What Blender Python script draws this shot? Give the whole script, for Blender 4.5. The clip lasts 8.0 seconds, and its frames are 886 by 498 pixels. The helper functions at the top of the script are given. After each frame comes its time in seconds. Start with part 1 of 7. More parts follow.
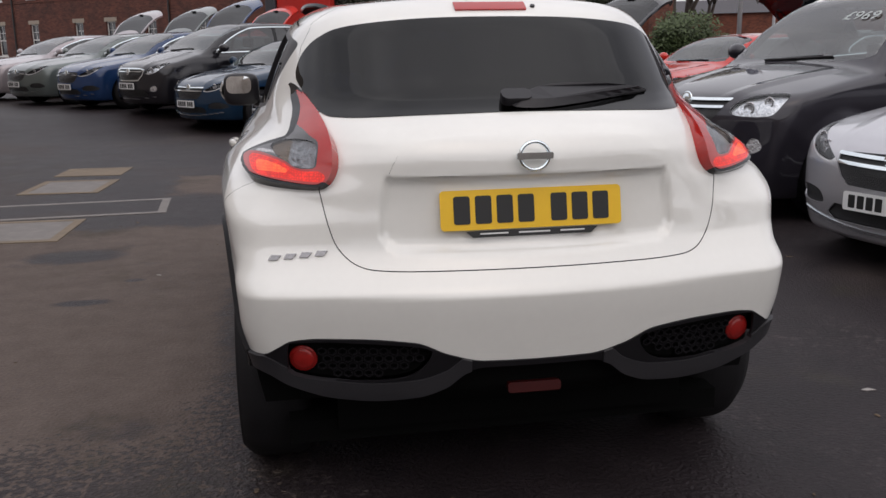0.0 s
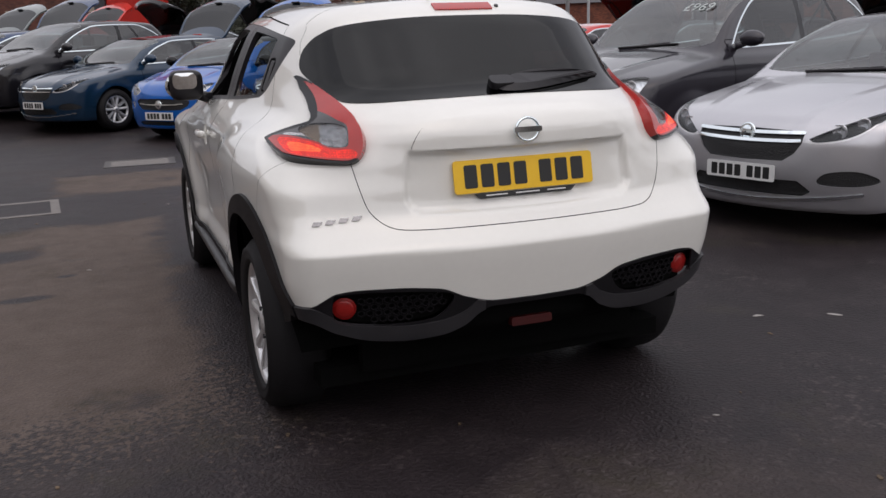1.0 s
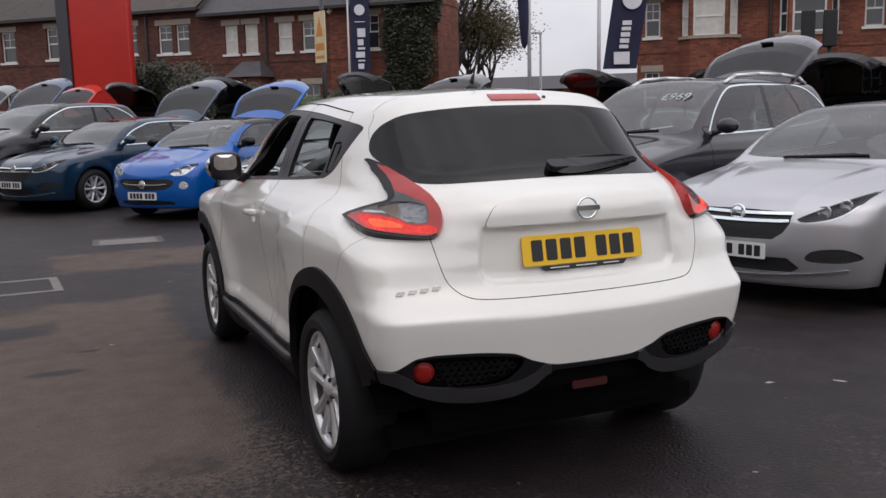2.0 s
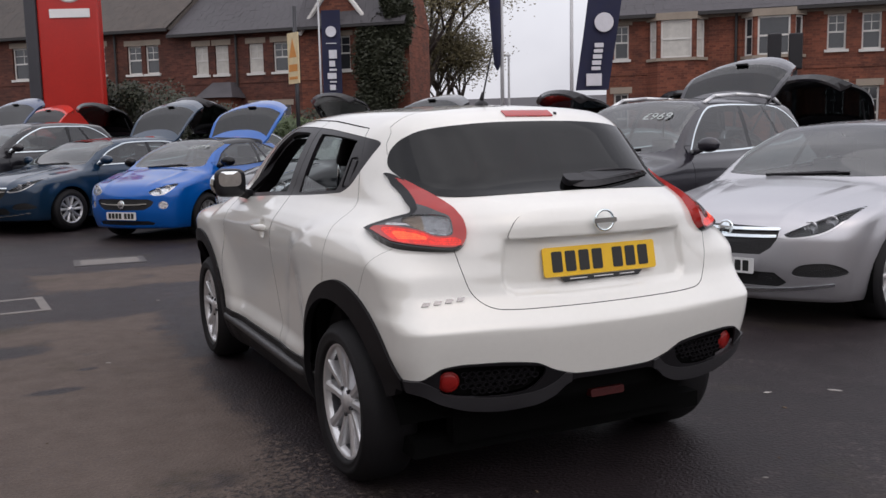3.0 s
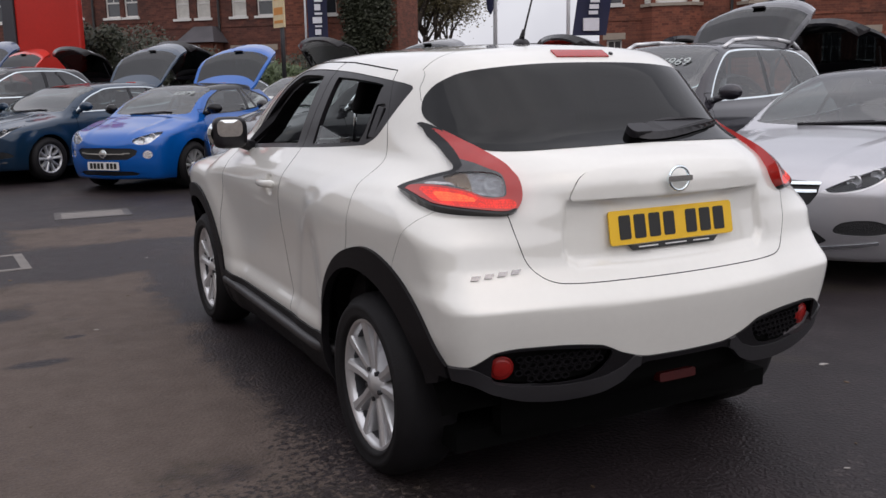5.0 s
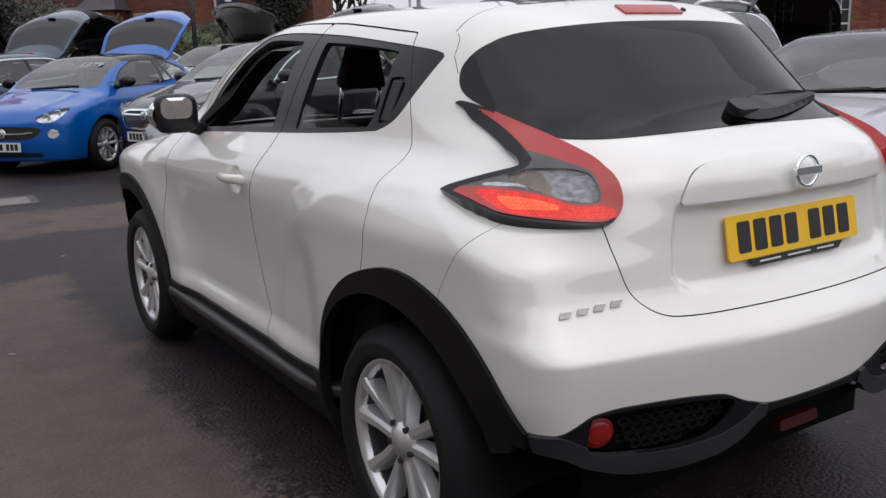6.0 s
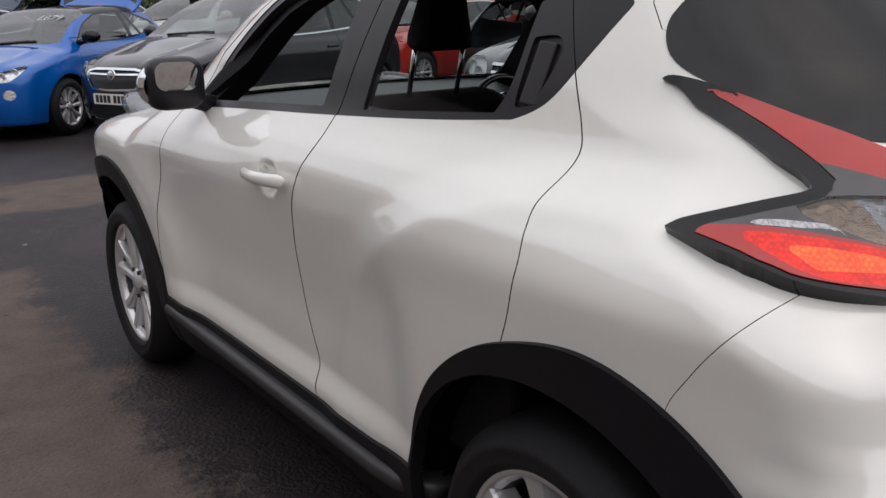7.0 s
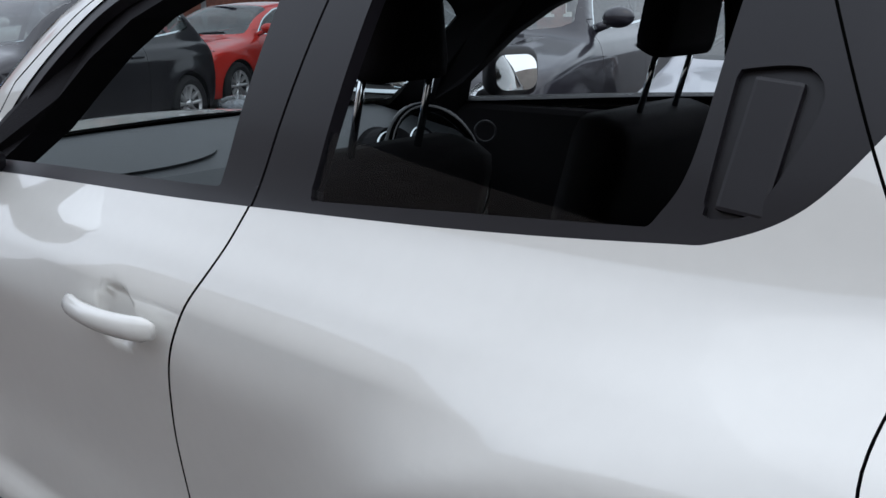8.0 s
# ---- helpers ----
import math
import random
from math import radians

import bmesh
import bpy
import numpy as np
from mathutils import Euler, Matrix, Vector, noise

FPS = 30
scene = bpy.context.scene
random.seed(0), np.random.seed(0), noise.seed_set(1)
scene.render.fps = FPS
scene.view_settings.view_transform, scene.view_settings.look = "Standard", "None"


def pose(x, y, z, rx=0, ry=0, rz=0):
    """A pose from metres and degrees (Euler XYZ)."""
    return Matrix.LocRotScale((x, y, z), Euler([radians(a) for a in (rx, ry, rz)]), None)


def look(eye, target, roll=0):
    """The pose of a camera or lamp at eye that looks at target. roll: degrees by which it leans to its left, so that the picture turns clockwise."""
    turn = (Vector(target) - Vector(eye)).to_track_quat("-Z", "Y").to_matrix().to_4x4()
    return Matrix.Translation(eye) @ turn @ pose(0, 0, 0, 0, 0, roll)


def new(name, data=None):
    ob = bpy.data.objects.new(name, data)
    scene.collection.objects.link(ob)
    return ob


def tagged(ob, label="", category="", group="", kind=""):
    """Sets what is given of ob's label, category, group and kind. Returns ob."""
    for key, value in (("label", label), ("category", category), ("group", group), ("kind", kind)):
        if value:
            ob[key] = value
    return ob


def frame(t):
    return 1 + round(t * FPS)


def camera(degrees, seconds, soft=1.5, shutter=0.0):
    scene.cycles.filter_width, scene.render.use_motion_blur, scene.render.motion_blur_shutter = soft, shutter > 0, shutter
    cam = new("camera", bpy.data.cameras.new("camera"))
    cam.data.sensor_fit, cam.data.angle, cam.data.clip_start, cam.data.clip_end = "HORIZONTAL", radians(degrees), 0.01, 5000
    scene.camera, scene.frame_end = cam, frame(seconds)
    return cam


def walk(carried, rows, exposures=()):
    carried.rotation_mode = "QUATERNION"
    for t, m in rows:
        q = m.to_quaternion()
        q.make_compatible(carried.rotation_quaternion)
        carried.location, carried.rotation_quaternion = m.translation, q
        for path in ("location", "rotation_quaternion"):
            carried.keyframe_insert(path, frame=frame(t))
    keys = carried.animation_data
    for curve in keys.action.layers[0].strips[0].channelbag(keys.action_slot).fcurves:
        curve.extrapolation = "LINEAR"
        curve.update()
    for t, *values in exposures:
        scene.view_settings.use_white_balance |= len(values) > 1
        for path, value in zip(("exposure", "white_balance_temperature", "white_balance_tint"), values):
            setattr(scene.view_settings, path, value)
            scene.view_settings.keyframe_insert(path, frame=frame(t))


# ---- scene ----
cam = camera(52.4, 8.0)
PATH = [
    (0, (-0.667, -2.284, 1.391), (-0.335, -0.363, 0.945), -0.8),
    (0.5, (-1.067, -2.449, 1.409), (-0.499, -0.583, 0.969), -1.8),
    (1, (-1.339, -2.63, 1.411), (-0.653, -0.811, 0.943), -1.8),
    (1.2, (-1.440, -2.678, 1.419), (-0.695, -0.876, 0.972), -1.5),
    (1.5, (-1.591, -2.741, 1.44), (-0.803, -0.944, 1.056), -0.9),
    (1.7, (-1.695, -2.728, 1.445), (-0.907, -0.923, 1.1), -1.0),
    (2.8, (-2.037, -2.695, 1.409), (-1.162, -0.912, 1.179), -1.4),
    (3, (-2.049, -2.688, 1.418), (-1.173, -0.908, 1.168), -1.2),
    (3.5, (-2.054, -2.673, 1.418), (-1.174, -0.899, 1.142), -0.7),
    (4, (-2.052, -2.634, 1.412), (-1.17, -0.866, 1.098), -0.7),
    (4.5, (-2.034, -2.493, 1.406), (-1.128, -0.739, 1.081), -0.4),
    (4.7, (-2.022, -2.371, 1.403), (-1.144, -0.607, 1.06), -1.0),
    (5.8, (-2.020, -1.480, 1.430), (-0.982, 0.174, 1.003), -1.4),
    (6, (-1.981, -1.297, 1.408), (-0.923, 0.344, 0.974), -1.5),
    (6.1, (-1.960, -1.200, 1.404), (-0.898, 0.437, 0.962), -1.8),
    (6.2, (-1.946, -1.109, 1.414), (-0.878, 0.521, 0.967), -2.1),
    (6.3, (-1.939, -1.026, 1.421), (-0.855, 0.598, 0.988), -2.6),
    (6.4, (-1.925, -0.932, 1.421), (-0.848, 0.684, 0.941), -2.9),
    (6.5, (-1.905, -0.834, 1.415), (-0.866, 0.789, 0.881), -3.7),
    (6.7, (-1.867, -0.620, 1.385), (-0.828, 0.998, 0.833), -3.0),
    (6.9, (-1.826, -0.413, 1.399), (-0.752, 1.193, 0.879), -1.5),
    (7, (-1.798, -0.319, 1.398), (-0.696, 1.263, 0.868), -1.4),
    (7.2, (-1.744, -0.117, 1.375), (-0.591, 1.419, 0.817), -1.0),
    (7.3, (-1.702, -0.008, 1.370), (-0.534, 1.515, 0.809), -0.1),
    (7.5, (-1.634, 0.187, 1.397), (-0.393, 1.669, 0.884), -0.5),
    (7.6, (-1.599, 0.281, 1.398), (-0.330, 1.737, 0.882), -1.3),
    (7.7, (-1.563, 0.363, 1.405), (-0.273, 1.797, 0.878), -1.8),
    (7.8, (-1.522, 0.455, 1.390), (-0.200, 1.858, 0.857), -2.3),
    (8, (-1.440, 0.630, 1.391), (-0.023, 1.939, 0.866), -1.2),
]
walk(cam, [(t, look(eye, target, roll)) for t, eye, target, roll in PATH], [(0, -0.1, 6500, 13), (1, -0.1, 6450, 13.5), (3, -0.01, 6400, 13.5), (4.7, 0.0, 6400, 13.5), (6.5, -0.02, 6270, 12), (7, 0.02, 6450, 12.5), (8, 0.1, 5800, 7.5)])

world = bpy.data.worlds.new("overcast_sky")
scene.world = world
world.use_nodes = True
wn = world.node_tree
sky = wn.nodes.new("ShaderNodeTexSky")
sky.sky_type, sky.sun_disc = "NISHITA", False
sky.sun_elevation, sky.sun_rotation = radians(56), radians(174)
sky.air_density, sky.dust_density, sky.ozone_density = 1.0, 6.0, 1.0
cloud = wn.nodes.new("ShaderNodeMix")
cloud.data_type = "RGBA"
cloud.inputs[0].default_value = 0.85
coord = wn.nodes.new("ShaderNodeTexCoord")
puffs = wn.nodes.new("ShaderNodeTexNoise")
puffs.inputs["Scale"].default_value, puffs.inputs["Detail"].default_value = 2.2, 5
grey = wn.nodes.new("ShaderNodeValToRGB")
grey.color_ramp.elements[0].position, grey.color_ramp.elements[0].color = 0.35, (6.2, 6.25, 6.65, 1)
grey.color_ramp.elements[1].position, grey.color_ramp.elements[1].color = 0.68, (9.7, 9.7, 9.95, 1)
wn.links.new(coord.outputs["Generated"], puffs.inputs["Vector"])
wn.links.new(puffs.outputs["Fac"], grey.inputs["Fac"])
wn.links.new(sky.outputs["Color"], cloud.inputs[6])
wn.links.new(grey.outputs["Color"], cloud.inputs[7])
# an overcast sky is brighter overhead than at the horizon
height = wn.nodes.new("ShaderNodeSeparateXYZ")
wn.links.new(coord.outputs["Generated"], height.inputs[0])
dome = wn.nodes.new("ShaderNodeMapRange")
dome.inputs[1].default_value, dome.inputs[2].default_value = 0.0, 0.9
dome.inputs[3].default_value, dome.inputs[4].default_value = 0.95, 1.20
wn.links.new(height.outputs[2], dome.inputs[0])
shade = wn.nodes.new("ShaderNodeVectorMath")
shade.operation = "SCALE"
wn.links.new(cloud.outputs[2], shade.inputs[0])
wn.links.new(dome.outputs[0], shade.inputs["Scale"])
wn.links.new(shade.outputs[0], wn.nodes["Background"].inputs["Color"])
wn.nodes["Background"].inputs["Strength"].default_value = 0.12
sun = new("sun", bpy.data.lights.new("sun", "SUN"))
sun.data.energy, sun.data.angle, sun.data.color = 0.7, radians(115), (1.0, 0.97, 0.93)
sun.matrix_world = look((1, -9, 15), (0, 1, 0))

# ---- materials ----
def material(name, color, rough=0.5, metal=0.0, vary=0.12, scale=6.0, bump=0.0, bump_scale=60.0, coat=0.0, grain=0.0, spec=0.5, random_tone=0.0):
    """Principled surface with a mottle at two scales, some relief and an uneven gloss."""
    m = bpy.data.materials.new(name)
    m.use_nodes = True
    n, l = m.node_tree.nodes, m.node_tree.links
    p = n["Principled BSDF"]
    p.inputs["Metallic"].default_value = metal
    p.inputs["Coat Weight"].default_value = coat
    p.inputs["Coat Roughness"].default_value = 0.05
    p.inputs["Specular IOR Level"].default_value = spec
    tc = n.new("ShaderNodeTexCoord")
    big, fine = n.new("ShaderNodeTexNoise"), n.new("ShaderNodeTexNoise")
    big.inputs["Scale"].default_value, big.inputs["Detail"].default_value = scale, 4
    fine.inputs["Scale"].default_value, fine.inputs["Detail"].default_value = scale * 14, 3
    for t in (big, fine):
        l.new(tc.outputs["Object"], t.inputs["Vector"])
    add = n.new("ShaderNodeMath")
    add.operation = "MULTIPLY_ADD"
    l.new(fine.outputs["Fac"], add.inputs[0])
    add.inputs[1].default_value = 0.5 + grain
    l.new(big.outputs["Fac"], add.inputs[2])
    span = n.new("ShaderNodeMapRange")
    span.inputs[1].default_value, span.inputs[2].default_value = 0.4, 1.1 + grain
    span.inputs[3].default_value, span.inputs[4].default_value = 1 - vary, 1 + vary
    l.new(add.outputs[0], span.inputs[0])
    tone = span.outputs[0]
    if random_tone:
        info = n.new("ShaderNodeObjectInfo")
        r = n.new("ShaderNodeMapRange")
        r.inputs[3].default_value, r.inputs[4].default_value = 1 - random_tone, 1 + random_tone
        l.new(info.outputs["Random"], r.inputs[0])
        mul = n.new("ShaderNodeMath")
        mul.operation = "MULTIPLY"
        l.new(tone, mul.inputs[0])
        l.new(r.outputs[0], mul.inputs[1])
        tone = mul.outputs[0]
    tint = n.new("ShaderNodeVectorMath")
    tint.operation = "SCALE"
    tint.inputs[0].default_value = color
    l.new(tone, tint.inputs["Scale"])
    l.new(tint.outputs[0], p.inputs["Base Color"])
    gloss = n.new("ShaderNodeMapRange")
    gloss.inputs[3].default_value, gloss.inputs[4].default_value = max(rough * 0.85, 0.0), min(rough * 1.15, 1.0)
    l.new(big.outputs["Fac"], gloss.inputs[0])
    l.new(gloss.outputs[0], p.inputs["Roughness"])
    if bump:
        grit, b = n.new("ShaderNodeTexNoise"), n.new("ShaderNodeBump")
        grit.inputs["Scale"].default_value, grit.inputs["Detail"].default_value = bump_scale, 4
        b.inputs["Strength"].default_value, b.inputs["Distance"].default_value = bump, 0.01
        l.new(tc.outputs["Object"], grit.inputs["Vector"])
        l.new(grit.outputs["Fac"], b.inputs["Height"])
        l.new(b.outputs[0], p.inputs["Normal"])
    return m


def glass(name, tint, base=0.05, rough=0.01):
    """A thin pane: tinted see-through with a mirror gloss that grows towards grazing sight."""
    m = bpy.data.materials.new(name)
    m.use_nodes = True
    n, l = m.node_tree.nodes, m.node_tree.links
    n.remove(n["Principled BSDF"])
    clear, shine, mix, lw = (n.new(k) for k in ("ShaderNodeBsdfTransparent", "ShaderNodeBsdfGlossy", "ShaderNodeMixShader", "ShaderNodeLayerWeight"))
    clear.inputs["Color"].default_value = (*tint, 1)
    shine.inputs["Roughness"].default_value = rough
    lw.inputs["Blend"].default_value = 0.5
    power, gain = n.new("ShaderNodeMath"), n.new("ShaderNodeMath")
    power.operation, gain.operation = "POWER", "MULTIPLY_ADD"
    power.inputs[1].default_value = 5.0
    gain.inputs[1].default_value, gain.inputs[2].default_value = 1 - base, base
    l.new(lw.outputs["Facing"], power.inputs[0])
    l.new(power.outputs[0], gain.inputs[0])
    l.new(gain.outputs[0], mix.inputs[0])
    l.new(clear.outputs[0], mix.inputs[1])
    l.new(shine.outputs[0], mix.inputs[2])
    l.new(mix.outputs[0], n["Material Output"].inputs["Surface"])
    return m


def glowing(name, color, strength, base=(0.3, 0.02, 0.01)):
    """A lit lens: small cells of light, brighter at their middles."""
    m = material(name, base, 0.2, vary=0.05)
    n, l = m.node_tree.nodes, m.node_tree.links
    p = n["Principled BSDF"]
    p.inputs["Emission Color"].default_value = (*color, 1)
    tc, cells, glow, big, mul = (n.new(k) for k in ("ShaderNodeTexCoord", "ShaderNodeTexVoronoi", "ShaderNodeMapRange", "ShaderNodeTexNoise", "ShaderNodeMath"))
    cells.inputs["Scale"].default_value, cells.inputs["Randomness"].default_value = 150, 0.5
    big.inputs["Scale"].default_value = 30
    glow.inputs[1].default_value, glow.inputs[2].default_value = 0.05, 0.6
    glow.inputs[3].default_value, glow.inputs[4].default_value = strength * 3.0, strength * 1.2
    l.new(tc.outputs["Object"], cells.inputs["Vector"])
    l.new(tc.outputs["Object"], big.inputs["Vector"])
    l.new(cells.outputs["Distance"], glow.inputs[0])
    mul.operation = "MULTIPLY"
    l.new(glow.outputs[0], mul.inputs[0])
    l.new(big.outputs["Fac"], mul.inputs[1])
    l.new(mul.outputs[0], p.inputs["Emission Strength"])
    return m


def paint(name, color, rough=0.32, metal=0.0, coat=1.0, ior=1.5):
    m = material(name, color, rough, metal, vary=0.03, scale=3.0, coat=coat, spec=0.15)
    m.node_tree.nodes["Principled BSDF"].inputs["Coat IOR"].default_value = ior
    m.node_tree.nodes["Principled BSDF"].inputs["Coat Roughness"].default_value = 0.02 if ior > 1.6 else 0.03
    return m


WHITE = paint("pearl_white_paint", (0.785, 0.777, 0.735), 0.30, ior=1.80)
SILVER = paint("silver_paint", (0.50, 0.495, 0.52), 0.33, 0.7)
GREY = paint("dark_grey_paint", (0.024, 0.0215, 0.029), 0.33, 0.25)
BLACKCAR = paint("black_paint", (0.012, 0.011, 0.014), 0.3, 0.1)
TEAL = paint("dark_blue_paint", (0.006, 0.026, 0.058), 0.33, 0.2)
NAVY = paint("blue_paint", (0.010, 0.034, 0.105), 0.33, 0.15)
AZURE = paint("bright_blue_paint", (0.001, 0.095, 0.40), 0.3, 0.15)
REDCAR = paint("red_paint", (0.55, 0.025, 0.015), 0.32)
MAUVE = paint("mauve_grey_paint", (0.36, 0.32, 0.33), 0.34, 0.5)
GREEN_GREY = paint("grey_green_paint", (0.13, 0.15, 0.145), 0.34, 0.5)
PLASTIC = material("black_plastic", (0.010, 0.0092, 0.0108), 0.5, vary=0.15, scale=9, bump=0.15, bump_scale=500, spec=0.17)
STEP = material("satin_side_step", (0.022, 0.021, 0.023), 0.42, vary=0.15, scale=9, bump=0.12, bump_scale=500)
SKID = material("satin_grey_skid", (0.024, 0.023, 0.026), 0.45, vary=0.15, scale=9, bump=0.15, bump_scale=400)
FOGRED = material("dull_red_fog_lens", (0.045, 0.003, 0.003), 0.35, vary=0.2, scale=60)
GLOSSBLACK = material("gloss_black", (0.006, 0.006, 0.0075), 0.08, vary=0.1, spec=0.35)
TRIMBLACK = material("satin_black_trim", (0.011, 0.0098, 0.0125), 0.40, vary=0.15, scale=12, spec=0.42)
CABIN = material("dark_cabin_trim", (0.0115, 0.0105, 0.0125), 0.75, vary=0.2, scale=12, bump=0.2, bump_scale=300, spec=0.2)
RUBBER = material("tyre_rubber", (0.0085, 0.0078, 0.009), 0.7, vary=0.25, scale=10, bump=0.2, bump_scale=200, spec=0.3)
ALLOY = material("alloy_metal", (0.66, 0.66, 0.67), 0.30, 0.62, vary=0.08, scale=15)
DARKMETAL = material("dark_metal", (0.06, 0.06, 0.065), 0.45, 0.7, vary=0.15)
CHROME = material("chrome", (0.80, 0.86, 0.88), 0.08, 1.0, vary=0.03)
DASH = material("grey_dash_moulding", (0.042, 0.046, 0.05), 0.36, vary=0.3, scale=7, bump=0.2, bump_scale=350)
# near-black that puts the shade of gaps, recesses and underside into the colour
SEAM = material("gap_and_underside_shade", (0.003, 0.003, 0.003), 0.9, vary=0.05, spec=0.08)
MIRROR = material("mirror_glass", (0.9, 0.92, 0.93), 0.015, 1.0, vary=0.01)
PRIVACY = glass("privacy_glass", (0.005, 0.0047, 0.0058), 0.046)
FRONTSCREEN = glass("clear_windscreen", (0.62, 0.66, 0.65), 0.06)
GATEGLASS = glass("tinted_gate_glass", (0.16, 0.18, 0.19), 0.08)
CLEARGLASS = glass("clear_car_glass", (0.90, 0.93, 0.92), 0.03)
SIDEGLASS = glass("car_side_glass", (0.34, 0.38, 0.38), 0.12)
SCREEN = glass("windscreen_glass", (0.62, 0.69, 0.67), 0.19)
LENS = glass("clear_lens", (0.85, 0.87, 0.88), 0.05)
SMOKE = material("smoked_lens", (0.035, 0.032, 0.034), 0.10, 0.25, vary=0.35, scale=25, coat=1.0)
SMOKECHROME = material("dull_chrome_lettering", (0.26, 0.255, 0.26), 0.25, 1.0, vary=0.25, scale=90)
REDLENS = material("red_lens", (0.40, 0.014, 0.010), 0.12, vary=0.08, scale=20, coat=0.5)
REDREFL = material("red_reflector", (0.30, 0.012, 0.010), 0.3, vary=0.2, scale=60)
YELLOW = material("yellow_plate", (0.83, 0.50, 0.015), 0.4, vary=0.04)
WHITEPLATE = material("white_plate", (0.72, 0.72, 0.71), 0.4, vary=0.04)
INK = material("plate_ink", (0.015, 0.015, 0.015), 0.5, vary=0.05)
LITRED = glowing("lit_tail_cells", (1.0, 0.10, 0.014), 1.25)
GLOWRED = glowing("lit_tail_strip", (1.0, 0.020, 0.004), 0.50, (0.45, 0.012, 0.006))
AMBERBOWL = material("amber_reflector", (0.26, 0.19, 0.14), 0.16, 0.9, vary=0.5, scale=70, bump=0.9, bump_scale=110)
FLUTE = material("fluted_clear_band", (0.60, 0.60, 0.62), 0.18, 0.6, vary=0.4, scale=120, bump=0.9, bump_scale=220, coat=1.0)
LAMPBOWL = material("lamp_reflector", (0.40, 0.40, 0.42), 0.12, 0.95, vary=0.75, scale=70, bump=1.0, bump_scale=130)


# ---- building tools ----
def part(name, bm, mat, parent=None, label="", smooth=False):
    """Links a bmesh as one mesh object under a thing or a part."""
    me = bpy.data.meshes.new(name)
    bm.to_mesh(me)
    bm.free()
    for m in (mat if isinstance(mat, (list, tuple)) else [mat]):
        me.materials.append(m)
    if smooth:
        me.polygons.foreach_set("use_smooth", [True] * len(me.polygons))
    ob = new(name, me)
    ob.parent = parent
    if label:
        ob["label"] = label
    return ob


def thing(name, label, category, m=None, group="", kind=""):
    ob = tagged(new(name), label, category, group, kind)
    if m is not None:
        ob.matrix_world = m
    return ob


def box(bm, x0, x1, y0, y1, z0, z1, m=None, bevel=0.0):
    g = bmesh.ops.create_cube(bm, size=1, matrix=Matrix.Translation(((x0 + x1) / 2, (y0 + y1) / 2, (z0 + z1) / 2)) @ Matrix.Diagonal((x1 - x0, y1 - y0, z1 - z0, 1)))
    vs = g["verts"]
    if bevel:
        es = list({e for v in vs for e in v.link_edges})
        r = bmesh.ops.bevel(bm, geom=es, offset=bevel, segments=2, profile=0.6, affect="EDGES")
        vs = list({v for f in r["faces"] for v in f.verts} | {v for v in vs if v.is_valid})
    if m is not None:
        bmesh.ops.transform(bm, matrix=m, verts=vs)
    return vs


def boxes(*rows, bevel=0.0):
    bm = bmesh.new()
    for r in rows:
        box(bm, *r, bevel=bevel)
    return bm


def rod(bm, p, q, r0, r1=None, seg=12):
    p, q = Vector(p), Vector(q)
    d = q - p
    m = Matrix.Translation((p + q) / 2) @ d.to_track_quat("Z", "Y").to_matrix().to_4x4()
    return bmesh.ops.create_cone(bm, cap_ends=True, segments=seg, radius1=r0, radius2=r0 if r1 is None else r1, depth=d.length, matrix=m)["verts"]


def lathe(bm, profile, seg=40, axis="X", m=None):
    """Turns (radius, along) pairs about an axis."""
    rings = []
    for r, h in profile:
        ring = []
        for k in range(seg):
            a = 2 * math.pi * k / seg
            v = (h, r * math.cos(a), r * math.sin(a)) if axis == "X" else (r * math.cos(a), r * math.sin(a), h)
            ring.append(bm.verts.new(m @ Vector(v) if m is not None else v))
        rings.append(ring)
    for a, b in zip(rings, rings[1:]):
        for k in range(seg):
            bm.faces.new((a[k], a[(k + 1) % seg], b[(k + 1) % seg], b[k]))
    return rings


def prism(bm, pts, z0, z1, m=None):
    """A flat outline in x and y raised from z0 to z1."""
    lo = [bm.verts.new((x, y, z0)) for x, y in pts]
    hi = [bm.verts.new((x, y, z1)) for x, y in pts]
    k = len(pts)
    bm.faces.new(lo[::-1])
    bm.faces.new(hi)
    for i in range(k):
        bm.faces.new((lo[i], lo[(i + 1) % k], hi[(i + 1) % k], hi[i]))
    if m is not None:
        bmesh.ops.transform(bm, matrix=m, verts=lo + hi)
    return lo + hi


def rounded(w, h, r, seg=5):
    """A rounded rectangle's outline about the origin."""
    pts = []
    for cx, cy, a0 in ((w / 2 - r, h / 2 - r, 0), (-w / 2 + r, h / 2 - r, 90), (-w / 2 + r, -h / 2 + r, 180), (w / 2 - r, -h / 2 + r, 270)):
        for k in range(seg + 1):
            a = radians(a0 + 90 * k / seg)
            pts.append((cx + r * math.cos(a), cy + r * math.sin(a)))
    return pts


def curve_points(pts, closed=True, n=6):
    """A smooth line through the points; a point given twice stays a corner."""
    p = np.array(pts, float)
    k = len(p)
    out = []
    for i in range(k if closed else k - 1):
        a, b, c, d = (p[(i + j) % k] if closed else p[min(max(i + j, 0), k - 1)] for j in (-1, 0, 1, 2))
        if np.allclose(b, c):
            continue
        a = b - (c - b) if np.allclose(a, b) else a
        d = c + (c - b) if np.allclose(c, d) else d
        for s in np.arange(n) / n:
            out.append(0.5 * (2 * b + (c - a) * s + (2 * a - 5 * b + 4 * c - d) * s * s + (3 * b - a - 3 * c + d) * s ** 3))
    if not closed:
        out.append(p[-1])
    return np.array(out)

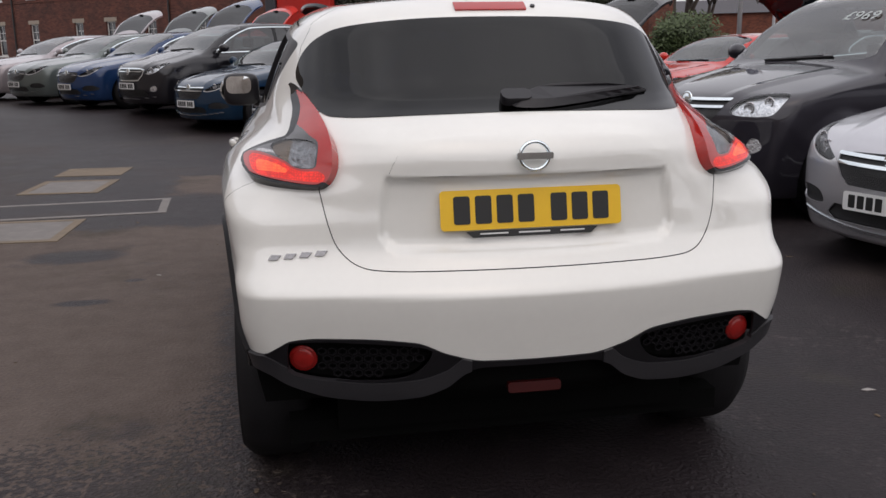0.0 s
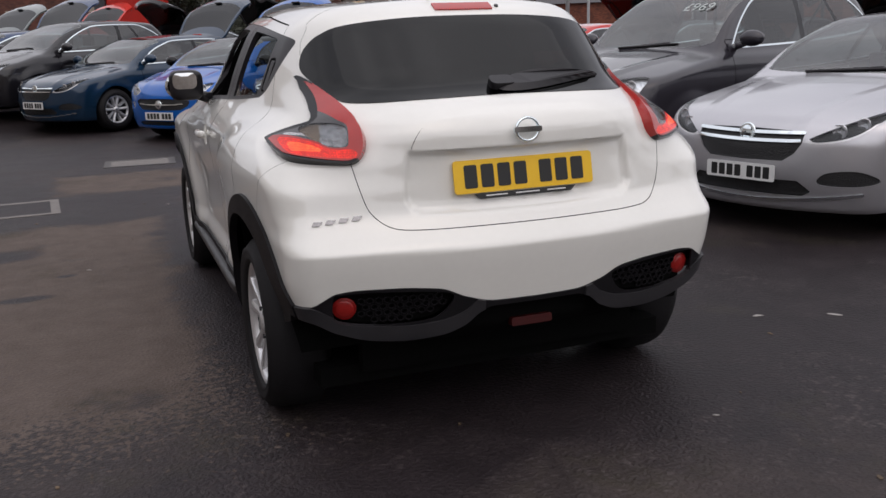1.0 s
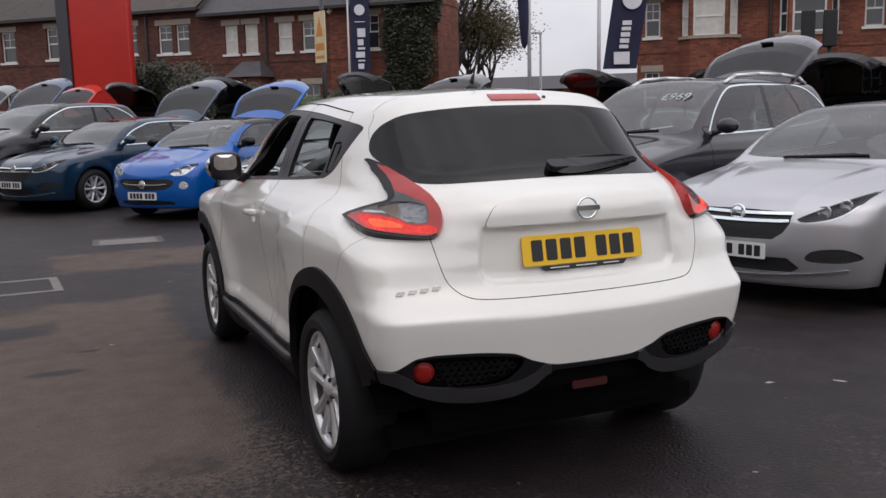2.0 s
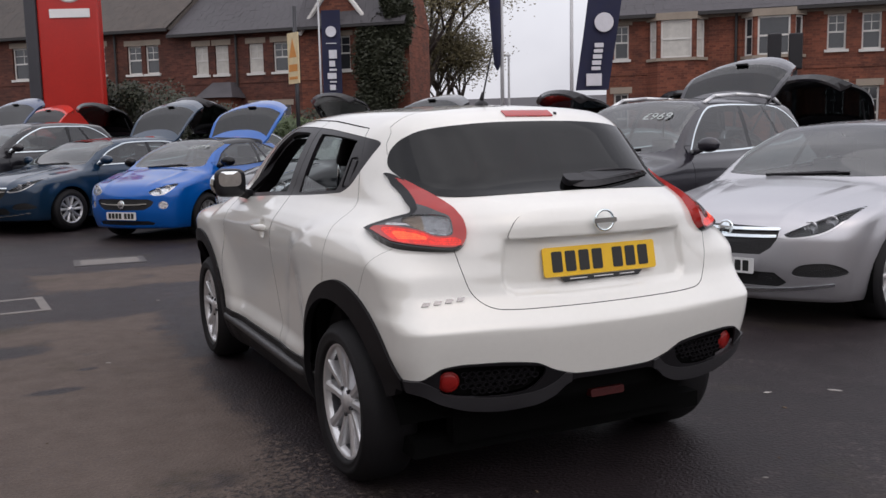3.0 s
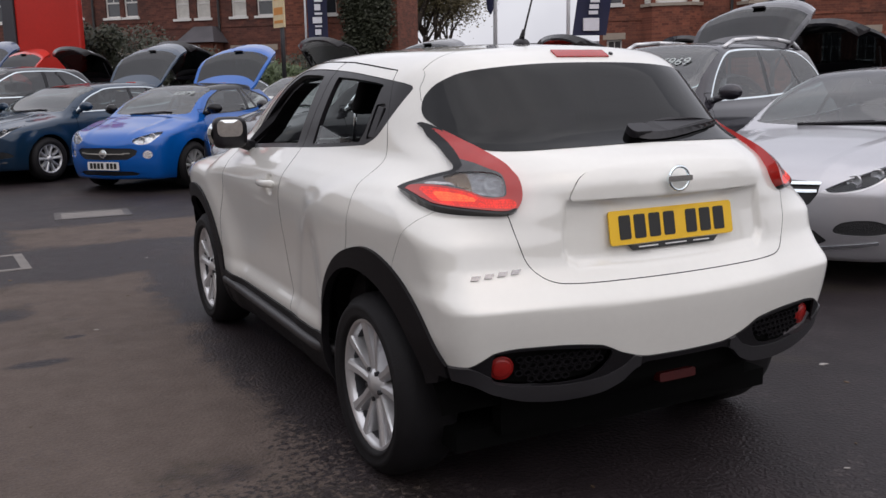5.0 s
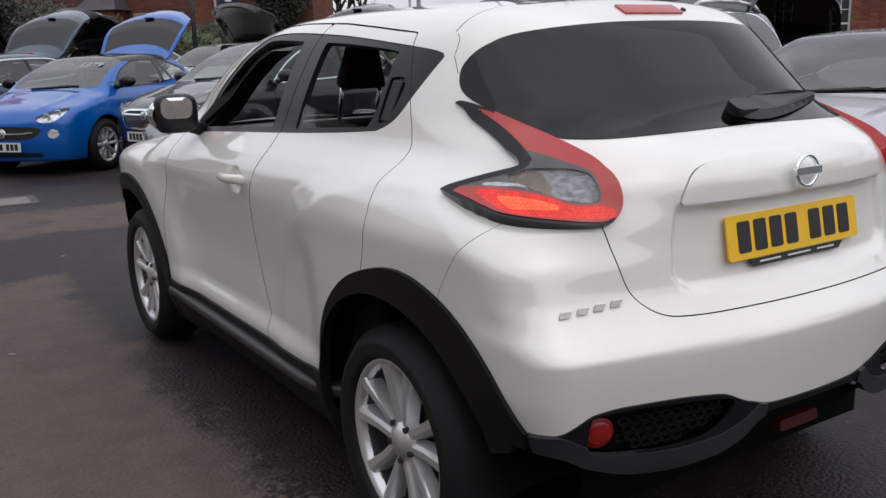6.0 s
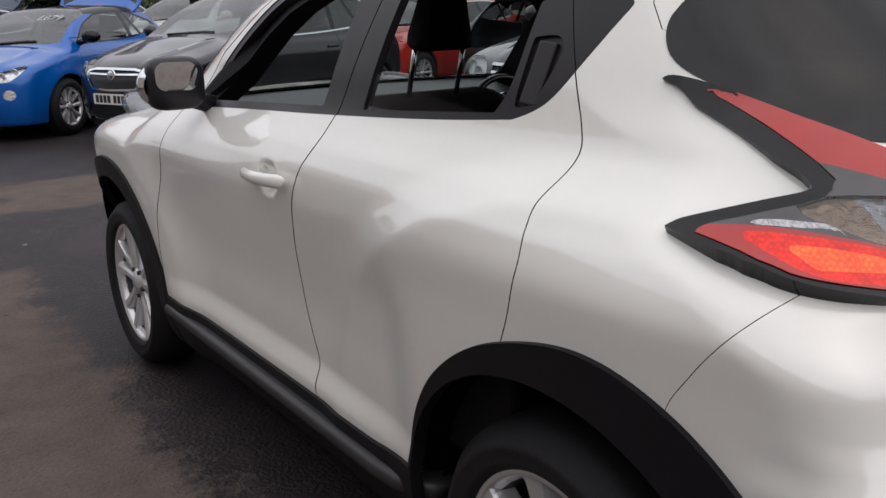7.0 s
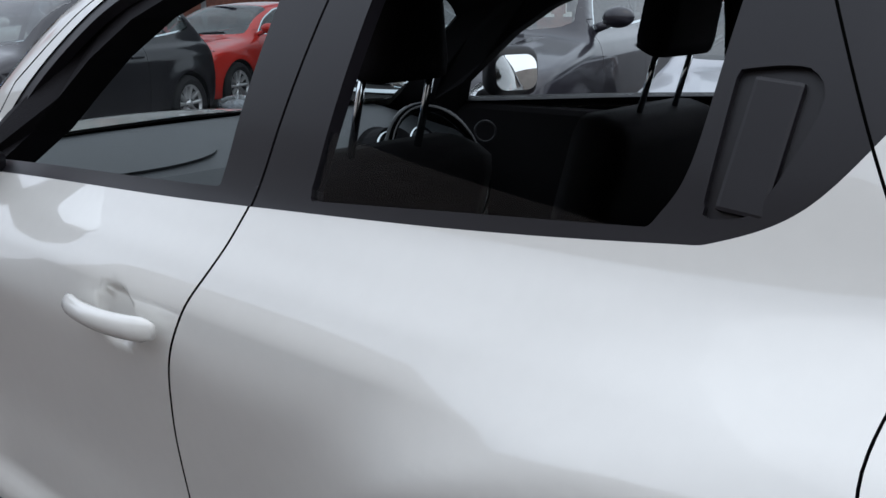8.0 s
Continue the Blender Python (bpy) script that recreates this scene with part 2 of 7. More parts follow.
# ---- the small crossover's outer skin, as a smooth solid: x across, y from tail to nose, z up ----
def table(v, pairs):
    """Smooth curve through (v, value) pairs."""
    xs = np.array([p[0] for p in pairs], float)
    ys = np.array([p[1] for p in pairs], float)
    d = np.diff(ys) / np.diff(xs)
    m = np.concatenate(([d[0]], np.where(d[:-1] * d[1:] > 0, 2 * d[:-1] * d[1:] / (d[:-1] + d[1:] + 1e-12), 0), [d[-1]]))
    v = np.clip(v, xs[0], xs[-1])
    i = np.clip(np.searchsorted(xs, v) - 1, 0, len(xs) - 2)
    h = xs[i + 1] - xs[i]
    s = (v - xs[i]) / h
    return ((1 + 2 * s) * (1 - s) ** 2 * ys[i] + s * (1 - s) ** 2 * h * m[i]
            + s * s * (3 - 2 * s) * ys[i + 1] + s * s * (s - 1) * h * m[i + 1])


def ramp(a, b, v):
    s = np.clip((v - a) / (b - a), 0, 1)
    return s * s * (3 - 2 * s)


def shelf(v, a, b):
    """One below a, nought above b, with a tight bend at a and a soft one at b."""
    u = (b - v) / (b - a)
    near = np.maximum(0.22 - np.abs(u - 1), 0) / 0.22
    far = np.maximum(0.6 - np.abs(u), 0) / 0.6
    return np.clip(u, 0, 1) - near * near * 0.055 + far * far * 0.15


def smax(a, b, k):
    h = np.maximum(k - np.abs(a - b), 0) / k
    return np.maximum(a, b) + h * h * k / 4


SIDE = [(0.15, 0.73), (0.25, 0.79), (0.35, 0.822), (0.5, 0.834), (0.7, 0.846), (0.85, 0.856), (0.95, 0.864), (1.01, 0.858), (1.06, 0.834),
        (1.11, 0.797), (1.15, 0.770), (1.18, 0.757), (1.25, 0.733), (1.35, 0.692), (1.45, 0.640), (1.52, 0.585), (1.62, 0.44)]
TAIL = [(0.1, 0.5), (0.25, 0.22), (0.33, 0.12), (0.42, 0.045), (0.5, 0.030), (0.6, 0.012), (0.69, -0.003), (0.722, -0.006), (0.736, 0.001), (0.765, 0.026), (0.80, 0.055),
        (0.85, 0.082), (0.95, 0.096), (1.03, 0.106), (1.08, 0.111), (1.12, 0.130), (1.155, 0.170), (1.185, 0.222), (1.21, 0.277), (1.238, 0.325), (1.3, 0.395),
        (1.4, 0.505), (1.47, 0.58), (1.6, 0.72)]
NOSE = [(0.1, 3.8), (0.25, 4.0), (0.4, 4.1), (0.55, 4.13), (0.7, 4.12), (0.85, 4.06), (1.0, 3.95), (1.6, 3.6)]
ROOF = [(0.3, 1.44), (0.55, 1.522), (0.8, 1.542), (1.1, 1.557), (1.5, 1.565), (1.9, 1.555), (2.2, 1.522), (2.4, 1.472), (2.72, 1.285),
        (2.94, 1.12), (3.02, 1.083), (3.12, 1.080), (3.25, 1.077), (3.5, 1.05), (3.8, 0.995), (4.0, 0.91), (4.2, 0.7)]
PLATE_WELL = [(-0.3, 1.036), (0.398, 1.036), (0.412, 0.95), (0.418, 0.88), (0.405, 0.853), (0.375, 0.838), (0.2, 0.830), (-0.3, 0.829)]
GRIP_TRIM = [(-0.3, 1.037), (-0.3, 1.037), (0.396, 1.037), (0.396, 1.037), (0.383, 1.068), (0.360, 1.100), (0.325, 1.120), (0.27, 1.131), (0.15, 1.138), (-0.3, 1.141), (-0.3, 1.141)]


def inside(u, v, pts):
    """Signed distance to a closed outline, below zero inside."""
    p = np.asarray(pts, float)
    q = np.roll(p, -1, 0)
    odd = np.zeros(len(u), bool)
    best = np.full(len(u), 9.0)
    for (ax, ay), (bx, by) in zip(p, q):
        odd ^= ((ay > v) != (by > v)) & (u < (bx - ax) * (v - ay) / (by - ay + 1e-15) + ax)
        dx, dy = bx - ax, by - ay
        s = np.clip(((u - ax) * dx + (v - ay) * dy) / (dx * dx + dy * dy + 1e-12), 0, 1)
        best = np.minimum(best, np.hypot(u - ax - s * dx, v - ay - s * dy))
    return np.where(odd, -best, best)


def skin(x, y, z):
    """Below zero inside the car."""
    a = np.abs(x)
    side = table(z, SIDE)
    low = 1 - ramp(0.93, 1.15, z)
    rear = np.hypot((y - 0.70) / 0.86, (z - 0.36) / 0.715)
    front = np.hypot((y - 3.30) / 0.80, (z - 0.36) / 0.70)
    # haunches swell over the wheels
    side = side + (0.030 + 0.010 * ramp(1.03, 1.10, z)) * shelf(rear, 0.985, 1.075) * (1 - 0.7 * ramp(1.1, 1.3, y) * (1 - ramp(0.75, 0.97, z))) + 0.021 * shelf(front, 0.84, 1.02)
    # doors draw in towards the sills
    side = side - 0.024 * ramp(0.95, 1.6, y) * (1 - ramp(2.35, 2.95, y)) * (1 - ramp(0.62, 0.95, z)) * ramp(0.42, 0.50, z)
    side = side - 0.080 * low * ramp(1.2, -0.2, y) ** 1.5 - 0.16 * (1 - low) * ramp(1.5, 0.0, y) ** 1.5 - 0.24 * ramp(3.25, 4.2, y) ** 1.5
    side = side - 0.08 * (1 - low) * ramp(1.7, 2.7, y)
    side = side - 0.07 * ramp(3.42, 3.78, y) * (1 - ramp(0.50, 0.80, z))
    # the lower corners of the tail tuck in
    side = side - 0.025 * ramp(0.75, 0.15, y) * (1 - ramp(0.48, 0.64, z))
    # the bumper's ledge runs round the corner, and the quarter panel stands in above it
    side = side + ramp(0.42, 0.20, y) * (0.003 * (1 - ramp(0.735, 0.775, z)) - 0.012 * ramp(0.745, 0.80, z) * (1 - ramp(0.98, 1.10, z)))
    # finger cup behind the front door handle
    cup = np.hypot((y - 1.805) / 1.15, z - 0.970)
    side = side - 0.016 * (1 - ramp(0.030, 0.052, cup))
    tail = table(z, TAIL) + 0.21 * low * a * a + table(z, [(0.80, 0.0), (0.90, 0.03), (0.98, 0.25), (1.06, 0.92), (1.12, 1.5), (1.2, 1.88), (1.6, 1.9)]) * a ** 4
    well = (np.abs(z - 0.98) < 0.2) & (y < 0.5) & (a < 0.5)
    if well.any():
        push = 0.020 * ramp(0.016, -0.014, inside(a[well], z[well], PLATE_WELL)) * ramp(1.036, 1.018, z[well])
        tail = tail.copy()
        tail[well] += push
    nose = table(z, NOSE) - 0.34 * a * a
    roof = table(y, ROOF) - 0.13 * a * a
    g = smax(a - side, tail - y, 0.085)
    g = smax(g, y - nose, 0.25)
    return smax(g, z - roof, 0.10)


def skin_normal(p):
    e = 0.002
    g = np.stack([skin(*(p + d).T) - skin(*(p - d).T) for d in np.eye(3) * e], 1)
    return g / np.linalg.norm(g, axis=1, keepdims=True)


def cast(origin, way, reach=3.0, steps=40):
    """Where rays from inside leave the skin."""
    lo, hi = np.zeros(len(way)), np.full(len(way), reach)
    for _ in range(steps):
        mid = (lo + hi) / 2
        inside = skin(*(origin + way * mid[:, None]).T) < 0
        lo, hi = np.where(inside, mid, lo), np.where(inside, hi, mid)
    return origin + way * lo[:, None]

# ---- skins cut into panels ----
def line_distance(u, v, pts, closed):
    p = np.asarray(pts, float)
    q = np.roll(p, -1, 0) if closed else p[1:]
    p = p if closed else p[:-1]
    best = np.full(len(u), 9.0)
    for (ax, ay), (bx, by) in zip(p, q):
        dx, dy = bx - ax, by - ay
        s = np.clip(((u - ax) * dx + (v - ay) * dy) / (dx * dx + dy * dy + 1e-12), 0, 1)
        best = np.minimum(best, np.hypot(u - ax - s * dx, v - ay - s * dy))
    return best


class Shell:
    """One half (x below zero) of a car's skin, cut into named regions."""

    def __init__(self, field, length, tail_steps, mid_steps, nose_steps, rows, spine_z=0.8, low=-52.0):
        self.field = field
        az = np.concatenate([np.linspace(0, 90, tail_steps + 1)[:-1], np.full(mid_steps, 90.0), np.linspace(90, 180, nose_steps + 1)])
        ys = np.concatenate([np.full(tail_steps, 1.0), np.linspace(1.0, length - 1.0, mid_steps + 1)[:-1], np.full(nose_steps + 1, length - 1.0)])
        el = np.radians(np.linspace(low, 90, rows + 1))
        A, E = np.meshgrid(np.radians(az), el, indexing="ij")
        way = np.stack([-np.sin(A) * np.cos(E), -np.cos(A) * np.cos(E), np.sin(E)], -1).reshape(-1, 3)
        eye = np.stack([np.zeros_like(A), np.repeat(ys[:, None], rows + 1, 1), np.full_like(A, spine_z)], -1).reshape(-1, 3)
        lo, hi = np.zeros(len(way)), np.full(len(way), 3.5)
        for _ in range(36):
            mid = (lo + hi) / 2
            sunk = field(*(eye + way * mid[:, None]).T) < 0
            lo, hi = np.where(sunk, mid, lo), np.where(sunk, hi, mid)
        self.v = eye + way * lo[:, None]
        self.v[np.abs(self.v[:, 0]) < 1e-6, 0] = 0
        self.n = self.normal(self.v)
        self.n[self.v[:, 0] == 0, 0] = 0
        c, r = len(az), rows + 1
        i = (np.arange(c - 1)[:, None] * r + np.arange(r - 1)[None]).ravel()
        quads = np.stack([i, i + 1, i + r + 1, i + r], 1)
        self.t = {"body": np.concatenate([quads[:, [0, 1, 2]], quads[:, [0, 2, 3]]])}

    def normal(self, p):
        g = np.stack([self.field(*(p + d).T) - self.field(*(p - d).T) for d in np.eye(3) * 0.002], 1)
        return g / (np.linalg.norm(g, axis=1, keepdims=True) + 1e-12)

    def cut(self, source, target, f):
        """Moves the part of the source regions where f is below zero into the region target."""
        for label in source.split():
            t = self.t.get(label)
            if t is None or not len(t):
                continue
            val = f(*self.v.T)
            val = np.where(np.abs(val) < 1e-7, 1e-7, val)
            neg = val[t] < 0
            count = neg.sum(1)
            gained, rest = [t[count == 3]], [t[count == 0]]
            made, nv, nn, fresh_in, fresh_out = {}, [], [], [], []
            base = len(self.v)

            def between(a, b):
                key = (a, b) if a < b else (b, a)
                if key not in made:
                    s = val[key[0]] / (val[key[0]] - val[key[1]])
                    nv.append(self.v[key[0]] * (1 - s) + self.v[key[1]] * s)
                    n = self.n[key[0]] * (1 - s) + self.n[key[1]] * s
                    nn.append(n / (np.linalg.norm(n) + 1e-12))
                    made[key] = base + len(nv) - 1
                return made[key]

            for tri, k in zip(t[(count == 1) | (count == 2)], neg[(count == 1) | (count == 2)]):
                lone = int(np.argmax(k if k.sum() == 1 else ~k))
                a, b, c = (int(tri[(lone + j) % 3]) for j in range(3))
                p, q = between(a, b), between(a, c)
                one, two = ([a, p, q],), ([p, b, c], [p, c, q])
                (fresh_in if k.sum() == 1 else fresh_out).extend(one)
                (fresh_out if k.sum() == 1 else fresh_in).extend(two)
            if nv:
                self.v = np.concatenate([self.v, np.array(nv)])
                self.n = np.concatenate([self.n, np.array(nn)])
            for lst, fresh in ((gained, fresh_in), (rest, fresh_out)):
                if fresh:
                    lst.append(np.array(fresh))
            self.t[label] = np.concatenate(rest)
            self.t[target] = np.concatenate([self.t.get(target, np.zeros((0, 3), int))] + gained)

    def groove(self, source, target, f, w):
        """Like cut, with a thin gap left all round the new region."""
        self.t.pop("rim", None)
        self.cut(source, "rim", lambda x, y, z: f(x, y, z) - w)
        self.cut("rim", target, lambda x, y, z: f(x, y, z) + w)
        rim = self.t.pop("rim", None)
        if rim is not None and len(rim):
            self.t["seam"] = np.concatenate([self.t.get("seam", np.zeros((0, 3), int)), rim])

    def mesh(self, name, labels, mat, parent, side=0, lift=0.0, wall=0.008, label="", shape=None, edge=None):
        """One part from the regions: side -1 left, 1 right, 0 both halves joined."""
        t = np.concatenate([self.t[k] for k in labels.split() if k in self.t])
        used, t = np.unique(t, return_inverse=True)
        t = t.reshape(-1, 3)
        v, n = self.v[used], self.n[used]
        if shape is not None:
            v, n = shape(v, n)
        flip = np.array([-1, 1, 1])
        if side == 1:
            v, n, t = v * flip, n * flip, t[:, ::-1]
        elif side == 0:
            k = len(v)
            twin = np.where(np.abs(v[:, 0]) < 2e-5, np.arange(k), np.arange(k) + k)
            t = np.concatenate([t, twin[t][:, ::-1]])
            v, n = np.concatenate([v, v * flip]), np.concatenate([n, n * flip])
        v = v + n * lift
        edges = np.concatenate([t[:, [0, 1]], t[:, [1, 2]], t[:, [2, 0]]])
        code = np.sort(edges, 1)
        code = code[:, 0] * (len(v) + 1) + code[:, 1]
        _, first, number = np.unique(code, return_index=True, return_counts=True)
        rim = edges[first[number == 1]]
        k = len(v)
        faces, normals = [t], [n[t].reshape(-1, 3)]
        if wall and len(rim):
            rv = np.unique(rim)
            back = np.zeros(k, int)
            back[rv] = k + np.arange(len(rv))
            v = np.concatenate([v, v[rv] - n[rv] * wall])
            a, b = rim[:, 0], rim[:, 1]
            w = np.concatenate([np.stack([b, a, back[a]], 1), np.stack([b, back[a], back[b]], 1)])
            fn = np.cross(v[w[:, 1]] - v[w[:, 0]], v[w[:, 2]] - v[w[:, 0]])
            fn /= np.linalg.norm(fn, axis=1, keepdims=True) + 1e-12
            faces.append(w)
            normals.append(np.repeat(fn, 3, 0))
        f = np.concatenate(faces)
        me = bpy.data.meshes.new(name)
        me.vertices.add(len(v))
        me.vertices.foreach_set("co", v.ravel())
        me.loops.add(len(f) * 3)
        me.loops.foreach_set("vertex_index", f.ravel().astype(np.int32))
        me.polygons.add(len(f))
        me.polygons.foreach_set("loop_start", np.arange(len(f), dtype=np.int32) * 3)
        me.polygons.foreach_set("use_smooth", np.ones(len(f), bool))
        me.update(calc_edges=True)
        me.normals_split_custom_set(np.concatenate(normals).tolist())
        me.materials.append(mat)
        if edge is not None:
            me.materials.append(edge)
            me.polygons.foreach_set("material_index", (np.arange(len(f)) >= len(t)).astype(np.int32))
        ob = new(name, me)
        ob.parent = parent
        if label:
            ob["label"] = label
        return ob

# ---- the white crossover ----
crossover = thing("crossover_car", "white five-door crossover car with black wheel-arch cladding, parked on wet tarmac", "car")
sh = Shell(skin, 4.135, 160, 140, 44, 190)

win_band = curve_points([(2.64, 1.082), (2.64, 1.082), (2.0, 1.122), (1.6, 1.143), (1.25, 1.163), (1.02, 1.180), (0.965, 1.188), (0.90, 1.222), (0.845, 1.295), (0.792, 1.384), (0.792, 1.384),
                         (0.80, 1.397), (0.89, 1.414), (1.2, 1.446), (1.44, 1.463), (1.75, 1.476), (1.983, 1.474), (2.09, 1.455), (2.24, 1.390), (2.46, 1.255)])
glass_front = curve_points([(1.665, 1.160), (1.665, 1.160), (2.0, 1.143), (2.575, 1.108), (2.575, 1.108), (2.42, 1.252), (2.21, 1.377), (2.046, 1.440), (1.957, 1.455), (1.75, 1.452), (1.628, 1.446), (1.628, 1.446)])
glass_rear = curve_points([(1.480, 1.164), (1.480, 1.164), (1.25, 1.180), (1.030, 1.193), (1.030, 1.193), (1.003, 1.25), (0.992, 1.39), (0.992, 1.39), (1.005, 1.408), (1.25, 1.430), (1.448, 1.440), (1.448, 1.440)])
lowered_edge = [(1.49, 1.250), (1.30, 1.220), (1.10, 1.195), (0.95, 1.17), (0.95, 1.10), (1.6, 1.10)]
door_line = curve_points([(1.515, 1.50), (1.535, 1.395), (1.562, 1.26), (1.585, 1.145), (1.598, 1.08), (1.622, 1.03), (1.665, 0.94), (1.708, 0.80), (1.718, 0.66), (1.695, 0.56), (1.677, 0.50), (1.675, 0.40)], False)
rear_line = curve_points([(0.945, 1.455), (0.868, 1.29), (0.816, 1.185), (0.798, 1.13), (0.802, 1.07), (0.785, 0.985), (0.80, 0.91), (0.828, 0.835), (0.845, 0.80)], False)
front_line = curve_points([(2.66, 1.098), (2.645, 1.02), (2.665, 0.91), (2.745, 0.75), (2.79, 0.6), (2.80, 0.40)], False)
bumper_line = curve_points([(0.325, 1.03), (0.335, 1.02), (0.385, 0.955), (0.44, 0.885), (0.485, 0.81), (0.49, 0.7)], False)
rear_door_zone = np.concatenate([door_line, [(1.69, 0.30), (0.9, 0.30), (0.9, 0.7)], rear_line[::-1], [(1.2, 1.479), (1.4, 1.495)]])
front_door_zone = np.concatenate([front_line, [(2.80, 0.30), (1.69, 0.30)], door_line[::-1], [(1.75, 1.507), (1.96, 1.504), (2.13, 1.472), (2.30, 1.390), (2.53, 1.255)]])
rear_clad = curve_points([(1.20, 0.10), (1.19, 0.33), (1.165, 0.46), (1.11, 0.60), (1.03, 0.705), (0.90, 0.797), (0.73, 0.852), (0.60, 0.856), (0.47, 0.812), (0.36, 0.735), (0.27, 0.64), (0.21, 0.555),
                          (0.16, 0.45), (0.10, 0.10)])
lamp_rear = curve_points([(0.625, 1.268), (0.644, 1.262), (0.634, 1.20), (0.645, 1.138), (0.67, 1.110), (0.72, 1.090), (0.785, 1.068), (0.80, 1.055), (0.785, 1.028), (0.745, 1.006), (0.60, 0.998),
                          (0.555, 1.012), (0.530, 1.05), (0.527, 1.105), (0.553, 1.172), (0.592, 1.235)])
lamp_side = curve_points([(0.71, 1.28), (0.71, 1.270), (0.668, 1.252), (0.622, 1.219), (0.552, 1.187), (0.477, 1.154), (0.425, 1.131), (0.408, 1.112), (0.46, 1.090), (0.55, 1.066), (0.55, 1.060), (0.38, 1.014), (0.28, 0.985), (0.05, 0.95), (0.0, 0.95),
                          (0.0, 1.32), (0.6, 1.32)])
rear_glass = curve_points([(-0.3, 1.193), (0.0, 1.196), (0.3, 1.192), (0.50, 1.185), (0.56, 1.195), (0.600, 1.245), (0.622, 1.285), (0.617, 1.325), (0.592, 1.372), (0.545, 1.414), (0.46, 1.445), (0.25, 1.465), (0.0, 1.470), (-0.25, 1.465), (-0.3, 1.463)])
hatch_line = curve_points([(-0.2, 0.785), (0.2, 0.785), (0.40, 0.787), (0.485, 0.799), (0.537, 0.84), (0.562, 0.90), (0.583, 1.0), (0.59, 1.05)], False)
vent_shape = curve_points([(0.688, 0.585), (0.67, 0.594), (0.555, 0.598), (0.345, 0.582), (0.30, 0.556), (0.37, 0.488), (0.557, 0.480), (0.67, 0.497), (0.69, 0.52)])
skirt_top = [(0.0, 0.528), (0.15, 0.530), (0.25, 0.553), (0.345, 0.592), (0.5, 0.606), (0.6, 0.607), (0.68, 0.598), (0.72, 0.575), (0.76, 0.553), (0.95, 0.55)]
skirt_low = [(0.0, 0.512), (0.15, 0.512), (0.20, 0.50), (0.26, 0.455), (0.34, 0.428), (0.45, 0.420), (0.56, 0.428), (0.68, 0.462), (0.75, 0.50), (0.95, 0.54)]
screen_shape = lambda x, y, z: np.maximum.reduce([1.086 - z + 0.0 * y, y - 3.005, 2.36 - y + 0.2 * x * x, np.abs(x) - 0.585 - (y - 2.363) * 0.275])

sh.cut("body", "open", lambda x, y, z: np.hypot(y - 0.745, z - 0.345) - 0.425)
sh.cut("body", "open", lambda x, y, z: np.hypot(y - 3.28, z - 0.345) - 0.425)
sh.cut("body", "open", lambda x, y, z: z - 0.205)
sh.cut("body", "under", lambda x, y, z: np.maximum(y - 0.60, z - np.where(y < 0.26, table(np.abs(x), skirt_low), np.minimum(0.50, table(y, [(0.2, 0.50), (0.30, 0.47), (0.6, 0.36), (0.7, 0.3)])))))
sh.cut("body", "clad_rear", lambda x, y, z: np.maximum(inside(y, z, rear_clad), -x - 2))
sh.cut("body clad_rear", "skirt", lambda x, y, z: np.maximum(y - 0.215, z - table(np.abs(x), skirt_top)))
sh.cut("skirt", "lip", lambda x, y, z: np.maximum.reduce([z - table(np.abs(x), skirt_low) - 0.052, 0.19 + x * 0 - np.abs(x), y - 0.2]))
sh.cut("skirt lip", "vent", lambda x, y, z: inside(-x, z, vent_shape))
sh.cut("body", "clad_front", lambda x, y, z: np.hypot(y - 3.28, (z - 0.345)) - 0.505)
sh.cut("clad_front body", "open", lambda x, y, z: np.maximum(3.30 - y, z - 0.46))
sh.cut("body", "sill", lambda x, y, z: np.maximum.reduce([z - 0.405 - 0.02 * ramp(1.4, 1.1, y), y - 3.2, 0.9 - y]))
sh.cut("body", "lamp", lambda x, y, z: np.maximum.reduce([inside(-x, z, lamp_rear), inside(y, z, lamp_side), y - 0.9]))
sh.cut("body", "rear_glass", lambda x, y, z: np.maximum(inside(-x, z, rear_glass), y - 0.85))
sh.cut("body", "band", lambda x, y, z: np.maximum(inside(y, z, win_band), x + 0.4))
sh.cut("band", "glass_f", lambda x, y, z: np.maximum(inside(y, z, glass_front), x + 0.4))
sh.cut("band", "glass_r", lambda x, y, z: np.maximum(inside(y, z, glass_rear), x + 0.4))
sh.cut("glass_r", "pane_r", lambda x, y, z: inside(y, z, lowered_edge))
sh.cut("body", "screen", screen_shape)
grip_shape = curve_points([(0.980, 1.332), (0.980, 1.332), (0.938, 1.336), (0.914, 1.330), (0.905, 1.301), (0.935, 1.224), (0.958, 1.208), (0.985, 1.207), (0.985, 1.207)])
sh.cut("body", "stop", lambda x, y, z: np.maximum.reduce([np.abs(x) - 0.117, 1.490 - z, z - 1.514, y - 0.8]))
zone = lambda pts: (lambda x, y, z: np.maximum(inside(y, z, pts) * (1 + 0.8 * ramp(1.02, 0.88, y)), x + 0.35))
hatch_zone = np.concatenate([hatch_line, [(0.575, 1.10), (0.565, 1.2), (0.575, 1.30), (0.612, 1.345), (0.60, 1.39), (0.57, 1.44), (0.55, 1.60), (-0.3, 1.60), (-0.3, 0.785)]])
sh.groove("body", "hatch", lambda x, y, z: np.maximum(inside(-x, z, hatch_zone) * (1 + 2.5 * ramp(1.16, 1.26, z)), y - 0.80), 0.0014)
sh.groove("hatch", "grip", lambda x, y, z: inside(-x, z, curve_points(GRIP_TRIM, True, 3)), 0.0009)
